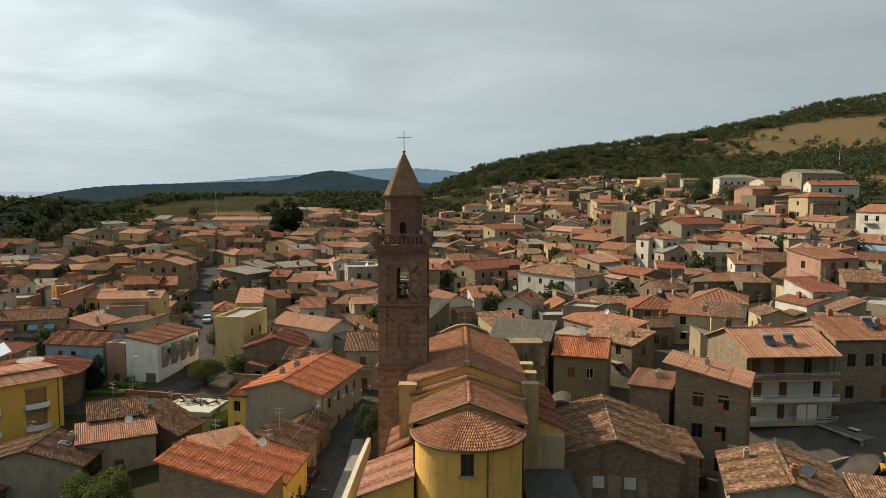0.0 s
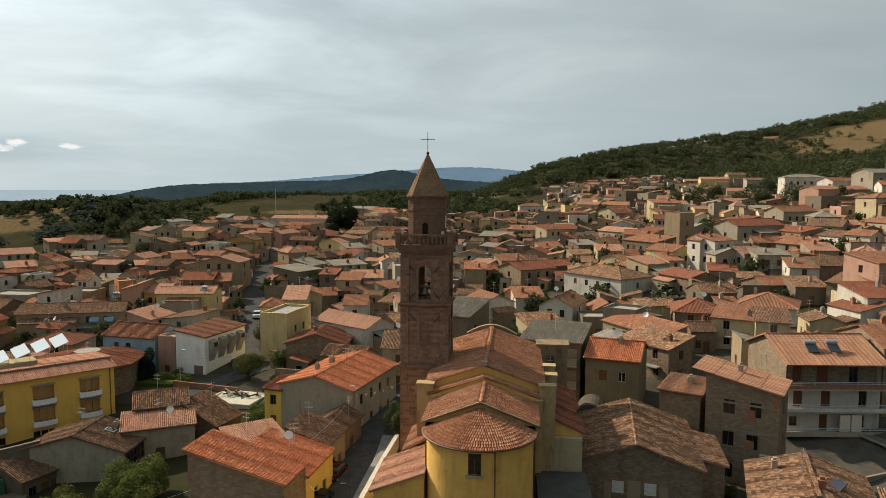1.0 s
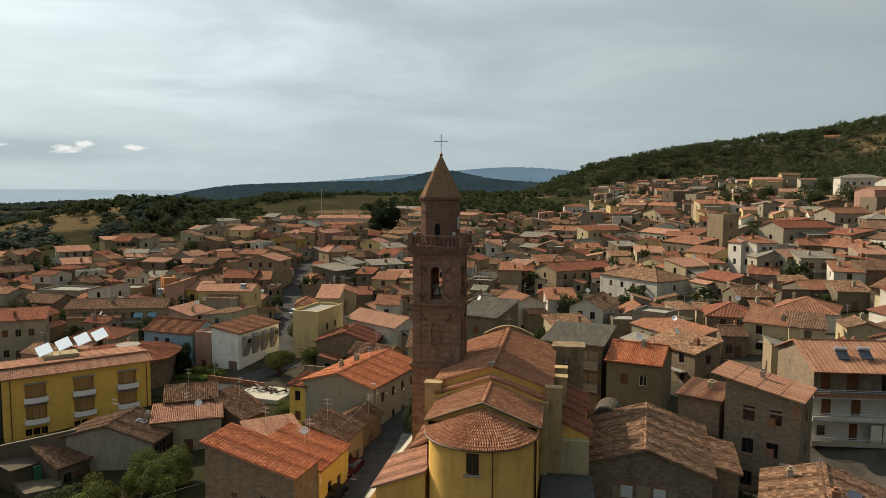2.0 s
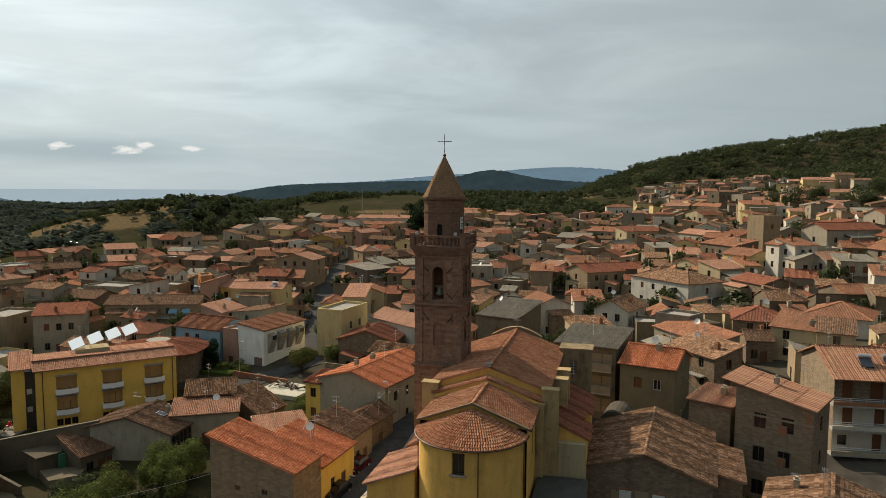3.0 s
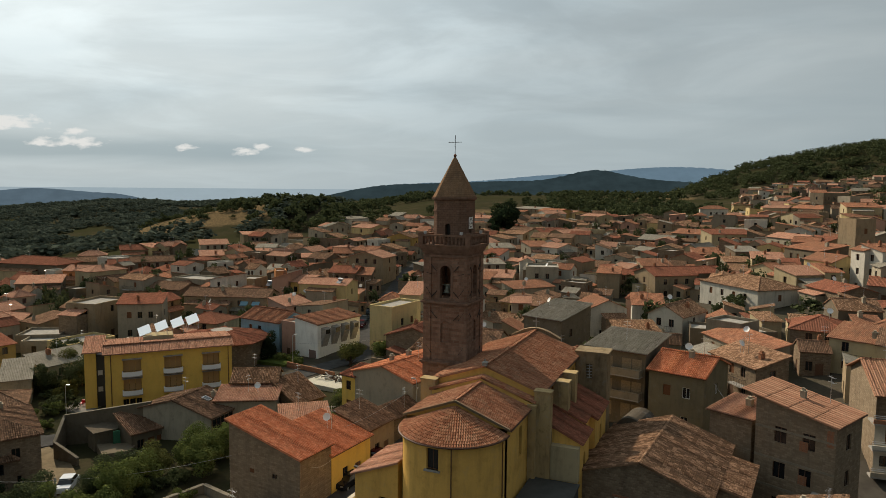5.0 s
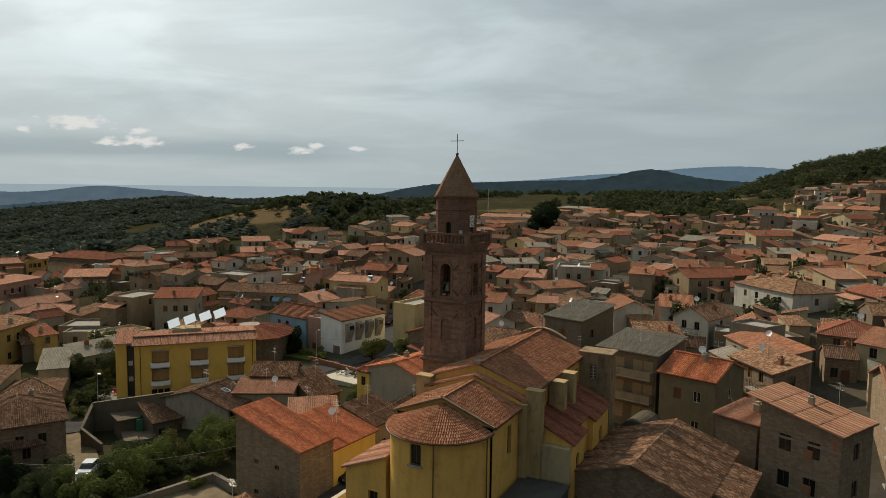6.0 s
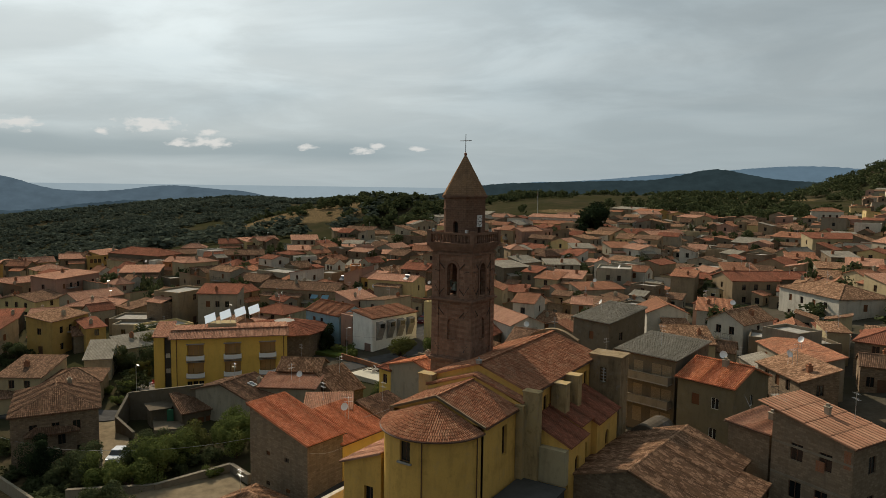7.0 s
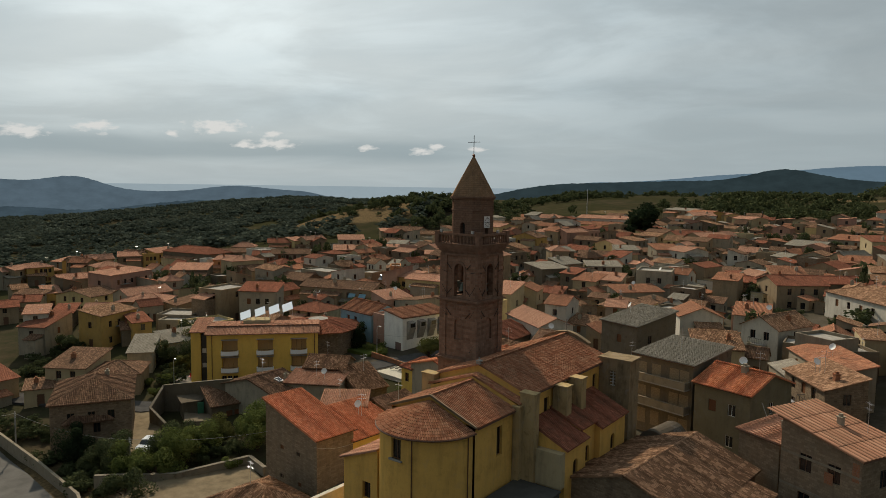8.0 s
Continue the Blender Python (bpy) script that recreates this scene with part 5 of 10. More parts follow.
    wall_face(g, (-hw3, yb_), (-hw3, ya), -4, z3)
    g.poly([(-hw3, ya, z3), (hw3, ya, z3), (0, ya, r3)])
    g.done("choir_wall", y_in, c)
    add_window(c, (hw3, ya), (hw3, yb_), 3.85, 6.9, 0.9, 2.7, "brown", 0.35)
    k = (r3 - z3) / hw3
    for sg in (1, -1):
        g = Geo()
        s = [(hw3 + 0.3, ya - 0.1, z3 - k * 0.3), (hw3 + 0.3, yb_ - 0.02, z3 - k * 0.3), (0, yb_ - 0.02, r3), (0, ya - 0.1, r3)]
        if sg < 0:
            s = [(-hw3 - 0.3, yb_ - 0.02, z3 - k * 0.3), (-hw3 - 0.3, ya - 0.1, z3 - k * 0.3), (0, ya - 0.1, r3), (0, yb_ - 0.02, r3)]
        slope(g, s)
        tile_slope(g, s, 0.225, 0.40)
        g.done("choir_roof", T["church"], c)
        g = Geo()
        g.tube(Vector(s[0]) + Vector((0.05 * sg, 0, 0)), Vector(s[1]) + Vector((0.05 * sg, 0, 0)), 0.07, 6)
        g.done("gutter", M_FRAMEB, c)
    ridge_parts(c, (0, ya - 0.1, r3), (0, yb_, r3), 0.22, 0.15, T["church"])
    # mortared edge where the choir gable rises over the apse
    g = Geo()
    for sg in (1, -1):
        a, b = Vector((sg * (hw3 + 0.3), ya - 0.16, z3 - k * 0.3 + 0.02)), Vector((0, ya - 0.16, r3 + 0.02))
        d = (b - a)
        up = Vector((0, 0, 0.22))
        q = [a, b, b + up, a + up]
        off = Vector((0, -0.14, 0))
        g.poly(q if sg < 0 else q[::-1])
        f = [p + off for p in q]
        g.poly(f[::-1] if sg > 0 else f)
        g.poly([f[3], f[2], q[2], q[3]] if sg < 0 else [q[3], q[2], f[2], f[3]])
        g.poly([f[0], f[1], f[2], f[3]] if sg > 0 else [f[3], f[2], f[1], f[0]])
    g.done("gable_edge", W["tan"], c)
    # apse: half-round wall and fan of tiles
    R_, zc, za, ze4 = 4.5, -15.2, 11.95, 10.12
    g = Geo()
    n = 40
    ang = [math.pi + math.pi * i / n for i in range(n + 1)]
    pt = lambda r, w: (r * math.cos(w), zc + r * math.sin(w))
    widx = (18, 19, 20)
    run = math.pi * R_ / n
    win_lo, win_hi = 8.0, 9.75
    for i in range(n):
        a, b = pt(R_, ang[i]), pt(R_, ang[i + 1])
        u0, u1 = i * run, (i + 1) * run
        spans = [(-4, ze4)] if i not in widx else [(-4, win_lo), (win_hi, ze4)]
        for lo, hi in spans:
            g.poly([(*a, lo), (*b, lo), (*b, hi), (*a, hi)], [(u0, lo), (u1, lo), (u1, hi), (u0, hi)])
    a, b = pt(R_, ang[widx[0]]), pt(R_, ang[widx[-1] + 1])
    ai, bi = pt(R_ - 0.4, ang[widx[0]]), pt(R_ - 0.4, ang[widx[-1] + 1])
    g.poly([(*a, win_lo), (*a, win_hi), (*ai, win_hi), (*ai, win_lo)])
    g.poly([(*b, win_lo), (*bi, win_lo), (*bi, win_hi), (*b, win_hi)])
    g.poly([(*a, win_lo), (*ai, win_lo), (*bi, win_lo), (*b, win_lo)])
    g.poly([(*a, win_hi), (*b, win_hi), (*bi, win_hi), (*ai, win_hi)])
    g.done("apse_wall", y_in, c)
    add_window(c, a, b, math.hypot(b[0] - a[0], b[1] - a[1]) / 2, win_lo, 1.05, 1.75, "brown", 0.3)
    g = Geo()
    mid_w = (ang[widx[0]] + ang[widx[-1] + 1]) / 2
    p = pt(R_ + 0.04, mid_w)
    g.box((p[0] - 0.7, p[1] - 0.1, win_lo - 0.14), (p[0] + 0.7, p[1] + 0.25, win_lo))
    g.done("window_sill", M_CONC, c)
    g = Geo()
    Ro, zo = R_ + 0.28, ze4 - 0.05
    apex = Vector((0, zc, za))
    sl = math.hypot(Ro, za - zo)
    for i in range(n):
        a, b = pt(Ro, ang[i]), pt(Ro, ang[i + 1])
        g.poly([(*a, zo), (*b, zo), apex], [(i * 0.26 * 1.5, 0), ((i + 1) * 0.26 * 1.5, 0), ((i + .5) * 0.26 * 1.5, sl)])
        g.poly([(*b, zo), (*a, zo), (*a, zo - 0.12), (*b, zo - 0.12)][::-1])
    # tiles row by row, fewer towards the top
    rows = int(sl / 0.36)
    for r in range(rows):
        f0, f1 = 1 - (r * 0.36 - 0.03) / sl, 1 - ((r + 1) * 0.36) / sl
        ra, rb = Ro * f0 + 0.04, Ro * f1 + 0.02
        cnt = max(6, int(math.pi * ra / 0.215))
        za_, zb_ = za - (za - zo) * f0 + 0.0, za - (za - zo) * f1
        for q in range(cnt):
            w0, w1 = math.pi + math.pi * q / cnt, math.pi + math.pi * (q + 0.92) / cnt
            ws = [w0, w0 + (w1 - w0) * 0.3, w0 + (w1 - w0) * 0.7, w1]
            hs = [0.0, 0.09, 0.09, 0.0]
            jit = random.uniform(-0.01, 0.012)
            lo = [Vector((*pt(ra, w), za_ + h + 0.04 + jit)) for w, h in zip(ws, hs)]
            hi = [Vector((*pt(rb, w), zb_ + h * 0.85 + jit)) for w, h in zip(ws, hs)]
            u = q * 0.225
            for s in range(3):
                g.poly([lo[s], lo[s + 1], hi[s + 1], hi[s]],
                       [(u + 0.02 + 0.06 * s, r * 0.40 + 0.04), (u + 0.08 + 0.06 * s, r * 0.40 + 0.04), (u + 0.08 + 0.06 * s, r * 0.40 + 0.37), (u + 0.02 + 0.06 * s, r * 0.40 + 0.37)])
            g.poly(lo[::-1], [(u + 0.01, r * 0.40 + 0.02)] * 4)
    g.done("apse_roof", T["church"], c)
    g = Geo()
    for i in range(n):
        g.tube((*pt(Ro + 0.06, ang[i]), zo - 0.02), (*pt(Ro + 0.06, ang[i + 1]), zo - 0.02), 0.08, 6)
    g.done("apse_gutter", M_FRAMEB, c)
    for w in (ang[24], ang[38], ang[3]):
        g = Geo()
        g.tube((*pt(R_ + 0.09, w), -3), (*pt(R_ + 0.09, w), ze4), 0.05, 6)
        g.done("downpipe", M_FRAMEB, c)
    # buttress piers
    for (px, py, hx, hy, zt) in ((5.9, -8.2, 0.75, 0.45, 12.05), (-5.55, -8.15, 0.78, 0.5, 11.9), (6.3, -2.6, 0.75, 0.55, 11.6),
                                 (6.3, 0.6, 0.75, 0.55, 11.7), (5.05, -8.85, 0.35, 0.3, 10.8)):
        g = Geo()
        g.prism(sq_ring(hx, hy, px, py), -4, zt)
        g.prism(sq_ring(hx + 0.08, hy + 0.08, px, py), zt, zt + 0.14)
        g.done("buttress", plaster("stained_buttress_render", (0.43, 0.315, 0.16), dirt=(0.09, 0.078, 0.06), wear=1.0), c)
    # side chapels with red lean-to roofs
    for (ya, yb_, xa, xb, zh, zl) in ((-7.4, -3.2, 5.35, 9.2, 9.1, 7.35), (-3.2, 0.0, 5.35, 8.6, 9.3, 8.0), (0.0, 6.2, 5.35, 9.2, 9.2, 7.4)):
        g = Geo()
        wall_face(g, (xa, ya), (xb, ya), -4, zl)
        wall_face(g, (xb, yb_), (xa, yb_), -4, zl)
        g.poly([(xa, ya, zl), (xb, ya, zl), (xa, ya, zh)])
        g.poly([(xb, yb_, zl), (xa, yb_, zl), (xa, yb_, zh)])
        arched_wall(g, (xb, ya), (xb, yb_), -4, zl, [((yb_ - ya) / 2, 4.2, 1.0, 1.7)], 0.3)
        g.done("chapel_wall", y_in, c)
        add_window(c, (xb, ya), (xb, yb_), (yb_ - ya) / 2, 4.2, 1.0, 1.68, "dark", 0.3)
        g = Geo()
        kk = (zh - zl) / (xb - xa)
        s = [(xb + 0.3, ya - 0.15, zl - kk * 0.3), (xb + 0.3, yb_ + 0.1, zl - kk * 0.3), (xa + 0.02, yb_ + 0.1, zh), (xa + 0.02, ya - 0.15, zh)]
        slope(g, s)
        tile_slope(g, s, 0.24, 0.42)
        g.done("chapel_roof", T["red"], c)
    # stained wing of the facade with a lattice window
    g = Geo()
    wall_face(g, (5.4, 7.8), (8.9, 7.8), -4, 12.2, [(1.2, 1.9, 9.3, 11.0)], 0.3)
    wall_face(g, (8.9, 7.8), (8.9, 10.4), -4, 12.2)
    wall_face(g, (8.9, 10.4), (5.4, 10.4), -4, 12.2)
    g.box((5.3, 7.7, 12.2), (9.1, 10.5, 12.4))
    g.done("facade_wing", plaster("stained_wing_render", (0.27, 0.205, 0.125), dirt=(0.05, 0.042, 0.032), wear=1.0), c)
    g = Geo()
    for i in range(5):
        g.box((6.62, 8.02, 9.35 + i * 0.34), (7.28, 8.08, 9.43 + i * 0.34))
    g.box((6.9, 8.02, 9.3), (7.0, 8.08, 11))
    g.done("lattice", M_FRAMEW, c)
    # lean-to aisle towards the street
    g = Geo()
    ya, yb_, xa, xb, zl, zh = -17.2, -10.3, -8.75, -4.5, 5.25, 6.9
    wall_face(g, (xa, ya), (xb, ya), -4, zl, [(2.4, 3.4, 2.0, 3.6)], 0.4)
    wall_face(g, (xb, yb_), (xa, yb_), -4, zl)
    wall_face(g, (xa, yb_), (xa, ya), -4, zl)
    wall_face(g, (xb, ya), (xb, -15), -4, zl)
    g.poly([(xa, ya, zl), (xb, ya, zl), (xb, ya, zh)])
    g.poly([(xb, yb_, zl), (xa, yb_, zl), (xb, yb_, zh)])
    g.poly([(xb, ya, zl), (xb, -15, zl), (xb, -15, zh), (xb, ya, zh)])
    g.done("aisle_wall", y_in, c)
    add_window(c, (xa, ya), (xb, ya), 2.9, 2.0, 1.0, 1.6, "dark", 0.4)
    g = Geo()
    kk = (zh - zl) / (xb - xa)
    s = [(xa - 0.3, yb_, zl - kk * 0.3), (xa - 0.3, ya - 0.25, zl - kk * 0.3), (xb + 0.1, ya - 0.25, zh), (xb + 0.1, yb_, zh)]
    slope(g, s)
    tile_slope(g, s, 0.24, 0.42)
    g.done("aisle_roof", T["pale"], c)
    g = Geo()
    s = [(-7.4, -2.5, 5.9), (-7.4, -10.25, 5.9), (-5.3, -10.25, 7.1), (-5.3, -2.5, 7.1)]
    slope(g, s)
    tile_slope(g, s, 0.24, 0.42)
    g.done("sacristy_roof", T["orange"], c)
    g = Geo()
    g.prism([(-7.2, -10.2), (-5.3, -10.2), (-5.3, -2.5), (-7.2, -2.5)], -4, 5.9)
    g.done("sacristy_wall", y_in, c)
    # dark flat roof beside the choir
    g = Geo()
    g.prism([(5.0, -19.5), (9.6, -19.5), (9.4, -8.7), (5.0, -8.7)], -4, 3.9)
    g.prism([(4.95, -19.6), (9.7, -19.6), (9.5, -8.6), (4.95, -8.6)], 3.9, 4.05)
    g.done("flat_annex", plain("dark_roof_felt", (0.085, 0.085, 0.08), 0.95, grain=0.3, scale=0.7), c)
    g = Geo()
    g.prism([(5.4, -8.2), (9.2, -8.2), (9.2, -7.4), (5.4, -7.4)], 3.9, 7.1)
    g.done("pale_wing_wall", W["cream"], c)
    tagged(c, "yellow plastered church with tiled roofs, rounded apse and buttresses", "church")


build_tower()
build_church()


# ---- houses round the church ----
house(-16.2, -9.3, -4, 9.8, 5.2, 2.85, "shed+x", 2.4, "block", "new", rows=2, front=2, side=0, near=True, chimneys=0, base=-4.4, win=(0.7, 0.5), doors=False, kind="dark", label="grey cement house with sloping orange tile roof beside the street")
house(-14.2, -3.2, -4, 6.8, 7.4, 1.5, "shed+x", 1.7, "yellow", "new", side=2, front=0, near=True, chimneys=0, base=-3, label="low bright yellow house with red tile roof on the street")
house(-19.3, -0.6, 40, 5.6, 4.6, 2.9, "shed-y", 0.5, "grey", "pale", front=0, side=0, near=True, chimneys=0, base=-3.5, label="small grey outbuilding with pale sloping roof")
house(-13.6, 4.3, -4, 4.8, 5.6, 1.5, "shed+x", 1.5, "tan", "brown", side=2, front=0, near=True, chimneys=0, base=-3, label="low tan house with old brown tiles on the street")
house(-13.4, 11.0, -8, 4.4, 6.4, 0.9, "gabley", 1.1, "stone", "brown", side=1, front=0, near=True, chimneys=0, base=-3, label="little rubble stone shed with broken brown tiles")
house(-16.0, 22.6, -11, 11.0, 15.0, 3.9, "gabley", 1.5, "lightgrey", "new", front=0, side=4, near=True, chimneys=2, base=-3, label="pale grey house with wide blank gable and orange tiles")
house(-23.4, 18.4, -11, 2.6, 4.0, 3.0, "shed-y", 0.6, "yellow", "red", rows=2, front=1, side=0, near=True, chimneys=0, base=-3, doors=False, label="narrow yellow annex with small red tile roof")
house(-43.0, 4.8, 5, 12.5, 7.0, -0.9, "gabley", 1.8, "lightgrey", "brown", front=0, side=1, near=True, chimneys=1, base=-5.5, label="pale rendered house with brown tile roof and skylight")
house(-36.5, 9.6, 30, 8.5, 5.0, 0.2, "shed-y", 0.7, "lightgrey", "pale", front=1, near=True, chimneys=0, base=-4.5, label="long low house with pale pink sloping roof")
house(-39.0, 14.6, 30, 6.5, 6.0, 1.4, "gable", 1.3, "stone", "old", front=0, near=True, chimneys=0, base=-4.5, label="old brick and rubble house with broken tile roof")
house(-32.0, 15.4, -12, 5.2, 5.4, -1.0, "shed+x", 2.4, "stone", "old", front=0, near=True, chimneys=0, base=-4.5, label="stone outbuilding with steep patched orange tile roof")
house(-46.7, 45.4, -10, 6.0, 12.0, 4.6, "shed+x", 0.8, "brightwhite", "orange", front=0, side=0, near=True, chimneys=0, base=-3, label="plain white two-storey house with hooded window bays", name="white_house")
house(-51.9, 44.2, -10, 3.6, 8.0, 3.9, "flat", 0.4, "pink", "grey", rows=2, front=1, side=0, chimneys=0, base=-3, label="narrow pale pink house part with balcony windows")
house(-60.0, 45.5, -8, 11.0, 8.0, 3.7, "gable", 1.6, "blue", "orange", front=3, near=True, base=-3, chimneys=0, label="sky-blue house with orange tile roof and dormer")
house(-18.5, 36.5, -12, 7.0, 5.5, 3.4, "gable", 1.2, "stone", "old", near=True, front=0, chimneys=0)
house(-83.5, 59.5, 19.6, 20.0, 8.0, 4.9, "gable", 1.4, "tan", "brown", front=5, label="long tan house with low brown tile roof and blue awnings")
house(14.6, 26.5, -12, 8.2, 9.0, 9.6, "shed-y", 1.0, "dark", "grey", front=0, rows=3, near=True, chimneys=0, label="tan three-storey house with grey corrugated roof", doors=False)
house(22.8, 23.6, -15, 6.9, 9.0, 8.1, "gable", 1.6, "olive", "new", front=2, rows=2, side=1, near=True, chimneys=1, kind="white", base=0.5, label="drab olive house with red tiles and white windows", doors=False)
house(35.4, 8.3, -25.6, 7.6, 6.4, 8.6, "shed+x", 1.4, "block", "ribbed", front=2, rows=3, side=1, near=True, chimneys=1, kind="dark", base=-2.5, label="unplastered grey-brown block house with sloping orange roof", win=(1.2, 1.6), doors=False)
house(29.4, 11.6, -25.6, 4.6, 5.6, 7.0, "shed-y", 0.5, "block", "pale", front=0, side=0, near=True, chimneys=1, label="block-built annex with flat pale tile roof")
house(21.8, 1.0, -5, 12.0, 14.5, 4.1, "gabley", 2.0, "stone", "old", front=3, rows=1, side=0, near=True, chimneys=0, base=-2.2, doors=False, label="stone house with wide mottled old tile roof", kind="dark")
house(28.6, 0.5, -5, 3.6, 8.0, 3.5, "shed+x", 0.7, "stone", "old", front=0, side=0, near=True, chimneys=0, base=-0.5, label="lower stone wing with mottled old tiles")
house(36.6, -6.8, -14, 10.0, 10.0, 2.9, "gabley", 1.5, "lightgrey", "old", front=2, rows=1, near=True, chimneys=2, base=-0.5, label="low house with mottled tiles and solar panel")
house(46.5, -10.5, -14, 9.0, 6.0, 2.2, "shed-y", 0.9, "brick", "old", front=0, rows=1, side=0, near=True, chimneys=1, base=-0.5, label="low brick outbuilding with old tile roof")
house(-57.0, -15.1, 61, 10.2, 12.6, 0.2, "hip", 2.0, "stone", "brown", front=3, rows=2, near=True, base=-7, chimneys=1, label="square brown stone house with hipped old tile roof")
house(-13.2, -18.2, -4, 8.5, 7.0, -2.2, "hip", 1.5, "tan", "old", front=0, side=0, near=True, base=-5.5, chimneys=0, label="low house with hipped tile roof beside the street")


def front(a, b, d, ze, roof="gable", rise=1.2, wall="cream", tile="orange", **more):
    """A house whose front wall runs from a to b, d metres deep."""
    ux, uy = b[0] - a[0], b[1] - a[1]
    w = math.hypot(ux, uy)
    more.setdefault("near", math.hypot(a[0] - 20, a[1] + 70) < 130)
    return house((a[0] + b[0]) / 2 - uy / w * d / 2, (a[1] + b[1]) / 2 + ux / w * d / 2, math.degrees(math.atan2(uy, ux)), w, d, ze, roof, rise, wall, tile, **more)


front((-46.0, -2.9), (-44.4, 2.3), 4.6, -3.1, "shed-y", 1.5, "dark", "brown", rows=1, front=3, side=0, near=True, chimneys=1, base=-6.5, doors=False, label="low weathered house with mossy brown tiles in a yard")
front((-52.2, -21.4), (-50.0, -16.2), 3.6, -2.3, "hip", 1.1, "stone", "brown", front=2, rows=2, side=1, near=True, chimneys=0, base=-7.5, label="stone front annexe with small hipped tile roof")
front((11.2, 41.6), (17.4, 44.6), 6.5, 7.2, "shed-y", 1.3, "cream", "old", front=1, rows=2, side=1, chimneys=1, label="cream house with mottled old tile slope")
front((-71.4, 69.6), (-59.4, 72.0), 8.0, 7.0, "gable", 1.0, "paleyellow", "pale", front=2, rows=2, side=1, chimneys=0, kind="brown", label="pale yellow house with pinkish roof and solar heater")
front((-80.2, 70.4), (-76.0, 71.4), 9.0, 7.6, "shed-x", 1.3, "pink", "pale", front=1, rows=2, side=2, chimneys=1, label="salmon pink house with pale sloping roof and balconies")
front((-75.9, 72.2), (-71.6, 73.0), 7.0, 6.8, "shed-y", 0.9, "ochre", "pale", front=2, rows=2, side=0, chimneys=0, doors=False, label="ochre house with open upper loggia and pale roof")
front((-37.9, 46.6), (-32.6, 46.0), 10.0, 7.4, "flat", 0.4, "paleyellow", "brown", front=0, rows=2, side=2, chimneys=0, base=-1.5, label="tall plain pale yellow house with blank end wall and roof terrace")
front((-38.8, 60.6), (-34.4, 61.6), 9.0, 7.9, "shed-y", 1.5, "cream", "pale", front=1, rows=2, chimneys=0, label="cream house with large pinkish sloping roof beside the street")
front((-43.0, 59.2), (-39.0, 60.4), 6.0, 6.6, "hip", 1.1, "paleyellow", "orange", front=1, rows=1, chimneys=0, label="little cream house with hipped orange tiles at the street")
front((-40.5, 70.5), (-34.5, 72.5), 7.0, 7.3, "gabley", 1.2, "cream", "orange", front=1, rows=2, chimneys=1)
front((-30.9, 40.6), (-20.6, 41.2), 8.0, 3.7, "gabley", 1.7, "stone", "red", front=1, rows=1, side=0, chimneys=1, doors=False, label="stone house with broad red tile roof on the lane")
front((-7.2, 48.6), (0.1, 46.3), 10.0, 8.0, "shed-y", 1.7, "dark", "grey", front=1, rows=2, side=2, chimneys=0, doors=False, label="dark stone house with mossy grey sheet roof behind the tower")
front((18.8, 98.4), (30.8, 85.5), 11.5, 10.2, "hip", 1.9, "white", "old", front=4, rows=2, side=1, chimneys=1, kind="brown", doors=False, base=3.5, label="large white house with hipped mottled roof and balconies")
front((23.2, 48.4), (28.4, 45.7), 5.5, 9.7, "flat", 0.3, "grey", "grey", front=0, rows=2, side=0, chimneys=0, label="blank grey rendered box house with slab roof")
front((29.0, 46.4), (33.6, 49.8), 5.0, 8.2, "flat", 0.3, "dark", "grey", front=1, rows=2, side=1, chimneys=0, label="dark house with roof terrace and parapet")
front((-6.5, 106.8), (-1.0, 107.3), 7.0, 9.4, "shed-y", 1.0, "tan", "orange", front=0, rows=2, side=0, chimneys=1)
front((-93.4, 35.4), (-86.1, 40.6), 6.0, 5.3, "shed-y", 1.3, "lightgrey", "red", front=3, rows=2, side=1, chimneys=1, label="pale cement house with red tile slope and dormer")


# ---- the yellow apartment block ----
def balcony(parent, m, w=3.0, d=1.1):
    """A rounded white balcony tray on the wall, with its slab and rail."""
    n = 8
    ring = [(-w / 2, 0.0)] + [(-w / 2 + w * i / n, -d * (0.72 + 0.28 * math.sin(math.pi * i / n))) for i in range(n + 1)] + [(w / 2, 0.0)]
    g = Geo()
    g.prism(ring, 0.0, 0.14)
    slab = g.done("balcony", M_CONC, parent, m)
    g = Geo()
    for i in range(len(ring) - 1):
        (x0, y0), (x1, y1) = ring[i], ring[i + 1]
        if abs(y0) < 0.01 and abs(y1) < 0.01:
            continue
        k = 0.9
        g.poly([(x0, y0, 0.14), (x1, y1, 0.14), (x1, y1, 0.85), (x0, y0, 0.85)])
        g.poly([(x1 * k, y1 * k, 0.14), (x0 * k, y0 * k, 0.14), (x0 * k, y0 * k, 0.85), (x1 * k, y1 * k, 0.85)])
        g.poly([(x0, y0, 0.85), (x1, y1, 0.85), (x1 * k, y1 * k, 0.85), (x0 * k, y0 * k, 0.85)])
    g.done("parapet", M_WHITE, slab)
    g = Geo()
    for i in range(1, len(ring) - 2):
        (x0, y0), (x1, y1) = ring[i], ring[i + 1]
        g.tube((x0 * 0.95, y0 * 0.95, 1.05), (x1 * 0.95, y1 * 0.95, 1.05), 0.025, 5)
    g.done("rail", M_IRON, slab)


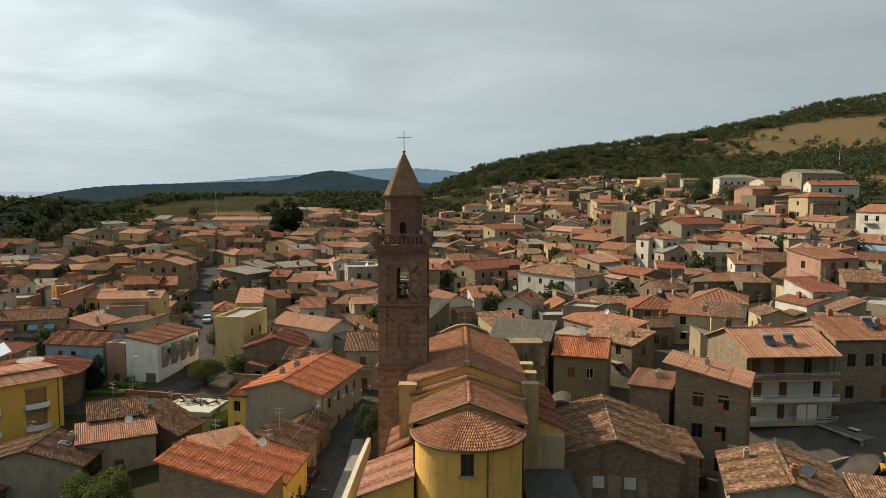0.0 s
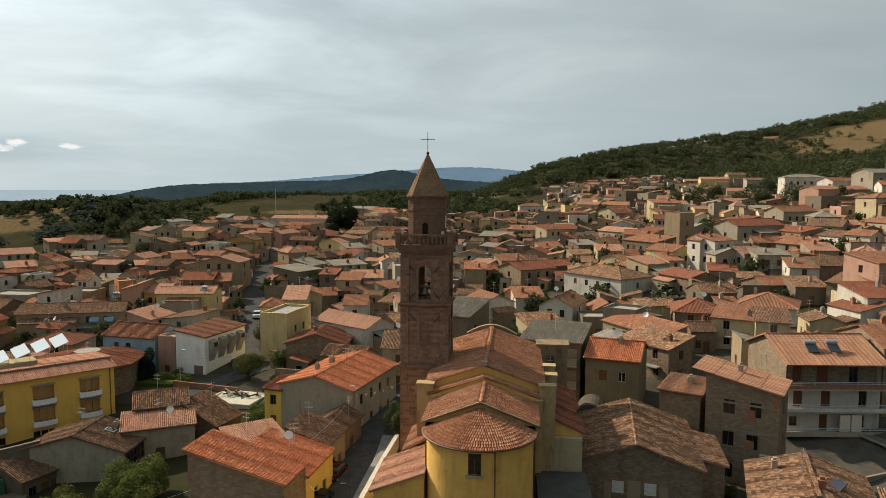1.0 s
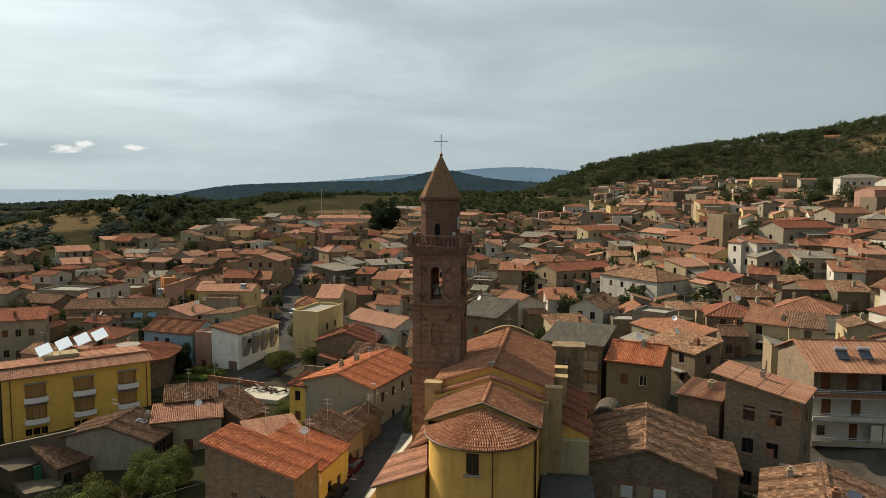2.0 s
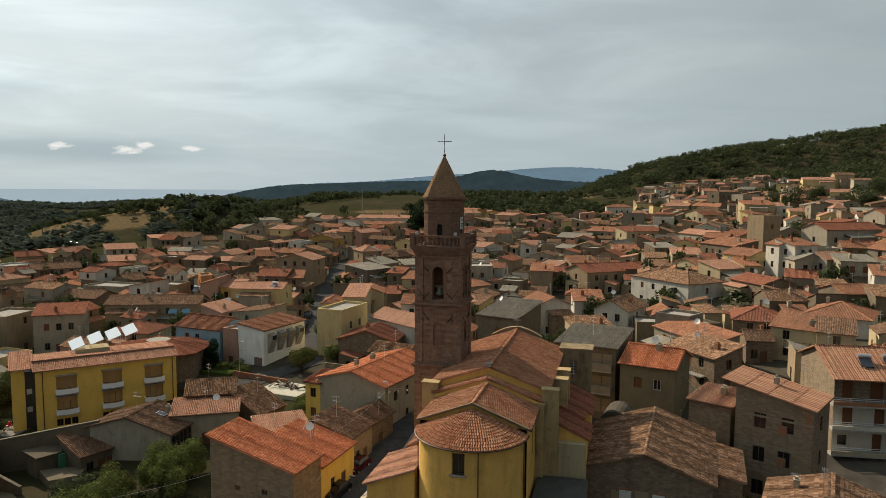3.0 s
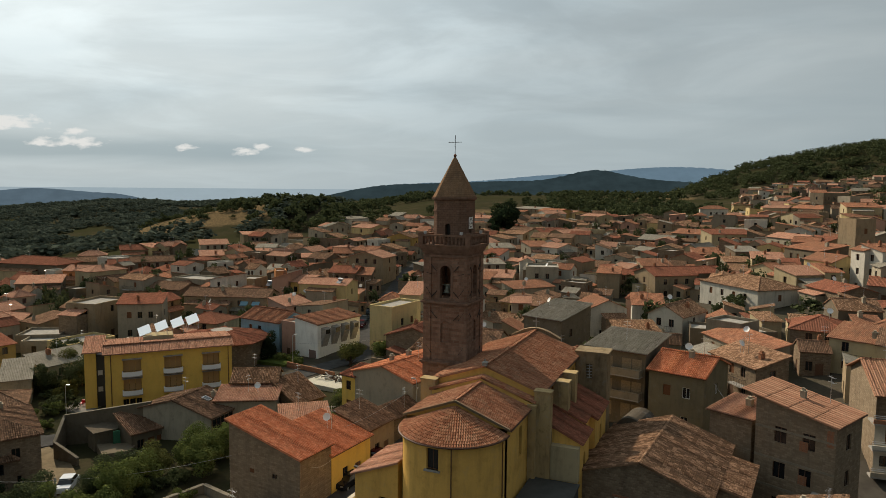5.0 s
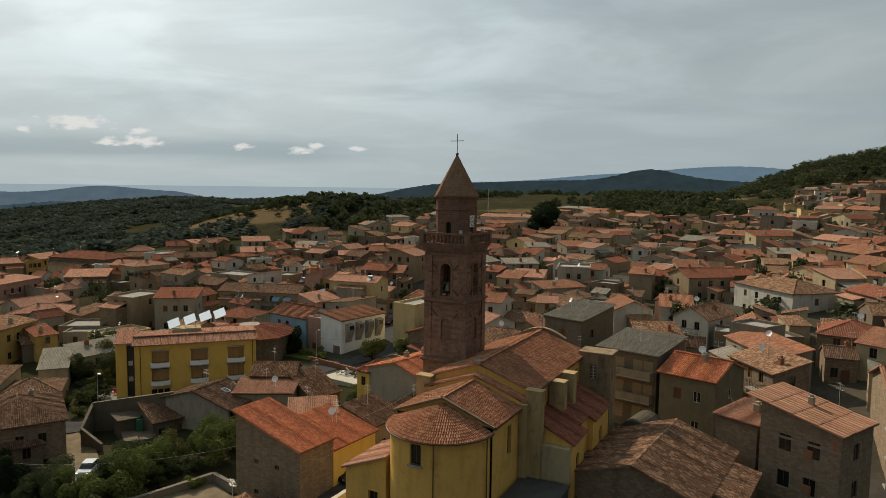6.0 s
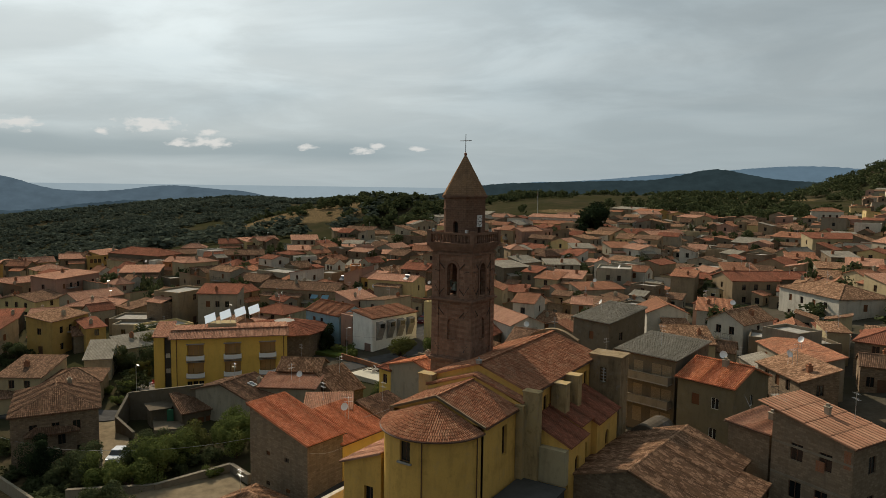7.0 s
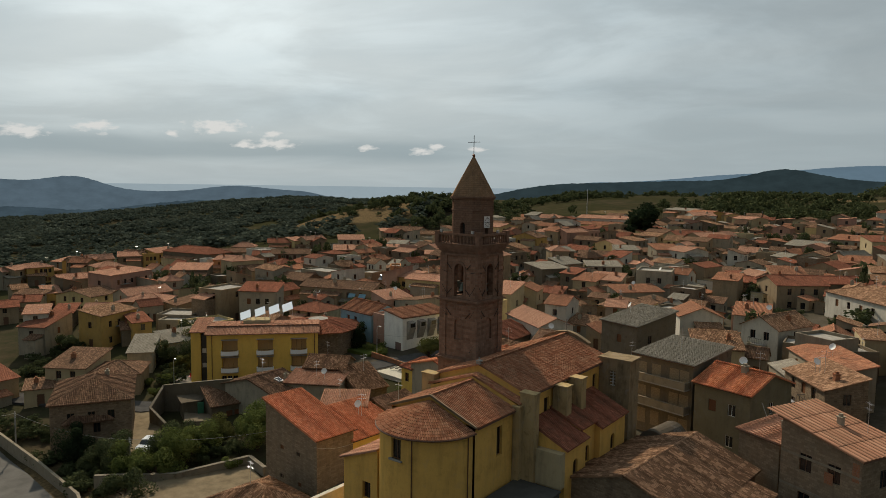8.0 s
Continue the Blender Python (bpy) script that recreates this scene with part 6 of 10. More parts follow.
def apartment_block():
    root = new("apartment_block")
    root.matrix_basis = pose(-57.6, 15.3, 0, 0, 0, 48.5)
    L_, D, ze, zb = 19.6, 11.0, 3.45, -6.8
    hx = L_ / 2
    g = Geo()
    cols = (4.0, 10.2, 16.2)
    holes = []
    for s in cols:
        holes += [(s - 1.35, s + 1.35, 0.0, 2.45), (s - 1.35, s + 1.35, -3.1, -0.7)]
        holes += [(s - 1.45 + 0.98 * i, s - 0.6 + 0.98 * i, -5.1, -4.05) for i in range(3)]
    wall_face(g, (-hx, 0), (hx, 0), zb, ze, holes, 0.9)
    wall_face(g, (hx, 0), (hx, D), zb, ze)
    wall_face(g, (hx, D), (-hx, D), zb, ze)
    wall_face(g, (-hx, D), (-hx, 0), zb, ze)
    g.done("wall", W["yellow"], root)
    for s in cols:
        for z0, z1 in ((0.0, 2.45), (-3.1, -0.7)):
            for k in range(3):
                a = Geo()
                a.box((-hx + s - 1.33 + 0.9 * k, 0.78, z0), (-hx + s - 0.47 + 0.9 * k, 0.84, z1 - 0.1))
                a.done("shutter", plain("beige_shutter", (0.46, 0.30, 0.14), 0.7, grain=0.1), root)
            balcony(root, Matrix.Translation((-hx + s, 0.0, z0 - 0.25)))
            a = Geo()
            a.box((-hx + s - 1.5, -0.55, z1 + 0.05), (-hx + s + 1.5, 0.02, z1 + 0.17))
            a.done("canopy_slab", M_CONC, root)
        for i in range(3):
            add_window(root, (-hx, 0), (hx, 0), s - 1.02 + 0.98 * i, -5.1, 0.85, 1.05, "dark", 0.35)
    g = Geo()
    s = [(-hx - 0.35, -0.55, ze + 0.05), (hx + 0.35, -0.55, ze + 0.05), (hx + 0.35, 2.6, ze + 0.75), (-hx - 0.35, 2.6, ze + 0.75)]
    slope(g, s)
    tile_slope(g, s, 0.26, 0.45)
    g.done("front_roof", T["pale"], root)
    g = Geo()
    s = [(hx + 0.3, D + 0.4, ze + 0.1), (-hx - 0.3, D + 0.4, ze + 0.1), (-hx - 0.3, 2.6, ze + 1.0), (hx + 0.3, 2.6, ze + 1.0)]
    slope(g, s)
    tile_slope(g, s, 0.26, 0.45)
    g.done("back_roof", T["pale"], root)
    g = Geo()
    g.prism(sq_ring(2.4, 1.6, -1.6, 7.0), ze, ze + 1.5)
    g.done("stair_head", W["cream"], root)
    for x in (-hx + 0.9, hx - 0.6):
        g = Geo()
        g.tube((x, -0.09, zb), (x, -0.09, ze), 0.06, 6)
        g.done("downpipe", M_FRAMEB, root)
    # recessed glazed stair and the blank yellow end slab
    g = Geo()
    g.prism([(-hx - 1.3, 2.2), (-hx, 2.2), (-hx, D), (-hx - 1.3, D)], zb, ze - 0.3)
    st = g.done("stair_tower", plain("dark_stair_glazing", (0.05, 0.05, 0.05), 0.3, grain=0.2), root)
    for z in (-0.2, -2.9):
        g = Geo()
        g.box((-hx - 1.1, 2.08, z), (-hx - 0.4, 2.18, z + 0.8))
        g.done("window", M_METAL, st)
    g = Geo()
    g.prism([(-hx - 3.0, 1.6), (-hx - 1.3, 1.6), (-hx - 1.3, D - 1), (-hx - 3.0, D - 1)], zb, ze + 0.2)
    g.done("end_wall", W["yellow"], root)
    g = Geo()
    s = [(-hx - 3.3, 1.2, ze + 0.2), (-hx - 0.1, 1.2, ze + 0.2), (-hx - 0.1, D - 0.6, ze + 1.1), (-hx - 3.3, D - 0.6, ze + 1.1)]
    slope(g, s)
    tile_slope(g, s, 0.26, 0.45)
    g.done("end_roof", T["pale"], root)
    tagged(root, "three-storey bright yellow apartment block with white rounded balconies", "apartment block")
    HOUSES.append((-61.5, 18.6, 12, 25, 12, 48.5))
    # four tilted solar panels over the roof
    panel = new("solar_collector")
    g = Geo()
    tilt = Matrix.Translation((0, 0, 1.0)) @ Matrix.Rotation(radians(-20), 4, 'Y') @ Matrix.Rotation(radians(24), 4, 'X')
    g.box((-1.0, -1.3, -0.05), (1.0, 1.3, 0.05), m=tilt)
    # near-white base colour paints the sky's reflection on top of the gloss
    g.done("panel", plain("white_glare_solar_glass", (0.85, 0.86, 0.86), 0.12, 0.55, grain=0.03), panel)
    for sx, sy in ((-1, -1), (1, -1), (-1, 1), (1, 1)):
        g = Geo()
        top = tilt @ Vector((sx * 0.9, sy * 1.15, 0))
        g.tube((sx * 0.9, sy * 1.15, -0.6), top, 0.03, 5)
        g.done("leg", M_METAL, panel)
    tagged(panel, "tilted shining solar panel on a roof frame", "solar panel", "solar panels on the apartment roof")
    spots = [(-65.4, 17.2, 4.7), (-63.6, 19.2, 5.3), (-61.9, 21.2, 5.7), (-60.3, 23.1, 6.1)]
    panel.matrix_basis = pose(*spots[0], 0, 0, 48.5)
    for q in spots[1:]:
        copy_thing(panel, pose(*q, 0, 0, 48.5))


apartment_block()


def polygon_hall():
    """Low many-sided building with a broad tiled roof behind the apartment block."""
    root = new("market_hall")
    root.matrix_basis = pose(-62.3, 32.6, 0, 0, 0, 12)
    n, r = 8, 8.4
    ring = [(r * math.cos(2 * math.pi * (i + 0.5) / n), r * math.sin(2 * math.pi * (i + 0.5) / n)) for i in range(n)]
    g = Geo()
    g.prism(ring, -7, 1.9, cap=False)
    g.done("wall", W["stone"], root)
    for i in range(n):
        a, b = ring[i], ring[(i + 1) % n]
        k, q = 1.1, 0.25
        s = [Vector((a[0] * k, a[1] * k, 1.7)), Vector((b[0] * k, b[1] * k, 1.7)), Vector((b[0] * q, b[1] * q, 3.1)), Vector((a[0] * q, a[1] * q, 3.1))]
        g = Geo()
        slope(g, s)
        tile_slope(g, s, 0.26, 0.45)
        ridge_caps(g, s[0], s[3])
        g.done("roof_slope", T["red"], root)
    g = Geo()
    g.prism([(p[0] * 0.25, p[1] * 0.25) for p in ring], 2.9, 3.3)
    g.done("roof_cap", M_CONC, root)
    tagged(root, "low polygonal stone hall with broad red tile roof", "hall")
    HOUSES.append((-62.5, 33.5, 9, 18, 18, 0))


polygon_hall()


def white_house_bays():
    """Hooded window bays along the side of the white house."""
    house_ob = bpy.data.objects["white_house"]
    bx = 3.0
    for k in range(4):
        y = -4.2 + k * 2.7
        g = Geo()
        g.poly([(bx, y - 0.8, 3.9), (bx + 1.0, y - 0.8, 3.7), (bx + 1.0, y + 0.8, 3.7), (bx, y + 0.8, 3.9)])
        g.poly([(bx + 1.0, y - 0.8, 3.7), (bx + 0.95, y - 0.8, 2.6), (bx + 0.95, y + 0.8, 2.6), (bx + 1.0, y + 0.8, 3.7)])
        g.poly([(bx, y - 0.8, 0.2), (bx + 0.95, y - 0.8, 2.6), (bx + 1.0, y - 0.8, 3.7), (bx, y - 0.8, 3.9)])
        g.poly([(bx, y + 0.8, 0.2), (bx, y + 0.8, 3.9), (bx + 1.0, y + 0.8, 3.7), (bx + 0.95, y + 0.8, 2.6)])
        g.poly([(bx, y - 0.8, 0.2), (bx, y + 0.8, 0.2), (bx + 0.95, y + 0.8, 2.6), (bx + 0.95, y - 0.8, 2.6)])
        bay = g.done("window_bay", M_CONC, house_ob)
        g = Geo()
        g.box((bx + 0.985, y - 0.55, 2.75), (bx + 1.01, y + 0.55, 3.55))
        g.done("pane", M_GLASS, bay)
    g = Geo()
    g.box((0.7, -6.03, -3.0), (2.5, -5.9, -0.4))
    g.done("doorway", plain("dusty_pink_doorway", (0.20, 0.14, 0.12), 0.9), house_ob)


white_house_bays()


# ---- the white apartment house with long balconies ----
def long_balcony_house():
    root = new("balcony_house")
    root.matrix_basis = pose(42.3, 16.4, 0, 0, 0, 6.5)
    L_, D, zb, ze = 11.6, 11.0, -2.8, 9.45
    g = Geo()
    wall_face(g, (0, 0), (L_, 0), zb, 6.3, [(1.0, 2.1, 3.6, 5.8), (4.4, 5.5, 3.6, 5.8), (9.0, 10.0, 3.6, 5.8),
                                             (0.6, 1.6, 1.2, 2.4), (4.3, 5.3, 0.6, 2.7), (8.6, 9.8, 1.0, 2.6)], 0.25)
    wall_face(g, (L_, 0), (L_, D), zb, ze)
    wall_face(g, (L_, D), (0, D), zb, ze)
    g.done("wall", W["white"], root)
    for s, z, w, h, k in ((1.55, 3.6, 1.1, 2.2, "closed"), (4.95, 3.6, 1.1, 2.2, "closed"), (9.5, 3.6, 1.0, 2.2, "dark"),
                          (1.1, 1.2, 1.0, 1.2, "dark"), (4.8, 0.6, 1.0, 2.1, "closed"), (9.2, 1.0, 1.2, 1.6, "dark")):
        add_window(root, (0, 0), (L_, 0), s, z, w, h, k, 0.25)
    # open top storey of bare block, set back
    g = Geo()
    wall_face(g, (0, 0.9), (L_, 0.9), 6.3, ze - 0.1, [(1.2, 2.3, 6.5, 8.7), (4.2, 5.6, 6.5, 8.7), (8.2, 9.3, 6.5, 8.7)], 0.2)
    wall_face(g, (0, D), (0, 0), zb, ze)
    g.poly([(0, D, ze), (0, 0, ze), (0, D / 2, ze + 2.1)])
    g.poly([(L_, 0, ze), (L_, D, ze), (L_, D / 2, ze + 2.1)])
    g.done("block_wall", W["block"], root)
    for s, k in ((1.75, "closed"), (4.9, "closed"), (8.75, "dark")):
        add_window(root, (0, 0.9), (L_, 0.9), s, 6.5, 1.1 if s != 4.9 else 1.4, 2.2, k, 0.2)
    for z, col in ((6.05, W["brick"]), (3.25, W["white"]), (0.3, W["lightgrey"])):
        g = Geo()
        g.box((-0.5, -1.35, z), (L_ + 0.1, 0.9 if z > 6 else 0.0, z + 0.18))
        b = g.done("balcony", M_CONC, root)
        g = Geo()
        g.box((-0.5, -1.35, z + 0.18), (L_ + 0.1, -1.23, z + 0.62))
        g.done("parapet", col, b)
        for zz in (z + 0.85, z + 1.05):
            g = Geo()
            g.tube((-0.5, -1.29, zz), (L_ + 0.1, -1.29, zz), 0.03, 5)
            g.done("rail", M_METAL, b)
        for i in range(8):
            g = Geo()
            x = -0.45 + i * (L_ + 0.4) / 7
            g.tube((x, -1.29, z + 0.6), (x, -1.29, z + 1.05), 0.03, 5)
            g.done("rail_post", M_METAL, b)
    # hanging blinds
    for x in (6.2, 7.6):
        g = Geo()
        g.box((x, -1.2, 3.0), (x + 1.25, -1.15, 0.7))
        g.done("blind", plain("cream_blind", (0.55, 0.50, 0.40), 0.9), root)
    # solid near-black box: the shade inside the garage level put into its colour
    g = Geo()
    g.box((0.3, -0.3, -2.8), (L_ - 0.3, 0.6, 0.2))
    g.done("garage_front", plain("garage_opening_shade", (0.03, 0.028, 0.026), 0.95), root)
    o, rise = 0.5, 2.1
    k = rise / (D / 2)
    for sg in (0, 1):
        g = Geo()
        s = [(-o, -o - 0.6, ze - k * (o + 0.6)), (L_ + o, -o - 0.6, ze - k * (o + 0.6)), (L_ + o, D / 2, ze + rise), (-o, D / 2, ze + rise)]
        if sg:
            s = [(L_ + o, D + o, ze - k * o), (-o, D + o, ze - k * o), (-o, D / 2, ze + rise), (L_ + o, D / 2, ze + rise)]
        slope(g, s)
        tile_slope(g, s, 0.26, 0.45)
        g.done("roof", T["ribbed"], root)
    g = Geo()
    ridge_caps(g, (-o, D / 2, ze + rise), (L_ + o, D / 2, ze + rise))
    g.done("ridge", T["ribbed"], root)
    tagged(root, "white and block-built apartment house with long railed balconies", "apartment house")
    HOUSES.append((48, 22, 6, 12, 12, 6.5))


long_balcony_house()
house(60.2, 25.6, 6.5, 12.0, 11.0, 10.6, "gable", 1.9, "block", "orange", front=4, rows=3, near=True, chimneys=1, base=-2.6, label="tall bare block house with bright orange tile roof", win=(1.2, 1.7))
house(74.0, 30.0, 10, 10.0, 9.0, 9.6, "flat", 0.5, "cream", "grey", front=3, rows=3, base=0, label="cream house with open concrete balconies")




def named(words):
    return next(o for o in bpy.data.objects if o.parent is None and words in str(o.get("label", "")))


# balconies of the tan house, cooling unit of the block house
for z in (6.75, 3.75):
    g = Geo()
    g.box((-4.0, -5.75, z - 0.16), (3.8, -4.48, z))
    slab = g.done("balcony", M_CONC, named("tan three-storey house"))
    g = Geo()
    g.box((-4.0, -5.75, z), (3.8, -5.63, z + 0.85))
    g.box((-4.0, -5.63, z), (-3.88, -4.5, z + 0.85))
    g.box((3.68, -5.63, z), (3.8, -4.5, z + 0.85))
    g.box((-4.06, -5.8, z + 0.85), (3.86, -5.58, z + 0.93))
    g.done("parapet", W["grey"], slab)
for z in (0.9, 3.9, 6.9):
    for x in (-2.9, -0.9, 1.6, 3.0):
        g = Geo()
        for k in range(9):
            g.box((x - 0.62, -4.54, z + 0.02 + 0.21 * k), (x + 0.62, -4.505, z + 0.21 + 0.21 * k))
        g.done("shutter", plain("beige_shutter_paint", (0.30, 0.235, 0.15), 0.8, grain=0.3), named("tan three-storey house"), label="closed beige slatted shutter")
block = named("unplastered grey-brown block house")
g = Geo()
g.box((2.0, -3.75, 1.2), (3.0, -3.2, 1.9))
g.done("air_conditioner", M_CONC, block)
for x0, x1, z0, z1 in ((0.55, 1.35, 5.5, 6.5), (0.55, 1.35, 2.2, 3.1), (3.0, 3.6, 6.6, 8.2)):
    g = Geo()
    g.box((x0, -3.225, z0), (x1, -3.15, z1))
    g.done("brick_infill", W["brick"], block)
for z in (1.0, 3.9, 6.9):
    g = Geo()
    g.box((-3.8, -3.23, z), (3.8, -3.15, z + 0.22))
    g.done("floor_band", W["grey"], block)
tan = named("long tan house with low brown tile roof")
for x in (0.5, 4.6, 7.4):
    g = Geo()
    g.poly([(x - 0.9, -4.85, 3.2), (x + 0.9, -4.85, 3.2), (x + 0.9, -4.02, 3.9), (x - 0.9, -4.02, 3.9)])
    g.poly([(x - 0.9, -4.85, 3.17), (x - 0.9, -4.02, 3.87), (x + 0.9, -4.02, 3.87), (x + 0.9, -4.85, 3.17)])
    g.poly([(x - 0.9, -4.85, 2.95), (x + 0.9, -4.85, 2.95), (x + 0.9, -4.85, 3.2), (x - 0.9, -4.85, 3.2)])
    g.done("awning", plain("faded_blue_canvas", (0.20, 0.36, 0.46), 0.9, grain=0.15), tan, label="faded blue canvas awning")
# skylight and glazed veranda of the pale rendered house
pale = named("pale rendered house with brown tile roof and skylight")
m = Matrix.Translation((2.6, 0.3, 0.36)) @ Matrix.Rotation(math.atan2(1.8, 6.25), 4, 'Y')
g = Geo()
g.box((-0.6, -0.45, 0), (0.6, 0.45, 0.16), m=m)
sky_frame = g.done("skylight", M_METAL, pale, label="pale metal skylight frame")
g = Geo()
g.box((-0.5, -0.36, 0.16), (0.5, 0.36, 0.18), m=m)
g.done("skylight_pane", M_GLASS, sky_frame)
g = Geo()
g.box((6.26, -3.3, -3.0), (6.32, 2.9, -1.25))
glazing = g.done("veranda", M_GLASS, pale, label="dark glazed veranda front")
g = Geo()
for k in range(8):
    y = -3.3 + 6.2 * k / 7
    g.box((6.3, y - 0.05, -3.0), (6.38, y + 0.05, -1.25))
g.box((6.3, -3.35, -2.2), (6.38, 2.95, -2.12))
g.box((6.3, -3.35, -3.1), (6.42, 2.95, -3.0))
g.done("veranda_frame", M_FRAMEB, glazing)
stone = named("stone house with wide mottled old tile roof")
for x in (-1.6, 1.4):
    g = Geo()
    for i in range(6):
        g.box((x - 0.55, -7.29, 1.3 + i * 0.2), (x + 0.55, -7.25, 1.47 + i * 0.2))
    g.done("pale_shutter", M_FRAMEW, stone)
    g = Geo()
    g.box((x - 0.75, -7.3, 2.5), (x + 0.75, -7.2, 2.72))
    g.done("brick_lintel", W["brick"], stone)
for x0, x1, z0, z1 in ((-2.9, -2.2, 0.2, 2.3), (-0.7, 0.5, 0.4, 2.6), (2.2, 3.0, 0.6, 2.2)):
    g = Geo()
    g.box((x0, -7.275, z0), (x1, -7.2, z1))
    g.done("rendered_patch", W["tan"], stone)
# ---- houses of the town that stand out one by one ----
house(-73.5, 95.0, 11, 7.7, 9.0, 7.3, "gable", 1.4, "stone", "red", rows=2, front=2, chimneys=1)
house(-68.6, 95.8, 22, 4.7, 7.0, 6.8, "shed-y", 1.2, "stone", "orange", rows=2, front=1, chimneys=1)
house(-74.0, 109.8, 3, 11.0, 9.0, 10.2, "gabley", 1.6, "tan", "pale", rows=3, front=3, chimneys=0)
house(-97.6, 131.1, 29, 6.8, 8.0, 8.5, "gable", 1.5, "lightgrey", "orange", rows=2, front=2, chimneys=1)
house(-88.6, 133.2, -9, 8.8, 8.0, 9.6, "gable", 1.2, "tan", "orange", rows=2, front=2, chimneys=1)
house(-102.0, 125.3, 37, 14.6, 5.0, 7.3, "shed-y", 0.9, "tan", "pale", rows=1, front=4, chimneys=0)
house(-92.1, 110.3, 28, 10.2, 5.0, 5.5, "shed-y", 1.2, "grey", "orange", rows=1, front=3, chimneys=0)
house(-103.2, 103.7, 25, 7.4, 7.0, 5.4, "shed-y", 0.9, "cream", "grey", rows=1, front=2, chimneys=1)
house(-121.7, 127.4, 49, 6.5, 6.0, 8.4, "flat", 0.5, "pink", "grey", rows=2, front=2, chimneys=1)
house(-136.5, 138.7, 30, 7.2, 7.0, 8.1, "shed-y", 0.8, "lightgrey", "grey", rows=1, front=2, chimneys=0)
house(-132.7, 132.0, 51, 4.8, 5.0, 7.2, "shed-y", 0.7, "grey", "pale", rows=1, front=1, chimneys=1)
house(-155.2, 166.5, 12, 13.5, 10.0, 11.0, "gable", 1.6, "lightgrey", "brown", rows=2, front=4, chimneys=1)
house(-145.0, 165.7, 43, 7.2, 6.0, 10.1, "gable", 1.2, "tan", "old", rows=1, front=2, chimneys=0)
house(-140.0, 186.3, -18, 6.9, 8.0, 13.7, "gable", 1.2, "white", "pale", rows=2, front=2, chimneys=1)
house(-136.6, 184.8, 70, 11.3, 3.2, 13.7, "gabley", 1.5, "lightgrey", "grey", rows=2, front=3, chimneys=1)
house(-113.8, 175.9, 73, 9.8, 11.0, 14.4, "gabley", 1.2, "paleyellow", "pale", rows=3, front=3, chimneys=0)
house(-106.9, 174.2, 64, 5.2, 6.0, 13.3, "gabley", 1.0, "pink", "orange", rows=2, front=1, chimneys=0)
house(-90.4, 161.1, 4, 10.2, 8.0, 12.2, "gabley", 1.6, "ochre", "brown", rows=2, front=3, chimneys=1)
house(-91.5, 184.8, 23, 7.6, 9.0, 13.7, "gable", 1.2, "tan", "pale", rows=2, front=2, chimneys=1)
house(-135.4, 235.1, 5, 9.3, 7.0, 15.9, "gable", 1.0, "cream", "orange", rows=1, front=2, chimneys=0)
house(-126.0, 242.0, 5, 10.9, 8.0, 15.7, "hip", 1.4, "cream", "pale", rows=1, front=3, chimneys=1)
house(-146.6, 216.9, 76, 13.3, 6.0, 15.6, "shed-y", 0.8, "white", "grey", rows=1, front=4, chimneys=1)
house(-75.7, 58.5, 20, 10.5, 3.2, 1.9, "shed-y", 1.2, "grey", "grey", rows=1, front=3, chimneys=0)
house(-71.0, 69.6, 21, 5.1, 6.0, 3.2, "hip", 1.2, "lightgrey", "red", rows=1, front=1, chimneys=0)
house(-89.5, 85.8, 42, 3.0, 6.0, 7.3, "flat", 0.5, "orange", "grey", rows=2, front=1, chimneys=1)
house(-98.8, 85.1, 9, 5.9, 7.0, 4.7, "flat", 0.5, "tan", "grey", rows=1, front=1, chimneys=1)
house(-106.4, 97.1, -9, 8.6, 5.0, 4.5, "shed-y", 0.8, "stone", "old", rows=1, front=2, chimneys=0)
house(-98.4, 245.0, 5, 26.0, 14.0, 16.4, "gable", 1.2, "white", "pale", rows=2, front=5, chimneys=1)
house(-98.4, 234.0, 13, 22.5, 9.0, 13.9, "gable", 1.2, "paleyellow", "orange", rows=1, front=5, chimneys=1)
house(-70.5, 300.4, -36, 19.0, 9.0, 18.7, "gable", 1.2, "ochre", "orange", rows=2, front=5, chimneys=0)
house(-68.2, 285.3, 40, 11.2, 12.0, 17.9, "gable", 1.4, "white", "pale", rows=2, front=3, chimneys=1)
house(-60.3, 302.5, 58, 10.9, 8.0, 17.9, "gabley", 1.0, "paleyellow", "pale", rows=2, front=3, chimneys=1)
house(-42.7, 276.6, -36, 13.3, 9.0, 17.4, "gable", 1.0, "cream", "pale", rows=2, front=4, chimneys=0)
house(-44.9, 296.5, 54, 8.7, 8.0, 17.5, "gable", 1.2, "orange", "orange", rows=2, front=2, chimneys=0)
house(-90.7, 323.7, -34, 24.3, 8.0, 19.0, "shed-y", 1.0, "tan", "grey", rows=2, front=5, chimneys=1)
house(-88.5, 180.7, 65, 8.4, 9.0, 13.6, "gabley", 1.4, "tan", "orange", rows=2, front=2, chimneys=1)
house(-83.6, 180.5, 67, 10.2, 8.0, 13.5, "gable", 1.2, "pink", "pale", rows=2, front=3, chimneys=0)
house(-46.0, 200.7, 58, 13.3, 8.0, 13.5, "gable", 1.4, "cream", "red", rows=2, front=4, chimneys=1)
house(-37.7, 200.5, 57, 13.1, 9.0, 13.5, "gable", 1.2, "tan", "pale", rows=2, front=4, chimneys=1)
house(-38.0, 158.9, 42, 8.3, 8.0, 11.3, "shed-y", 1.2, "lightgrey", "orange", rows=2, front=2, chimneys=0)
house(-47.8, 179.8, 25, 5.2, 6.0, 9.6, "shed-y", 1.3, "grey", "red", rows=1, front=1, chimneys=1)
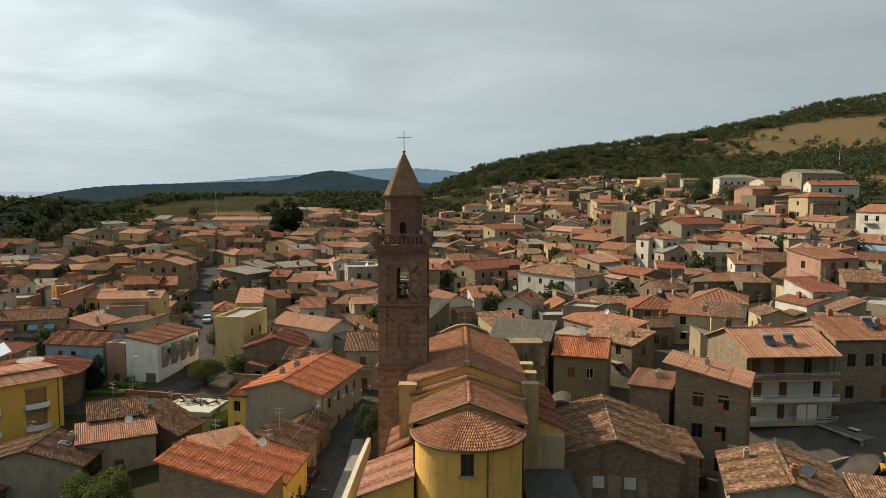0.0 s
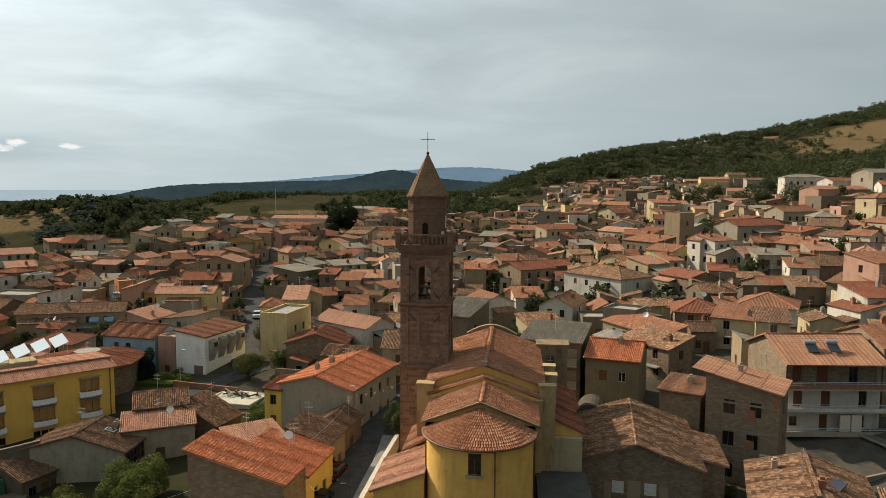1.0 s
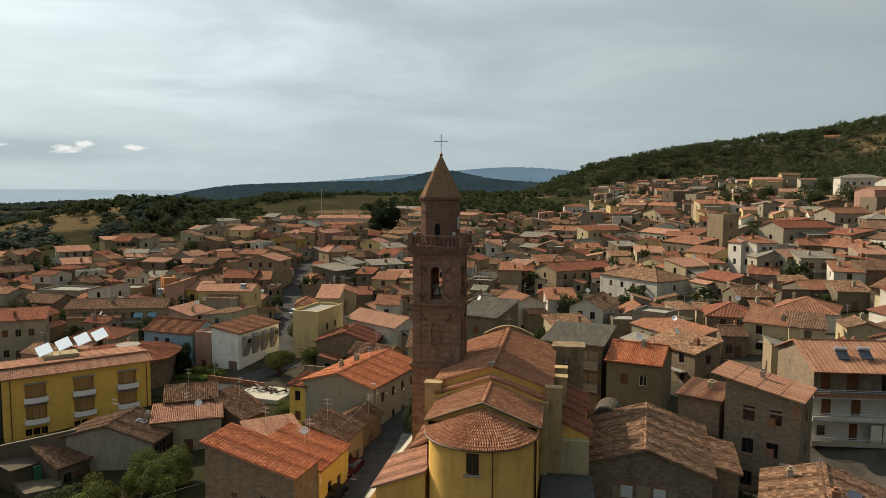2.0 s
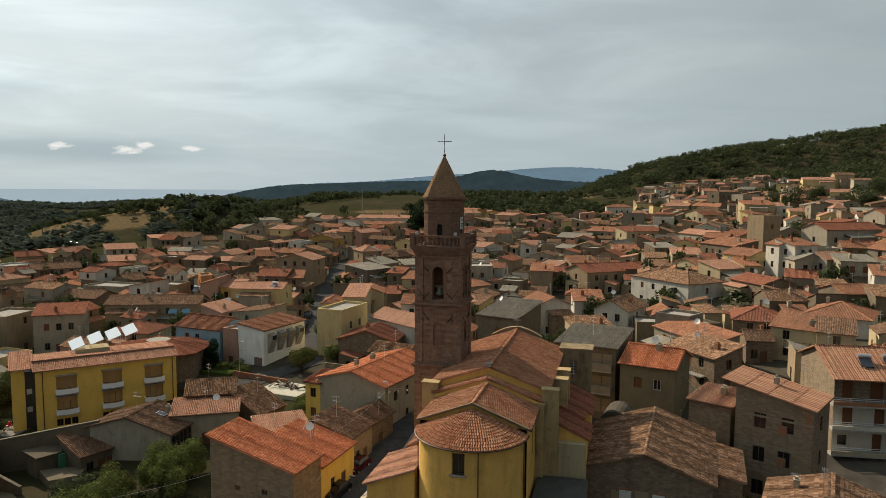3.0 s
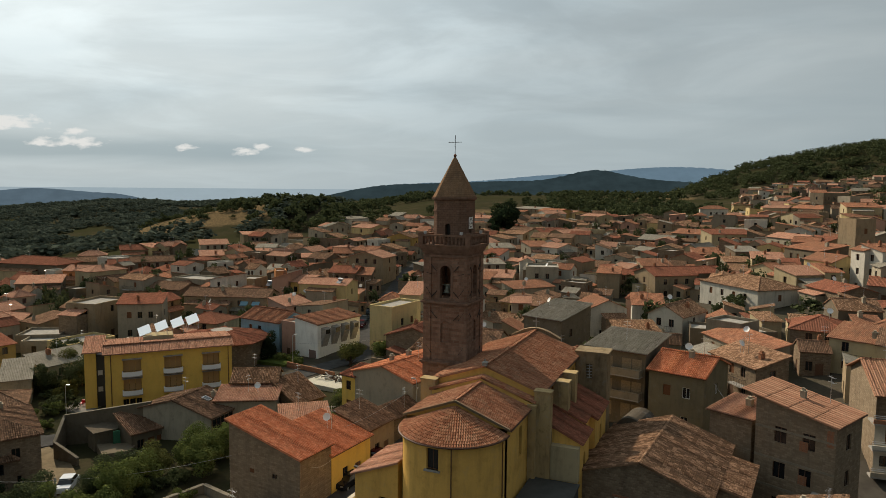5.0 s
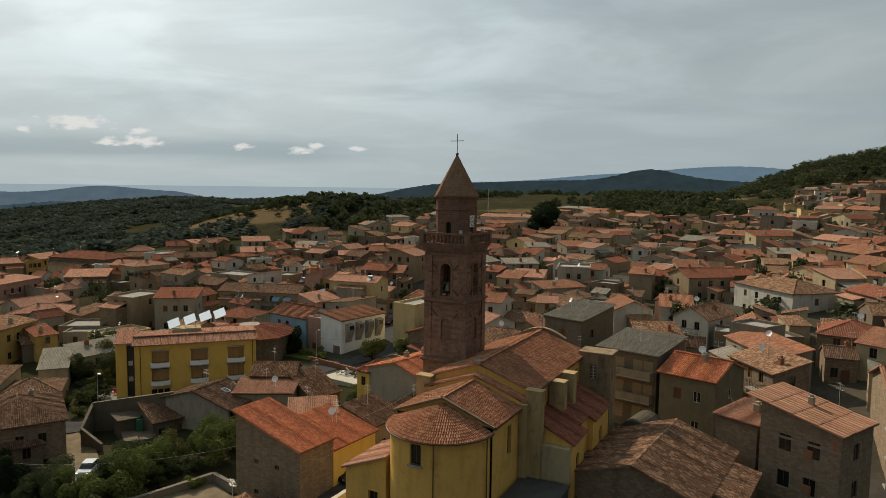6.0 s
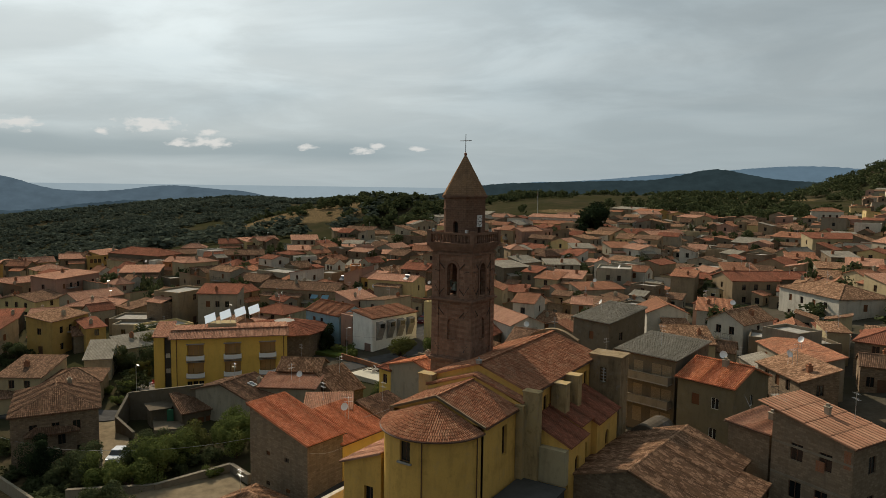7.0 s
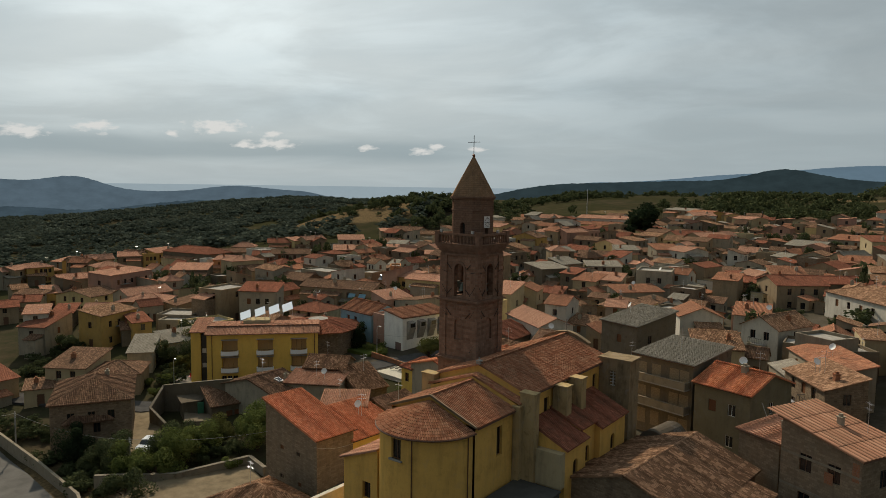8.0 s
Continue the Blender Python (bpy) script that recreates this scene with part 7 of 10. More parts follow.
house(-48.3, 151.7, 37, 7.2, 7.0, 10.9, "shed-y", 1.0, "lightgrey", "grey", rows=2, front=2, chimneys=1)
house(-30.1, 157.4, 56, 8.8, 9.0, 11.3, "gabley", 1.2, "white", "pale", rows=2, front=2, chimneys=0)
house(-63.8, 134.5, 42, 5.4, 9.0, 10.8, "hip", 1.2, "tan", "pale", rows=2, front=1, chimneys=0)
house(-66.3, 139.5, 64, 6.4, 9.0, 10.1, "gable", 1.2, "dark", "grey", rows=2, front=2, chimneys=1)
house(-56.2, 148.8, 19, 13.3, 3.2, 8.7, "shed-y", 1.1, "cream", "brown", rows=1, front=4, chimneys=1)
house(-52.3, 107.8, 65, 9.1, 9.0, 8.4, "shed-y", 0.9, "dark", "grey", rows=2, front=2, chimneys=0)
house(-41.9, 103.9, 3, 4.3, 7.0, 8.1, "shed-y", 0.9, "dark", "red", rows=2, front=1, chimneys=1)
house(-43.3, 124.3, 37, 9.8, 7.0, 8.3, "shed-y", 0.9, "lightgrey", "grey", rows=2, front=3, chimneys=1)
house(-35.8, 101.3, 3, 6.2, 7.0, 7.1, "shed-y", 1.2, "cream", "orange", rows=2, front=1, chimneys=0)
house(-32.1, 103.9, 12, 8.2, 7.0, 7.4, "shed-y", 1.2, "lightgrey", "pale", rows=2, front=2, chimneys=1)
house(-31.5, 126.8, 19, 4.2, 8.0, 9.5, "gabley", 1.0, "white", "pale", rows=2, front=1, chimneys=1)
house(-22.0, 110.6, 16, 8.5, 9.0, 9.7, "flat", 0.5, "lightgrey", "grey", rows=2, front=2, chimneys=0)
house(-56.8, 106.0, 32, 5.1, 8.0, 6.2, "hip", 1.4, "cream", "orange", rows=1, front=1, chimneys=0)
house(-41.2, 87.4, 32, 3.9, 6.0, 5.2, "gable", 1.0, "lightgrey", "red", rows=1, front=1, chimneys=0)
house(-37.1, 87.2, 17, 3.0, 6.0, 5.2, "shed-y", 1.0, "dark", "red", rows=1, front=1, chimneys=1)
house(-25.2, 67.4, 9, 4.6, 8.0, 6.7, "gable", 1.4, "white", "orange", rows=2, front=1, chimneys=1)
house(-21.9, 52.3, 57, 6.9, 14.0, 5.6, "gabley", 1.4, "white", "pale", rows=2, front=2, chimneys=0)
house(-21.9, 97.7, 51, 11.8, 6.0, 6.1, "shed-y", 1.0, "lightgrey", "orange", rows=1, front=3, chimneys=1)
house(-16.8, 76.2, 19, 4.1, 7.0, 6.0, "gable", 1.0, "lightgrey", "pale", rows=2, front=1, chimneys=1)
house(-9.8, 36.9, 3, 5.1, 8.0, 5.4, "gable", 2.0, "lightgrey", "brown", rows=2, front=1, chimneys=0)
house(2.2, 69.1, 32, 7.6, 8.0, 7.5, "gabley", 1.6, "white", "orange", rows=2, front=2, chimneys=0)
house(10.0, 77.7, 11, 6.1, 7.0, 7.3, "shed-y", 1.4, "white", "orange", rows=2, front=1, chimneys=1)
house(17.2, 64.8, -19, 6.6, 10.0, 8.1, "gabley", 1.8, "white", "old", rows=2, front=2, chimneys=1)
house(9.4, 112.7, 39, 11.6, 10.0, 9.6, "gable", 1.6, "tan", "red", rows=2, front=3, chimneys=1)
house(17.5, 119.5, 44, 9.1, 8.0, 9.9, "gable", 1.2, "dark", "red", rows=1, front=2, chimneys=1)
house(-2.4, 130.6, 50, 6.0, 7.0, 8.7, "gabley", 1.0, "white", "pale", rows=2, front=1, chimneys=0)
house(4.5, 129.9, 29, 8.2, 5.2, 9.8, "shed-y", 1.4, "tan", "orange", rows=2, front=2, chimneys=1)
house(-6.4, 129.5, 51, 4.5, 6.0, 8.0, "shed-y", 1.0, "lightgrey", "red", rows=1, front=1, chimneys=1)
house(-2.2, 164.5, 50, 6.7, 7.0, 10.9, "gabley", 1.0, "stone", "grey", rows=2, front=2, chimneys=0)
house(6.4, 153.7, -15, 5.3, 8.0, 11.8, "flat", 0.5, "stone", "grey", rows=2, front=1, chimneys=0)
house(14.0, 164.8, -26, 5.6, 11.0, 12.1, "gabley", 1.6, "cream", "grey", rows=2, front=1, chimneys=1)
house(16.3, 157.0, 16, 7.9, 7.0, 11.4, "shed-y", 1.4, "pink", "orange", rows=1, front=2, chimneys=1)
house(-2.3, 197.5, -19, 12.4, 10.0, 12.3, "gable", 1.6, "stone", "grey", rows=2, front=3, chimneys=0)
house(7.4, 213.0, -18, 12.2, 8.0, 14.0, "shed-y", 1.4, "lightgrey", "orange", rows=2, front=3, chimneys=1)
house(20.8, 197.7, 31, 16.1, 8.0, 15.2, "shed-y", 1.4, "cream", "red", rows=2, front=5, chimneys=1)
house(9.4, 317.5, 7, 13.6, 9.0, 21.1, "hip", 1.6, "white", "orange", rows=2, front=4, chimneys=0)
house(19.2, 280.9, -49, 14.5, 8.0, 17.9, "shed-y", 1.2, "paleyellow", "orange", rows=1, front=4, chimneys=1)
house(22.7, 261.8, 34, 12.3, 8.0, 18.9, "flat", 0.5, "pink", "grey", rows=2, front=3, chimneys=1)
house(20.8, 339.3, 8, 5.9, 8.0, 23.1, "gabley", 1.0, "cream", "orange", rows=2, front=1, chimneys=0)
house(39.0, 283.5, -20, 11.0, 8.0, 22.9, "gable", 1.2, "cream", "pale", rows=2, front=3, chimneys=0)
house(37.2, 254.0, 6, 6.9, 8.0, 20.1, "gabley", 1.2, "cream", "grey", rows=2, front=2, chimneys=1)
house(45.6, 228.0, -55, 11.5, 9.0, 21.3, "gabley", 1.4, "cream", "brown", rows=2, front=3, chimneys=1)
house(47.0, 221.8, 40, 9.3, 3.2, 20.8, "shed-y", 1.2, "lightgrey", "red", rows=2, front=2, chimneys=0)
house(53.0, 274.0, -55, 19.9, 9.0, 23.0, "gable", 1.4, "tan", "orange", rows=2, front=5, chimneys=1)
house(64.5, 224.3, 8, 11.3, 9.0, 25.0, "shed-y", 1.4, "cream", "orange", rows=3, front=3, chimneys=1)
house(63.8, 216.0, 37, 12.9, 4.5, 21.7, "shed-y", 1.0, "paleyellow", "orange", rows=2, front=4, chimneys=0)
house(60.2, 295.5, 39, 14.1, 8.0, 29.4, "flat", 0.5, "dark", "grey", rows=3, front=4, chimneys=1)
house(58.1, 312.9, -55, 20.7, 8.0, 26.5, "gable", 1.2, "lightgrey", "red", rows=2, front=5, chimneys=1)
house(68.9, 286.7, 38, 10.4, 7.0, 28.1, "flat", 0.5, "lightgrey", "grey", rows=2, front=3, chimneys=0)
house(53.7, 138.9, 35, 5.8, 6.0, 23.2, "flat", 0.5, "tan", "grey", rows=3, front=1, chimneys=0)
house(44.1, 133.0, -57, 13.6, 8.0, 15.7, "shed-y", 1.4, "dark", "orange", rows=2, front=4, chimneys=1)
house(43.6, 153.7, -15, 6.8, 8.0, 16.3, "gable", 1.2, "pink", "orange", rows=2, front=2, chimneys=1)
house(48.6, 156.0, 37, 8.8, 9.0, 16.5, "gabley", 1.2, "tan", "red", rows=2, front=2, chimneys=0)
house(40.5, 165.6, -55, 14.8, 8.0, 16.4, "gable", 1.2, "lightgrey", "pale", rows=2, front=4, chimneys=1)
house(26.6, 148.1, 25, 7.0, 7.0, 13.3, "shed-y", 1.0, "stone", "grey", rows=2, front=2, chimneys=1)
house(25.2, 138.3, 15, 6.8, 6.0, 11.1, "shed-y", 1.0, "grey", "old", rows=1, front=2, chimneys=0)
house(32.8, 131.2, 4, 7.6, 7.0, 13.0, "shed-y", 1.2, "cream", "pale", rows=2, front=2, chimneys=1)
house(35.0, 117.4, 39, 8.5, 8.0, 11.9, "gable", 1.2, "cream", "orange", rows=1, front=2, chimneys=1)
house(39.4, 106.7, -57, 11.2, 9.0, 11.1, "gable", 1.2, "tan", "orange", rows=1, front=3, chimneys=0)
house(39.3, 101.3, 37, 8.1, 7.0, 12.6, "shed-y", 1.2, "cream", "pale", rows=2, front=2, chimneys=0)
house(44.4, 103.8, 20, 3.8, 7.0, 13.2, "shed-y", 1.2, "cream", "orange", rows=2, front=1, chimneys=1)
house(45.9, 110.9, 35, 7.1, 9.0, 14.9, "gabley", 1.4, "paleyellow", "orange", rows=2, front=2, chimneys=1)
house(45.9, 89.1, -61, 10.4, 8.0, 11.1, "gable", 1.2, "stone", "red", rows=1, front=3, chimneys=1)
house(31.9, 55.9, 22, 3.1, 5.0, 9.6, "shed-y", 0.6, "cream", "old", rows=2, front=1, chimneys=0)
house(30.9, 66.4, 25, 3.5, 6.0, 7.2, "shed-y", 0.9, "grey", "red", rows=1, front=1, chimneys=0)
house(29.6, 33.8, -52, 9.6, 5.0, 7.5, "shed-y", 1.4, "stone", "old", rows=2, front=3, chimneys=1)
house(28.9, 41.1, -58, 14.1, 5.0, 8.3, "shed-y", 1.2, "grey", "orange", rows=2, front=4, chimneys=0)
house(55.0, 102.8, 33, 6.4, 6.0, 18.2, "shed-y", 1.2, "white", "orange", rows=3, front=2, chimneys=1)
house(52.7, 104.5, -62, 4.5, 6.0, 18.1, "gable", 1.0, "white", "orange", rows=3, front=1, chimneys=1)
house(72.4, 135.9, 30, 17.6, 9.0, 20.4, "gable", 1.6, "lightgrey", "red", rows=2, front=5, chimneys=0)
house(72.8, 145.4, -64, 7.6, 8.0, 21.3, "shed-y", 1.2, "tan", "red", rows=3, front=2, chimneys=1)
house(83.9, 130.0, -68, 9.2, 7.0, 19.0, "shed-y", 1.2, "tan", "red", rows=2, front=2, chimneys=1)
house(93.5, 164.4, 27, 13.9, 8.0, 23.6, "gable", 1.6, "lightgrey", "orange", rows=2, front=4, chimneys=0)
house(125.8, 246.4, -3, 16.0, 10.0, 35.8, "hip", 1.4, "white", "grey", rows=3, front=5, chimneys=0)
house(138.2, 231.3, 17, 20.6, 9.0, 34.1, "gable", 1.4, "white", "orange", rows=2, front=5, chimneys=1)
house(124.1, 206.5, 25, 26.0, 9.0, 30.7, "gable", 1.2, "pink", "pale", rows=2, front=5, chimneys=1)
house(112.2, 179.7, 12, 13.9, 9.0, 27.9, "flat", 0.5, "dark", "grey", rows=2, front=4, chimneys=0)
house(145.4, 215.3, 22, 22.5, 10.0, 37.0, "gable", 1.6, "lightgrey", "grey", rows=3, front=5, chimneys=1)
house(135.6, 181.7, -11, 15.4, 10.0, 32.1, "gable", 1.6, "white", "orange", rows=3, front=4, chimneys=1)
house(114.4, 147.8, 12, 13.0, 9.0, 28.2, "hip", 1.4, "cream", "orange", rows=3, front=4, chimneys=0)
house(117.0, 278.1, -5, 10.3, 8.0, 35.2, "shed-y", 1.0, "lightgrey", "brown", rows=2, front=3, chimneys=1)
house(103.1, 302.4, -4, 13.9, 9.0, 35.8, "gable", 1.2, "paleyellow", "pale", rows=2, front=4, chimneys=1)
house(115.6, 309.8, -2, 8.5, 9.0, 38.2, "gable", 1.2, "cream", "brown", rows=2, front=2, chimneys=0)
house(111.1, 106.5, -64, 8.1, 10.0, 24.9, "gable", 1.6, "white", "orange", rows=3, front=2, chimneys=0)
house(100.8, 94.0, -62, 12.2, 7.0, 18.2, "shed-y", 1.4, "blue", "orange", rows=1, front=3, chimneys=1)
house(93.9, 135.8, -36, 8.8, 9.0, 20.4, "gable", 1.8, "lightgrey", "brown", rows=2, front=2, chimneys=1)
house(98.9, 138.1, 4, 6.2, 8.0, 20.7, "gable", 1.2, "tan", "pale", rows=1, front=1, chimneys=0)
house(106.5, 132.5, -57, 7.5, 7.0, 21.9, "shed-y", 1.0, "ochre", "orange", rows=2, front=2, chimneys=1)
house(106.8, 124.7, -75, 13.2, 8.0, 21.8, "gable", 1.2, "lightgrey", "orange", rows=2, front=4, chimneys=1)
house(92.2, 121.4, -71, 13.5, 9.0, 18.4, "gable", 1.2, "white", "brown", rows=1, front=4, chimneys=0)
house(93.3, 112.8, -53, 6.1, 6.0, 19.2, "gable", 1.2, "white", "orange", rows=2, front=1, chimneys=1)
house(77.9, 109.6, -57, 9.5, 8.0, 17.1, "gable", 1.4, "grey", "orange", rows=2, front=2, chimneys=1)
house(56.3, 98.0, 9, 7.1, 5.5, 15.3, "gabley", 1.4, "lightgrey", "grey", rows=2, front=2, chimneys=0)
house(60.4, 95.8, 30, 4.8, 3.2, 15.8, "shed-y", 1.2, "lightgrey", "pale", rows=2, front=1, chimneys=0)
house(64.0, 92.7, 3, 6.9, 7.0, 15.9, "shed-y", 0.9, "lightgrey", "grey", rows=2, front=2, chimneys=1)
house(67.6, 82.8, -7, 5.7, 7.0, 14.2, "shed-y", 1.4, "white", "orange", rows=2, front=1, chimneys=1)
house(74.1, 82.6, 18, 10.1, 4.4, 14.7, "shed-y", 1.4, "dark", "brown", rows=1, front=3, chimneys=0)
house(83.6, 89.3, -24, 5.3, 9.0, 16.8, "hip", 1.4, "tan", "pale", rows=2, front=1, chimneys=1)
house(78.4, 76.7, -10, 4.6, 7.0, 16.7, "shed-y", 0.9, "pink", "orange", rows=2, front=1, chimneys=1)
house(73.9, 62.0, 20, 9.0, 8.0, 17.6, "shed-y", 1.2, "pink", "orange", rows=3, front=2, chimneys=0)
house(97.6, 101.7, -52, 5.3, 8.0, 19.1, "gable", 1.4, "lightgrey", "brown", rows=2, front=1, chimneys=1)
house(54.0, 92.0, -11, 5.9, 6.0, 12.1, "shed-y", 1.2, "grey", "red", rows=1, front=1, chimneys=1)
house(57.7, 81.7, 3, 5.0, 6.0, 11.5, "shed-y", 1.0, "stone", "old", rows=1, front=1, chimneys=0)
house(58.2, 73.4, 20, 6.5, 8.0, 11.8, "gable", 1.2, "dark", "orange", rows=1, front=2, chimneys=0)
house(63.3, 68.4, 3, 5.9, 6.0, 12.1, "shed-y", 1.2, "dark", "old", rows=1, front=1, chimneys=1)
house(70.1, 65.4, -41, 5.3, 8.0, 13.2, "shed-y", 1.2, "stone", "brown", rows=1, front=1, chimneys=1)
house(71.6, 61.3, 3, 4.0, 7.0, 14.3, "shed-y", 1.2, "tan", "orange", rows=2, front=1, chimneys=0)
house(76.6, 54.6, -12, 6.2, 9.0, 14.3, "gable", 1.6, "stone", "old", rows=2, front=1, chimneys=1)
house(66.8, 49.8, 15, 6.9, 7.0, 13.1, "shed-y", 1.6, "white", "red", rows=2, front=2, chimneys=1)
house(65.6, 48.6, -64, 5.6, 8.0, 11.3, "shed-y", 1.2, "stone", "old", rows=1, front=1, chimneys=0)
house(53.3, 57.6, -22, 9.5, 10.0, 10.1, "hip", 1.8, "white", "orange", rows=1, front=2, chimneys=1)
house(44.2, 44.1, -25, 6.6, 6.0, 9.9, "shed-y", 1.4, "cream", "orange", rows=2, front=2, chimneys=1)
house(48.2, 40.6, -12, 4.8, 6.0, 10.2, "shed-y", 1.2, "cream", "brown", rows=2, front=1, chimneys=0)
house(39.5, 52.2, -6, 7.7, 9.0, 9.7, "hip", 1.6, "stone", "red", rows=2, front=2, chimneys=0)
house(63.4, 47.1, -73, 7.3, 4.5, 11.3, "shed-y", 1.0, "white", "red", rows=1, front=2, chimneys=1)
house(74.9, 45.2, -51, 5.8, 8.0, 11.4, "flat", 0.5, "lightgrey", "grey", rows=1, front=1, chimneys=1)
house(-200.3, 32.3, 91, 8.2, 6.2, 2.4, "hip", 1.2, "ochre", "pale", rows=2, front=5, chimneys=1)
house(-199.2, 47.2, 31, 10.5, 8.6, 3.6, "gable", 1.0, "ochre", "pale", rows=2, front=3, chimneys=1)
house(-214.7, 52.4, 19, 18.9, 8.0, 1.3, "shed-y", 1.0, "grey", "pale", rows=2, front=5, chimneys=0)
house(-197.5, 31.1, 69, 5.0, 6.0, -0.0, "shed-y", 1.0, "dark", "old", rows=1, front=1, chimneys=1)
house(-202.6, 28.4, 118, 12.9, 7.1, 2.1, "gable", 1.0, "tan", "pale", rows=2, front=4, chimneys=1)
house(-208.6, 29.0, 26, 14.5, 8.0, -1.2, "gable", 1.0, "grey", "pale", rows=1, front=4, chimneys=0)
house(-182.1, 47.0, 81, 9.0, 8.0, 3.0, "hip", 1.4, "paleyellow", "pale", rows=2, front=2, chimneys=0)
house(-152.9, 36.8, 111, 16.3, 8.0, 4.4, "shed-y", 0.6, "pink", "pale", rows=2, front=5, chimneys=1)
house(-194.1, 62.5, 15, 9.1, 5.0, 4.8, "gable", 1.4, "tan", "brown", rows=2, front=5, chimneys=1)
house(-188.8, 64.8, 77, 5.0, 5.0, 5.0, "flat", 0.5, "ochre", "grey", rows=2, front=3, chimneys=0)
house(-190.4, 70.9, 108, 11.4, 5.0, 5.5, "shed-y", 1.2, "ochre", "pale", rows=2, front=5, chimneys=1)
house(-171.3, 73.0, 11, 22.3, 10.0, 6.7, "hip", 1.8, "dark", "red", rows=2, front=5, chimneys=1)
house(-145.4, 55.1, 45, 10.7, 8.0, 4.5, "shed-y", 1.2, "dark", "pale", rows=2, front=3, chimneys=0)
house(-144.7, 23.8, 19, 11.8, 10.0, 0.5, "gabley", 1.4, "paleyellow", "brown", rows=2, front=3, chimneys=1)
house(-160.9, 20.6, 75, 4.3, 8.0, -0.4, "shed-y", 1.2, "ochre", "pale", rows=1, front=1, chimneys=1)
house(-162.5, 18.1, 21, 9.6, 7.0, -0.7, "gable", 1.0, "lightgrey", "brown", rows=1, front=3, chimneys=0)
house(-175.9, 17.8, 80, 4.0, 7.0, -0.6, "gable", 1.0, "tan", "old", rows=1, front=1, chimneys=0)
house(-156.5, 13.2, 60, 6.7, 8.0, -1.3, "gable", 1.2, "cream", "red", rows=1, front=2, chimneys=1)
house(-114.8, 1.1, 32, 6.1, 9.0, -0.2, "shed-y", 1.8, "lightgrey", "red", rows=2, front=1, chimneys=1)
house(-118.5, 1.0, 61, 4.7, 6.0, 1.9, "shed-y", 1.0, "white", "pale", rows=3, front=1, chimneys=0)
house(-107.9, 11.4, 112, 10.7, 6.0, 1.8, "shed-y", 1.0, "ochre", "old", rows=2, front=3, chimneys=1)
house(-126.2, 30.3, 43, 11.9, 9.0, 0.3, "hip", 1.4, "tan", "pale", rows=1, front=3, chimneys=1)
house(-131.8, 32.2, 91, 12.4, 8.0, 1.3, "gable", 1.4, "lightgrey", "pale", rows=2, front=3, chimneys=0)
house(-127.6, 19.5, 54, 7.5, 7.0, -0.6, "gable", 1.0, "cream", "pale", rows=1, front=2, chimneys=1)
house(-132.7, 12.8, 53, 4.8, 7.0, -1.3, "shed-y", 1.2, "dark", "red", rows=1, front=1, chimneys=1)
house(-83.7, 6.7, 52, 4.4, 9.0, -1.6, "shed-y", 1.6, "lightgrey", "grey", rows=1, front=1, chimneys=0)
house(-106.6, 28.2, 34, 8.5, 8.0, -0.8, "flat", 0.5, "grey", "grey", rows=1, front=2, chimneys=0)
house(-101.3, 24.5, 35, 7.6, 5.0, -1.1, "flat", 0.4, "lightgrey", "grey", rows=1, front=2, chimneys=1)
house(-194.8, 44.6, 33, 6.7, 5.0, 3.4, "gable", 1.2, "dark", "orange", rows=2, front=5, chimneys=1)
house(-199.4, 45.9, 94, 8.6, 5.0, 3.5, "gable", 1.2, "tan", "brown", rows=2, front=5, chimneys=0)
house(-196.2, 50.6, 79, 8.6, 5.1, 3.9, "gable", 1.4, "tan", "pale", rows=2, front=5, chimneys=1)
house(-193.1, 60.8, 62, 8.7, 8.4, 4.7, "gable", 1.2, "stone", "pale", rows=2, front=3, chimneys=1)
house(-201.1, 24.7, 105, 8.3, 5.0, 1.7, "gable", 1.0, "grey", "pale", rows=2, front=5, chimneys=0)
house(-206.4, 36.5, 108, 9.6, 6.0, -0.0, "shed-y", 1.0, "dark", "old", rows=1, front=3, chimneys=1)
house(-176.1, 33.9, 86, 10.9, 8.0, 0.9, "gable", 1.2, "tan", "pale", rows=1, front=3, chimneys=1)
house(-151.7, 5.8, 74, 5.8, 8.0, -1.3, "gable", 1.2, "tan", "red", rows=2, front=1, chimneys=0)
house(-113.3, 11.0, 55, 5.1, 6.0, -2.5, "shed-y", 1.0, "stone", "red", rows=1, front=1, chimneys=0)
house(-102.6, 15.3, 78, 4.0, 7.0, 0.1, "shed-y", 1.0, "ochre", "red", rows=2, front=1, chimneys=1)
house(-103.9, 15.0, 67, 5.3, 7.0, -1.5, "gable", 1.2, "dark", "brown", rows=1, front=1, chimneys=1)
house(-102.1, 37.6, 9, 7.6, 10.0, 4.8, "flat", 0.5, "tan", "grey", rows=3, front=2, chimneys=0)
house(-151.0, 72.2, 20, 7.1, 8.0, 5.7, "gable", 1.2, "orange", "pale", rows=2, front=2, chimneys=1)
house(-139.3, 68.9, 80, 10.6, 8.0, 6.7, "hip", 1.2, "cream", "pale", rows=2, front=3, chimneys=1)
house(-98.6, 51.5, 98, 8.8, 5.2, 3.4, "gable", 1.2, "tan", "red", rows=2, front=2, chimneys=1)
house(-147.8, 94.9, 53, 12.8, 8.0, 6.4, "gable", 1.4, "grey", "brown", rows=2, front=4, chimneys=1)
house(-167.3, 113.4, 82, 5.4, 7.0, 8.7, "shed-y", 1.0, "paleyellow", "pale", rows=2, front=1, chimneys=0)
house(-163.8, 118.3, 97, 11.2, 4.4, 9.1, "gable", 1.2, "cream", "pale", rows=2, front=3, chimneys=0)
house(-171.6, 109.9, 51, 10.3, 7.3, 8.0, "gable", 1.4, "tan", "red", rows=2, front=4, chimneys=1)
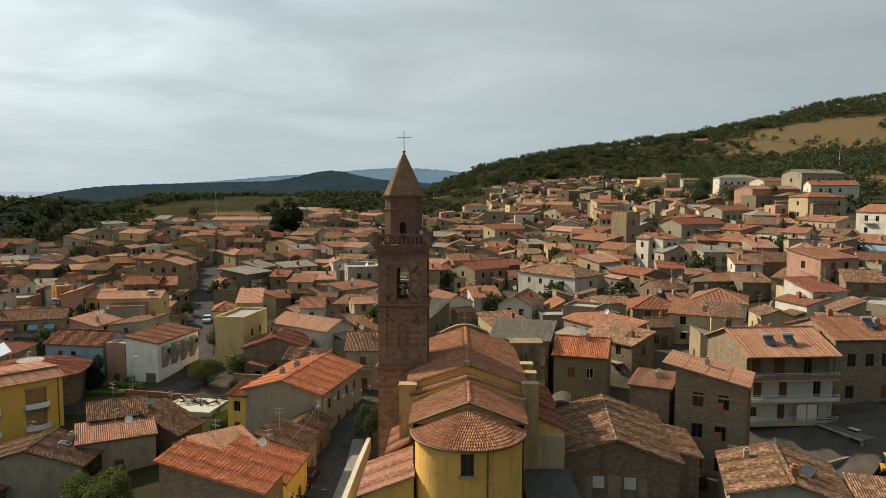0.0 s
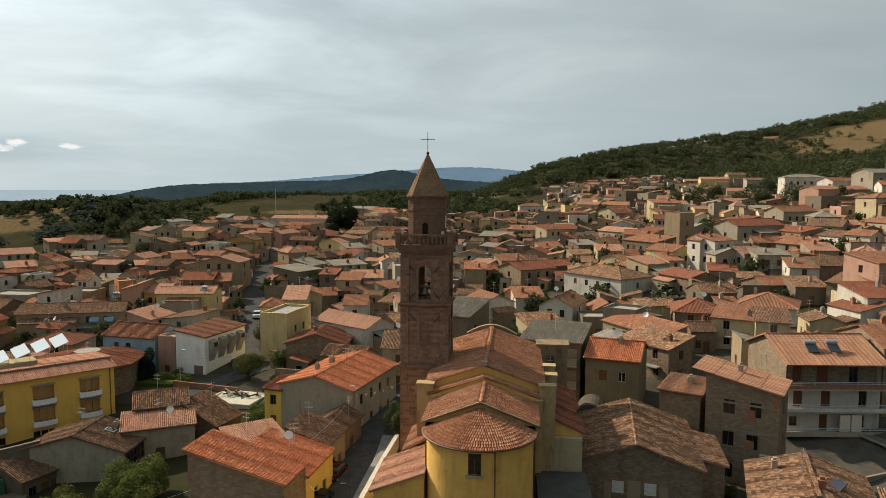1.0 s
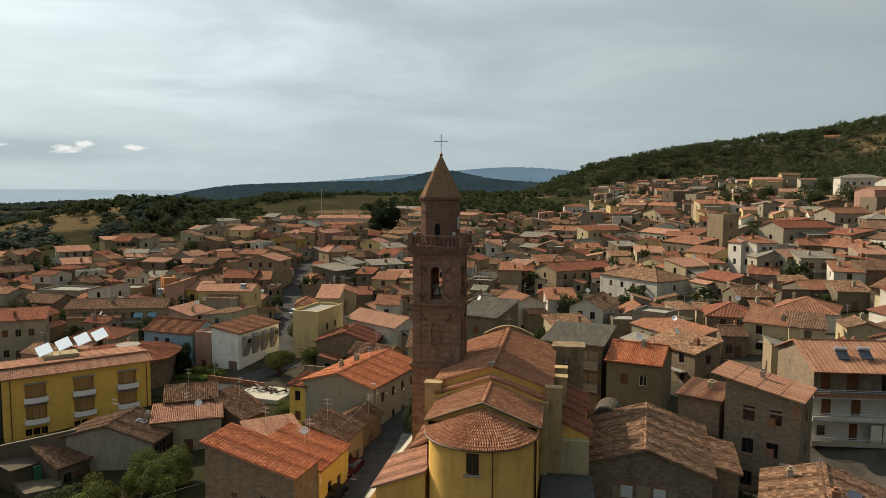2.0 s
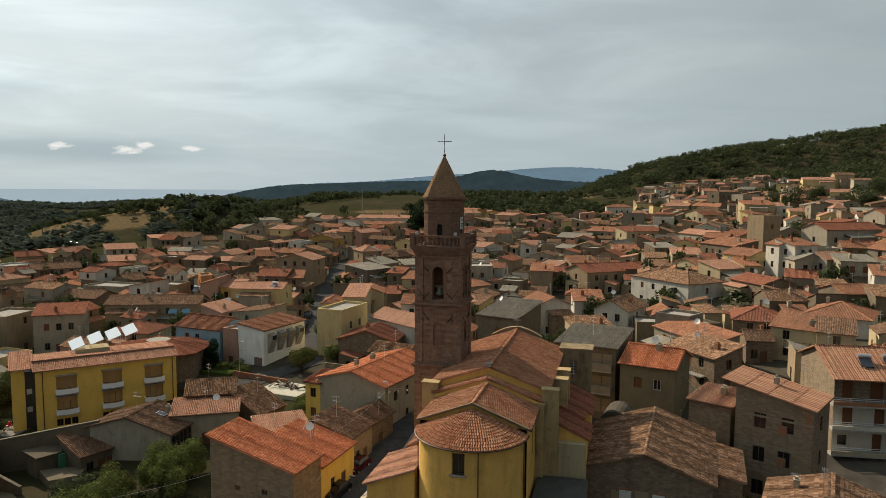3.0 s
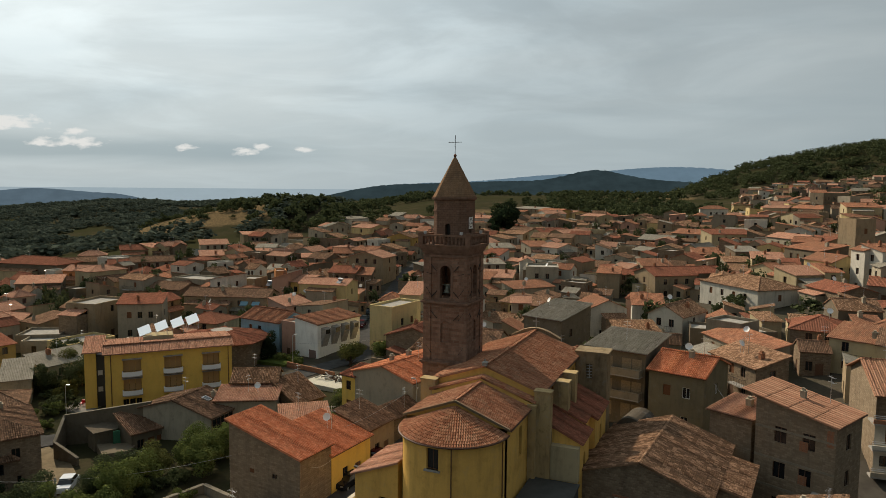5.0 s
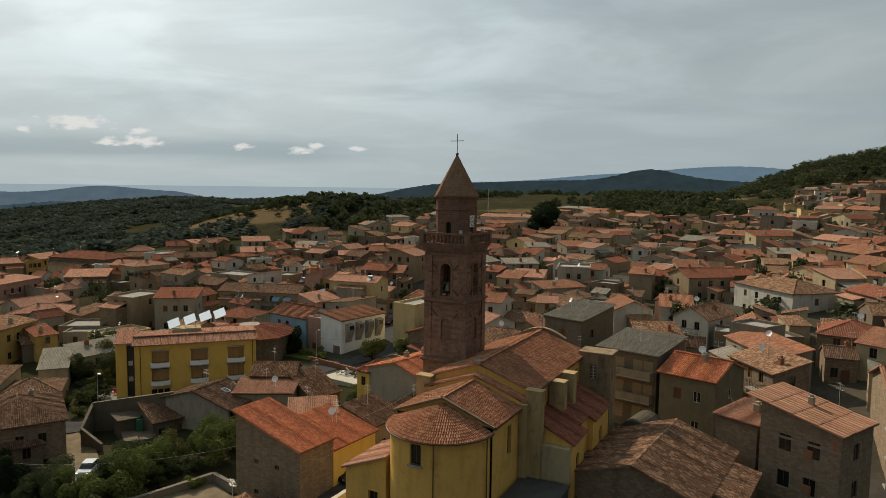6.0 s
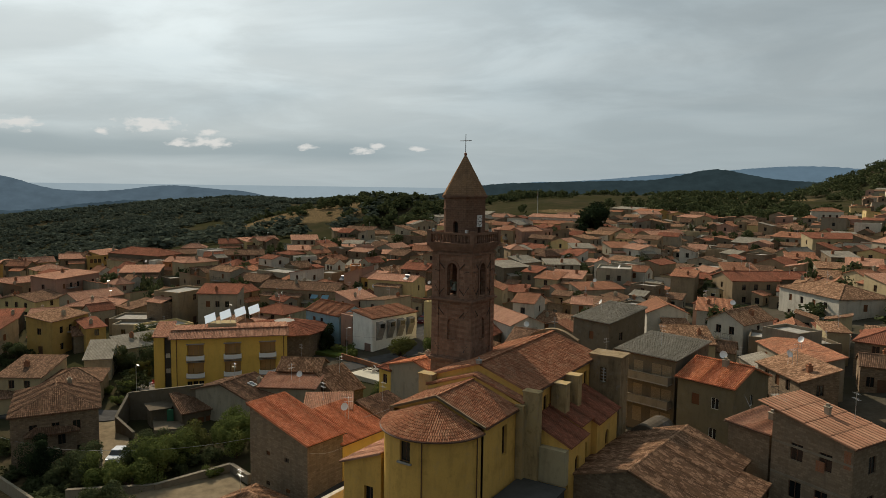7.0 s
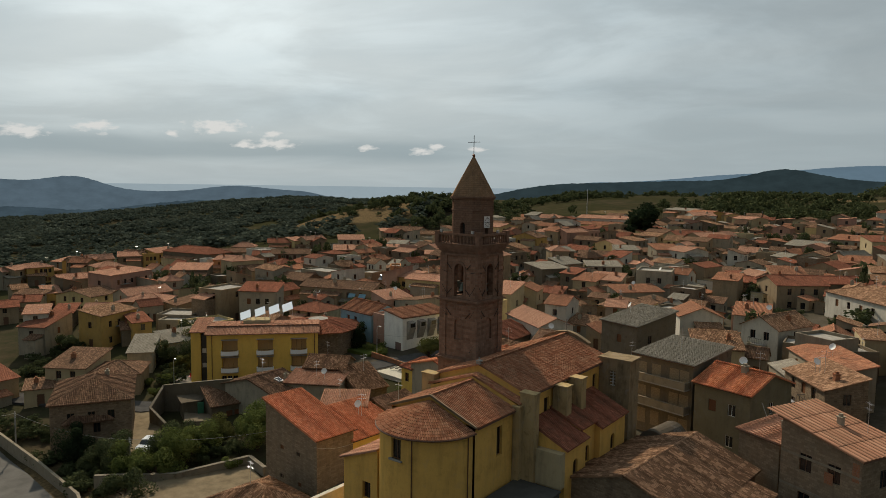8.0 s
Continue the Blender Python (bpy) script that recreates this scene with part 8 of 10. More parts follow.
house(-165.4, 119.0, 10, 9.5, 8.1, 8.6, "gable", 1.2, "stone", "red", rows=2, front=3, chimneys=1)
house(-157.1, 133.1, 49, 10.2, 7.0, 8.8, "shed-y", 1.4, "lightgrey", "pale", rows=2, front=3, chimneys=0)
house(-137.8, 111.0, 47, 7.4, 7.0, 7.4, "shed-y", 1.2, "tan", "pale", rows=2, front=2, chimneys=1)
house(-162.9, 166.9, 51, 15.1, 8.0, 10.5, "shed-y", 0.8, "tan", "pale", rows=1, front=4, chimneys=1)
house(-177.5, 90.0, 62, 14.9, 8.0, 5.1, "gable", 1.2, "dark", "brown", rows=1, front=4, chimneys=0)
house(-178.8, 98.0, 47, 8.5, 6.0, 6.6, "hip", 1.4, "tan", "pale", rows=2, front=2, chimneys=1)
house(-154.4, 87.8, 46, 6.0, 7.0, 5.9, "gable", 1.2, "stone", "red", rows=2, front=1, chimneys=1)
house(-134.1, 71.9, 101, 12.8, 4.4, 4.0, "gable", 1.2, "tan", "brown", rows=1, front=4, chimneys=0)
house(-111.5, 69.0, 3, 10.7, 8.0, 3.5, "gable", 1.4, "stone", "brown", rows=1, front=3, chimneys=0)
house(-114.3, 80.6, 1, 12.2, 8.0, 4.3, "flat", 0.5, "lightgrey", "grey", rows=1, front=3, chimneys=1)
house(-75.1, 43.2, 7, 8.9, 8.0, 2.4, "hip", 1.4, "tan", "red", rows=2, front=2, chimneys=0)
house(-64.5, 36.4, 58, 3.9, 7.0, 1.5, "hip", 1.2, "stone", "red", rows=2, front=1, chimneys=1)
house(-80.6, -7.0, 34, 7.2, 8.0, -1.4, "shed-y", 1.6, "cream", "brown", rows=2, front=2, chimneys=1)
house(-75.0, -2.8, 51, 8.8, 8.0, -2.4, "hip", 1.4, "tan", "brown", rows=1, front=2, chimneys=0)
house(-89.9, -17.8, 96, 5.3, 8.0, -3.5, "shed-y", 1.5, "tan", "red", rows=1, front=1, chimneys=1)
house(-80.3, -13.3, 62, 4.9, 4.0, -4.2, "shed-y", 0.8, "cream", "brown", rows=1, front=1, chimneys=1)


house(258.0, 703.0, -20, 14.0, 9.0, ground_z(258.0, 703.0) + 4.5, "gable", 1.6, "cream", "orange", rows=1, front=3, chimneys=1, label="lone cream villa with red tile roof on the hillside")
# ---- the rest of the town ----
ROADS = [[(-14, -70), (-8.7, 8), (-12, 34), (-16, 52)], [(-37, 40), (-43, 51), (-48, 64), (-55, 84), (-63, 106), (-71, 128), (-76, 148), (-73, 165), (-64, 182)],
         [(-130, -34), (-90, -17), (-62, -4.5), (-53, 6), (-46, 21), (-37, 42)]]


def road_gap(x, y):
    best = 1e9
    for line in ROADS:
        for (x0, y0), (x1, y1) in zip(line[:-1], line[1:]):
            dx, dy = x1 - x0, y1 - y0
            t = max(0, min(1, ((x - x0) * dx + (y - y0) * dy) / (dx * dx + dy * dy)))
            best = min(best, math.hypot(x - x0 - t * dx, y - y0 - t * dy))
    return best


def corners(x, y, w, d, rot, grow=0.0):
    m = Matrix.Rotation(radians(rot), 2)
    return [Vector((x, y)) + m @ Vector((sx * (w / 2 + grow), sy * (d / 2 + grow))) for sx, sy in ((-1, -1), (1, -1), (1, 1), (-1, 1))]


def overlap(a, b):
    for P in (a, b):
        for i in range(4):
            e = P[(i + 1) % 4] - P[i]
            n = Vector((-e.y, e.x))
            pa, pb = [n.dot(p) for p in a], [n.dot(p) for p in b]
            if max(pa) <= min(pb) or max(pb) <= min(pa):
                return False
    return True


def in_town(x, y):
    if y < -40:
        return False
    if x < 0:
        if x < -175 + 0.22 * max(0, y - 40):
            return False
        return y < 320 + 0.6 * x
    if y > 300:
        return 20 < x < 118 and y < 605
    return x < 62 + 0.32 * max(0, y + 20)


def fill_town():
    """Small houses packed along bent lanes: mixed heights, ridges turned either way, sheds and roof terraces between."""
    rnd = random.Random(11)
    boxes = [corners(h[0], h[1], h[3], h[4], h[5], -0.3) for h in HOUSES]
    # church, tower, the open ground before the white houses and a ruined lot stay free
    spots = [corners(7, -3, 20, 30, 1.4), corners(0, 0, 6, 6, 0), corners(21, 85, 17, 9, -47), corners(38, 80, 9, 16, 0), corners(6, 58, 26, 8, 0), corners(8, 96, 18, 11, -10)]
    walls = ["lightgrey", "grey", "cream", "tan", "white", "dark", "lightgrey", "stone", "grey", "white", "paleyellow", "pink", "stone", "dark", "tan"]
    roofs = ["orange", "red", "old", "pale", "brown", "old", "red", "grey", "brown", "pale", "orange"]
    n = 0
    for gy in range(-3, 74):
        for gx in range(-24, 30):
            x = gx * 8.8 + rnd.uniform(-1.6, 1.6) + (gy % 2) * 4
            y = gy * 8.4 + rnd.uniform(-1.6, 1.6)
            rot = -4 + 26 * noise.noise((x * 0.012, y * 0.012, 4.0)) + rnd.choice((0, 90, 90, 180, 270)) + rnd.uniform(-4, 4)
            w, d = rnd.uniform(6.0, 10.5), rnd.uniform(5.5, 8.5)
            r_a, r_b, r_c, r_d, r_e = rnd.random(), rnd.choice(walls), rnd.choice(roofs), rnd.uniform(2.3, 5.6), rnd.random()
            rise, stack = rnd.uniform(0.8, 1.7), rnd.random()
            if not in_town(x, y) or road_gap(x, y) < 2.6 + d / 2 or r_e < 0.10:
                continue
            if y > 170 and r_e < 0.35 or y > 300 and r_e < 0.5:
                continue
            if y < 30 and -72 < x < 70 or y < 56 and -72 < x < -2 or y < 10 and x < -20:
                continue
            if y < 62 and -20 < x < 70:
                w, d, r_d = w * 0.7, d * 0.7, min(r_d, 3.4)
            for shrink in (1.0, 0.8, 0.62):
                box = corners(x, y, w * shrink, d * shrink, rot, 0.1)
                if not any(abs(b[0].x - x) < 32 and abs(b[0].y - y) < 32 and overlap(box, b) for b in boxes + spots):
                    break
            else:
                continue
            w, d = w * shrink, d * shrink
            boxes.append(box)
            kind = "gable" if r_a < 0.46 else "shed-y" if r_a < 0.80 else "flat" if r_a < 0.93 else "hip"
            ze = ground_z(x, y) + r_d
            if y < 125 and n < 190:
                house(x, y, rot, w, d, ze, kind, rise, r_b, r_c, rows=2 if r_d > 4.4 else 1, front=2, back=1, chimneys=1 if stack < 0.6 else 0, seed=n, over=0.18)
            else:
                far_house(x, y, rot, w, d, ze + (0.8 if y > 150 else 0), kind.replace("-y", ""), rise, r_b if r_b in FAR_WALLS else "tan", r_c, 2 if r_d > 3.6 else 1, 2)
            n += 1
    # sheds, lofts and back buildings wedged into the gaps
    for gy in range(9, 78):
        for gx in range(-32, 40):
            x, y = gx * 4.6 + rnd.uniform(-1.2, 1.2), gy * 4.4 + rnd.uniform(-1.2, 1.2)
            w, d, hgt = rnd.uniform(2.6, 4.8), rnd.uniform(2.4, 4.2), rnd.uniform(1.8, 3.8)
            rot = -4 + rnd.choice((0, 90, 180, -90)) + rnd.uniform(-10, 10)
            r_b, r_c = rnd.choice(("grey", "tan", "lightgrey", "stone", "cream", "dark", "stone", "white")), rnd.choice(("old", "brown", "grey", "orange", "red", "old"))
            if not in_town(x, y) or road_gap(x, y) < 2.4 + d / 2 or x < -70 and y < 60 or y < 62 and -20 < x < 70 or rnd.random() < 0.3:
                continue
            box = corners(x, y, w, d, rot, -0.25)
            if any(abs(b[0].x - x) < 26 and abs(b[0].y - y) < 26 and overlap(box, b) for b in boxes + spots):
                continue
            boxes.append(box)
            far_house(x, y, rot, w, d, ground_z(x, y) + hgt, "shed" if rnd.random() < 0.7 else "gable", rnd.uniform(0.5, 1.1), r_b, r_c, 1, 1)


fill_town()
tagged(FAR.done("further_houses", [W[k] for k in FAR_WALLS] + [T[k] for k in FAR_ROOFS] + [M_GLASS, M_CONC]), "packed houses with tiled roofs further up the town", "houses", kind="stuff")


# ---- trees and distance ----
def leaf_cloud(rnd, centre, radii, n, size):
    """Small leaf sprays on and in an uneven crown."""
    rg = np.random.default_rng(rnd.randrange(1 << 30))
    c, rad = np.array(centre, dtype=float), np.array(radii, dtype=float)
    k = 13
    lobe = c + rg.uniform((-0.66, -0.66, -0.5), (0.66, 0.66, 0.6), (k, 3)) * rad
    grow = rg.uniform(0.24, 0.52, k)
    at = np.arange(n) % k
    d = rg.normal(size=(n, 3))
    d /= np.linalg.norm(d, axis=1)[:, None]
    p = lobe[at] + d * rad * (grow[at] * rg.uniform(0.66, 1.06, n))[:, None]
    a = d + rg.normal(scale=0.35, size=(n, 3))
    a /= np.linalg.norm(a, axis=1)[:, None]
    s = np.cross(a, (0.3, 0.2, 1.0))
    s /= np.linalg.norm(s, axis=1)[:, None] + 1e-9
    t = np.cross(a, s)
    w = (size * rg.uniform(0.6, 1.35, n))[:, None]
    V = np.stack((p - s * w, p - t * w * 0.7, p + s * w, p + t * w * 0.8), axis=1).reshape(-1, 3)
    F = np.arange(4 * n).reshape(-1, 4)
    return V, F


def sheet(name, V, F, material):
    """A mesh of many loose four-cornered leaves."""
    me = bpy.data.meshes.new(name)
    me.vertices.add(len(V))
    me.vertices.foreach_set("co", np.asarray(V, dtype=np.float32).ravel())
    me.loops.add(F.size)
    me.loops.foreach_set("vertex_index", F.astype(np.int32).ravel())
    me.polygons.add(len(F))
    me.polygons.foreach_set("loop_start", np.arange(0, F.size, 4, dtype=np.int32))
    me.update(calc_edges=True)
    me.materials.append(material)
    return me


def tree(x, y, h, r, leaf=None, n=1600, size=0.28, name="tree", label="leafy green tree", z=None, trunk=0.3):
    rnd = random.Random(int(x * 13 + y * 7 + 900))
    z = ground_z(x, y) if z is None else z
    root = new(name)
    root.matrix_basis = pose(x, y, z)
    g = Geo()
    g.tube((0, 0, -0.3), (0.1, 0.05, h * 0.5), r * 0.075 + 0.05, 8, 0, r * 0.04 + 0.03)
    for k in range(5):
        w = k * 1.3
        g.tube((0.05, 0, h * (trunk + 0.04 * k)), (math.cos(w) * r * 0.55, math.sin(w) * r * 0.55, h * (trunk + 0.25 + 0.05 * k)), 0.06 + r * 0.015, 5, 0, 0.03)
    g.done("trunk", M_BARK, root)
    V, F = leaf_cloud(rnd, (0, 0, h * (0.5 + trunk * 0.45)), (r, r, h * (0.62 - trunk * 0.5)), n, size)
    put("crown", sheet("crown", V, F, leaf or M_LEAF), root)
    return tagged(root, label, "tree")


def woods(name, label, spots, leaf, n=80, size=0.135):
    """Many far trees in one sheet of crowns."""
    rnd = random.Random(5)
    kinds = [leaf_cloud(rnd, (0, 0, 0.52), (0.5, 0.5, 0.42), n, size) for _ in range(6)]
    VV, FF, off = [], [], 0
    for x, y, h, r in spots:
        v, f = kinds[rnd.randrange(6)]
        a = rnd.uniform(0, 6.28)
        c, s = math.cos(a), math.sin(a)
        q = np.empty_like(v)
        q[:, 0] = x + (v[:, 0] * c - v[:, 1] * s) * 2 * r
        q[:, 1] = y + (v[:, 0] * s + v[:, 1] * c) * 2 * r
        q[:, 2] = ground_z(x, y) - 0.12 * h + v[:, 2] * h * 1.1
        VV.append(q)
        FF.append(f + off)
        off += len(v)
    V, F = np.concatenate(VV), np.concatenate(FF)
    me = sheet(name, V, F, leaf)
    return tagged(put(name, me), label, "woods", kind="stuff")


def near_house(x, y, r):
    return any(abs(h[0] - x) < r + 6 and abs(h[1] - y) < r + 6 for h in HOUSES)


def plant_woods():
    rnd = random.Random(21)
    hill, country, west, scrub = [], [], [], []
    while len(hill) < 1900:
        x, y = rnd.uniform(-60, 700), rnd.uniform(330, 1000)
        s = (x - 187) * 0.966 + (y - 768) * 0.259
        q = -(x - 187) * 0.259 + (y - 768) * 0.966
        if x < 130 and y < 560 and rnd.random() < 0.75:
            continue
        if q > 45 or s < -240 or q < -190 - 260 * smooth01((s + 50) / 300):
            continue
        if rnd.random() < dry_grass(x, y) * 1.1 or near_house(x, y, 2):
            continue
        hill.append((x, y, rnd.uniform(7, 12), rnd.uniform(4.2, 8.0)))
    for _ in range(420):
        x, y = rnd.uniform(90, 330), rnd.uniform(230, 560)
        if not near_house(x, y, 1) and rnd.random() > dry_grass(x, y) * 1.2:
            hill.append((x, y, rnd.uniform(5, 9), rnd.uniform(2.6, 4.8)))
    for _ in range(26):
        x, y = rnd.gauss(345, 60), rnd.gauss(640, 45)
        hill.append((x, y, rnd.uniform(5, 9), rnd.uniform(2.8, 5.0)))
    for _ in range(700):
        x, y = rnd.uniform(60, 300), rnd.uniform(170, 430)
        if x > 62 + 0.16 * y and not near_house(x, y, -2.2):
            hill.append((x, y, rnd.uniform(6, 11), rnd.uniform(3.0, 5.5)))
    while len(country) < 1500:
        a, d = rnd.uniform(-0.35, 0.75), 250 + 1100 * rnd.random() ** 1.2
        x, y = -d * math.sin(a), d * math.cos(a)
        if near_house(x, y, 4) or in_town(x, y) or rnd.random() < dry_grass(x, y):
            continue
        if noise.noise((x * 0.009, y * 0.009, 2.0)) < 0.0 + 0.14 * rnd.random():
            continue
        country.append((x, y, rnd.uniform(4, 9), rnd.uniform(2.8, 5.4)))
    while len(west) < 6600:
        a, d = rnd.uniform(0.6, 1.5), 260 + 900 * rnd.random() ** 0.75
        x, y = -d * math.sin(a), d * math.cos(a)
        if near_house(x, y, 4) or in_town(x, y) or rnd.random() < dry_grass(x, y) * 1.1:
            continue
        if noise.noise((x * 0.011, y * 0.011, 9.0)) > 0.24 + 0.1 * rnd.random():
            continue
        west.append((x, y, rnd.uniform(4, 7), rnd.uniform(3.4, 7.2)))
    n = 0
    for _ in range(46):
        country.append((rnd.gauss(-244, 26), rnd.gauss(224, 15), rnd.uniform(2.5, 4.5), rnd.uniform(1.6, 2.8)))
    while n < 170:
        x, y = rnd.gauss(-214, 32), rnd.gauss(252, 14)
        if not near_house(x, y, 4):
            country.append((x, y, rnd.uniform(4.5, 7.5), rnd.uniform(2.6, 4.4)))
            n += 1
    for _ in range(9000):
        if len(scrub) >= 300:
            break
        x, y = rnd.uniform(-160, 170), rnd.uniform(40, 420)
        if in_town(x, y) and not near_house(x, y, -2.4) and road_gap(x, y) > 3:
            scrub.append((x, y, rnd.uniform(4.0, 7.5), rnd.uniform(1.6, 3.0)))
    low = []
    for cx, cy, sx, sy, k in ((-41, -18, 6.5, 4.5, 46), (-36, -10, 5, 5, 26), (-50, -23.2, 6, 1.4, 16), (-78, 14, 9, 8, 40), (-72, 5, 3, 4, 16), (-66, -20.5, 8, 2, 14), (-40, -24.5, 5, 1.2, 12), (-30, 36, 4, 3, 8), (-26.5, 20, 2, 1.6, 8), (-108, 3, 9, 5, 34), (-96, -6, 8, 5, 30), (-120, 16, 8, 6, 26), (-88, -22, 8, 3, 14), (7, 96, 9, 5, 30), (30, 80, 2, 2, 5)):
        for _ in range(k):
            x, y = rnd.gauss(cx, sx * 0.6), rnd.gauss(cy, sy * 0.6)
            if road_gap(x, y) > 3.2 and math.hypot(x + 43.6, y + 14.6) > 4.5 and not any(inside((x, y), [tuple(c) for c in corners(h[0], h[1], h[3], h[4], h[5], 0.5)]) for h in HOUSES if abs(h[0] - x) < 14 and abs(h[1] - y) < 14):
                low.append((x, y, rnd.uniform(0.9, 2.4), rnd.uniform(0.7, 1.6)))
    woods("undergrowth", "thick dark undergrowth and weeds in the gardens", low, M_LEAFD, 420, 0.06)
    woods("hill_woods", "dark evergreen oak woods covering the ridge", hill, M_LEAFD, 170, 0.062)
    woods("plain_woods", "scattered dark oaks and scrub over the rolling country", country, M_LEAFD, 130, 0.09)
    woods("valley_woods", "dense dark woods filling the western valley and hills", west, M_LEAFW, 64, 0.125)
    woods("garden_trees", "garden trees and bushes between the houses", scrub, M_LEAFD, 260, 0.075)


plant_woods()


def ridge_line(name, dist, z0, amp, seed, material, label, a0, a1, peaks=(), n=900, fade=0.1):
    """A far range of hills: a standing sheet with a rolling top, on an arc about the town, sinking at its ends."""
    V, F = [], []
    for i in range(n + 1):
        a = a0 + (a1 - a0) * i / n
        z = z0 + amp * (noise.fractal((a * 7, seed, 0), 1.0, 2.0, 5) * 0.5)
        z += amp * 0.35 * noise.noise((a * 150, seed, 3.0)) + amp * 0.2 * noise.noise((a * 420, seed, 8.0))
        for pa, ph, pw in peaks:
            z += ph * math.exp(-((a - pa) / pw) ** 2)
        z = -70 + (z + 70) * min(smooth01((a - a0) / fade), smooth01((a1 - a) / fade))
        for k, (dd, zz) in enumerate(((0, -220), (0, z * 0.4 - 60), (60, z), (300, z - 80))):
            V.append((-(dist + dd) * math.sin(a), (dist + dd) * math.cos(a), zz))
    for i in range(n):
        for k in range(3):
            b = i * 4 + k
            F.append((b, b + 1, b + 5, b + 4))
    tagged(put(name, mesh_of(name, V, F, material, smooth=True)), label, "hills", kind="structure")


# these far sheets glow by themselves, with the haze painted into their colours
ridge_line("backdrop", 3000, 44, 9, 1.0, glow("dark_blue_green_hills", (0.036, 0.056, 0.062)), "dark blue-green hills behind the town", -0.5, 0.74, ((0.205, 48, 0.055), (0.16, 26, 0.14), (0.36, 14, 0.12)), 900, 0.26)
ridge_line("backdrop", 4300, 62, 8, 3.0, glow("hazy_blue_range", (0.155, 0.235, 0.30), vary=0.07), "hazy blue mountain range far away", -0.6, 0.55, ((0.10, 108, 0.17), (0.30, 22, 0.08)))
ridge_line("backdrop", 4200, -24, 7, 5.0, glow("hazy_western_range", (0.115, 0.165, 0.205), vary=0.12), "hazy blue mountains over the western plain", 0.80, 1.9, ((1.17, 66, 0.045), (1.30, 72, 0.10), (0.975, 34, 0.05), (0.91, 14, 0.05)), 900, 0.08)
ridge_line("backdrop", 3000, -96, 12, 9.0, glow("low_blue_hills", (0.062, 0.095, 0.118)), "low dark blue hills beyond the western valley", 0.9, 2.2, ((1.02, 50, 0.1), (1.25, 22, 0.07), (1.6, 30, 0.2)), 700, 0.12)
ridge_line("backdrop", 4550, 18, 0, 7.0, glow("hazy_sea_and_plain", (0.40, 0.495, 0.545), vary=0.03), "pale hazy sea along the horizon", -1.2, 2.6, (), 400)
# ---- trees and bushes near the church ----
for tx, ty, th, tr, lf in ((-31.5, -1.5, 4.6, 2.6, M_LEAF), (-29.3, -7.0, 4.6, 2.9, M_LEAF), (-34.6, -12.1, 4.2, 2.6, M_LEAF), (-36.0, -15.5, 4.2, 2.7, M_LEAFD), (-32.3, -19.5, 4.4, 2.8, M_LEAF),
                           (-29.6, -24.5, 4.4, 2.6, M_LEAFD), (-36.5, -8.0, 3.6, 2.4, M_SCRUB), (-40.5, -20.0, 4.6, 2.9, M_LEAFD), (-49.0, -22.3, 5.4, 3.2, M_LEAFP), (-44.0, -21.5, 3.2, 2.2, M_LEAFD), (-37.6, -12.6, 4.6, 2.6, M_LEAFD), (-33.0, -15.6, 5.2, 3.0, M_LEAF), (-36.6, -20.4, 4.8, 2.8, M_LEAF), (-33.0, -4.8, 4.8, 2.6, M_LEAF), (-78.0, 14.5, 5.0, 3.0, M_LEAFD), (-70.5, 14.0, 3.6, 2.2, M_LEAFD), (-82.5, 9.5, 4.6, 2.8, M_LEAFD), (-92.0, 22.0, 4.6, 2.8, M_LEAFD),
                           (-5.4, 12.6, 5.2, 2.3, M_LEAFD), (-54.2, 35.8, 5.2, 1.9, M_LEAFP), (-36.0, 36.4, 4.0, 3.0, M_SCRUB), (-31.6, 42.0, 3.6, 2.6, M_LEAF), (-40.5, 56.5, 5.0, 3.2, M_LEAFD),
                           (-87.5, 17.6, 4.6, 2.8, M_SCRUB), (-80.5, 20.0, 3.8, 2.4, M_LEAF), (-75.0, 9.5, 3.2, 2.0, M_SCRUB), (-76.0, 26.0, 4.6, 3.0, M_LEAFD), (-106.0, 2.0, 4.4, 2.6, M_LEAFD)):
    tree(tx, ty, th, tr, lf, n=6500, size=0.105, label="leafy dark green garden tree" if lf is not M_SCRUB else "yellowish green garden tree", trunk=0.12)
for tx, ty, th, tr in ((-25.9, 18.9, 2.2, 1.8), (-28.0, 20.8, 2.0, 1.6), (-23.6, 13.0, 1.8, 1.6), (-30.0, 10.5, 2.2, 1.4), (-49.0, 37.0, 1.8, 1.4), (-51.5, 36.0, 1.5, 1.2), (-46.5, 35.0, 1.3, 1.0),
                       (-33.0, 45.5, 2.0, 1.8), (-70.5, 4.0, 1.8, 1.8), (-72.0, 0.5, 1.6, 1.8), (-66.0, -1.0, 1.4, 1.2), (-27.0, -12.5, 1.6, 1.4), (32.0, 2.5, 1.5, 1.2), (69.0, 8.0, 3.0, 2.6), (62.0, 6.0, 2.2, 2.2)):
    tree(tx, ty, th, tr, M_LEAF, n=2600, size=0.085, name="bush", label="rounded green garden bush", trunk=0.05)
tree(-73.0, 222.0, 15.0, 8.5, M_LEAFP, n=3200, size=0.6, label="large dark cedar tree over the roofs", trunk=0.1)
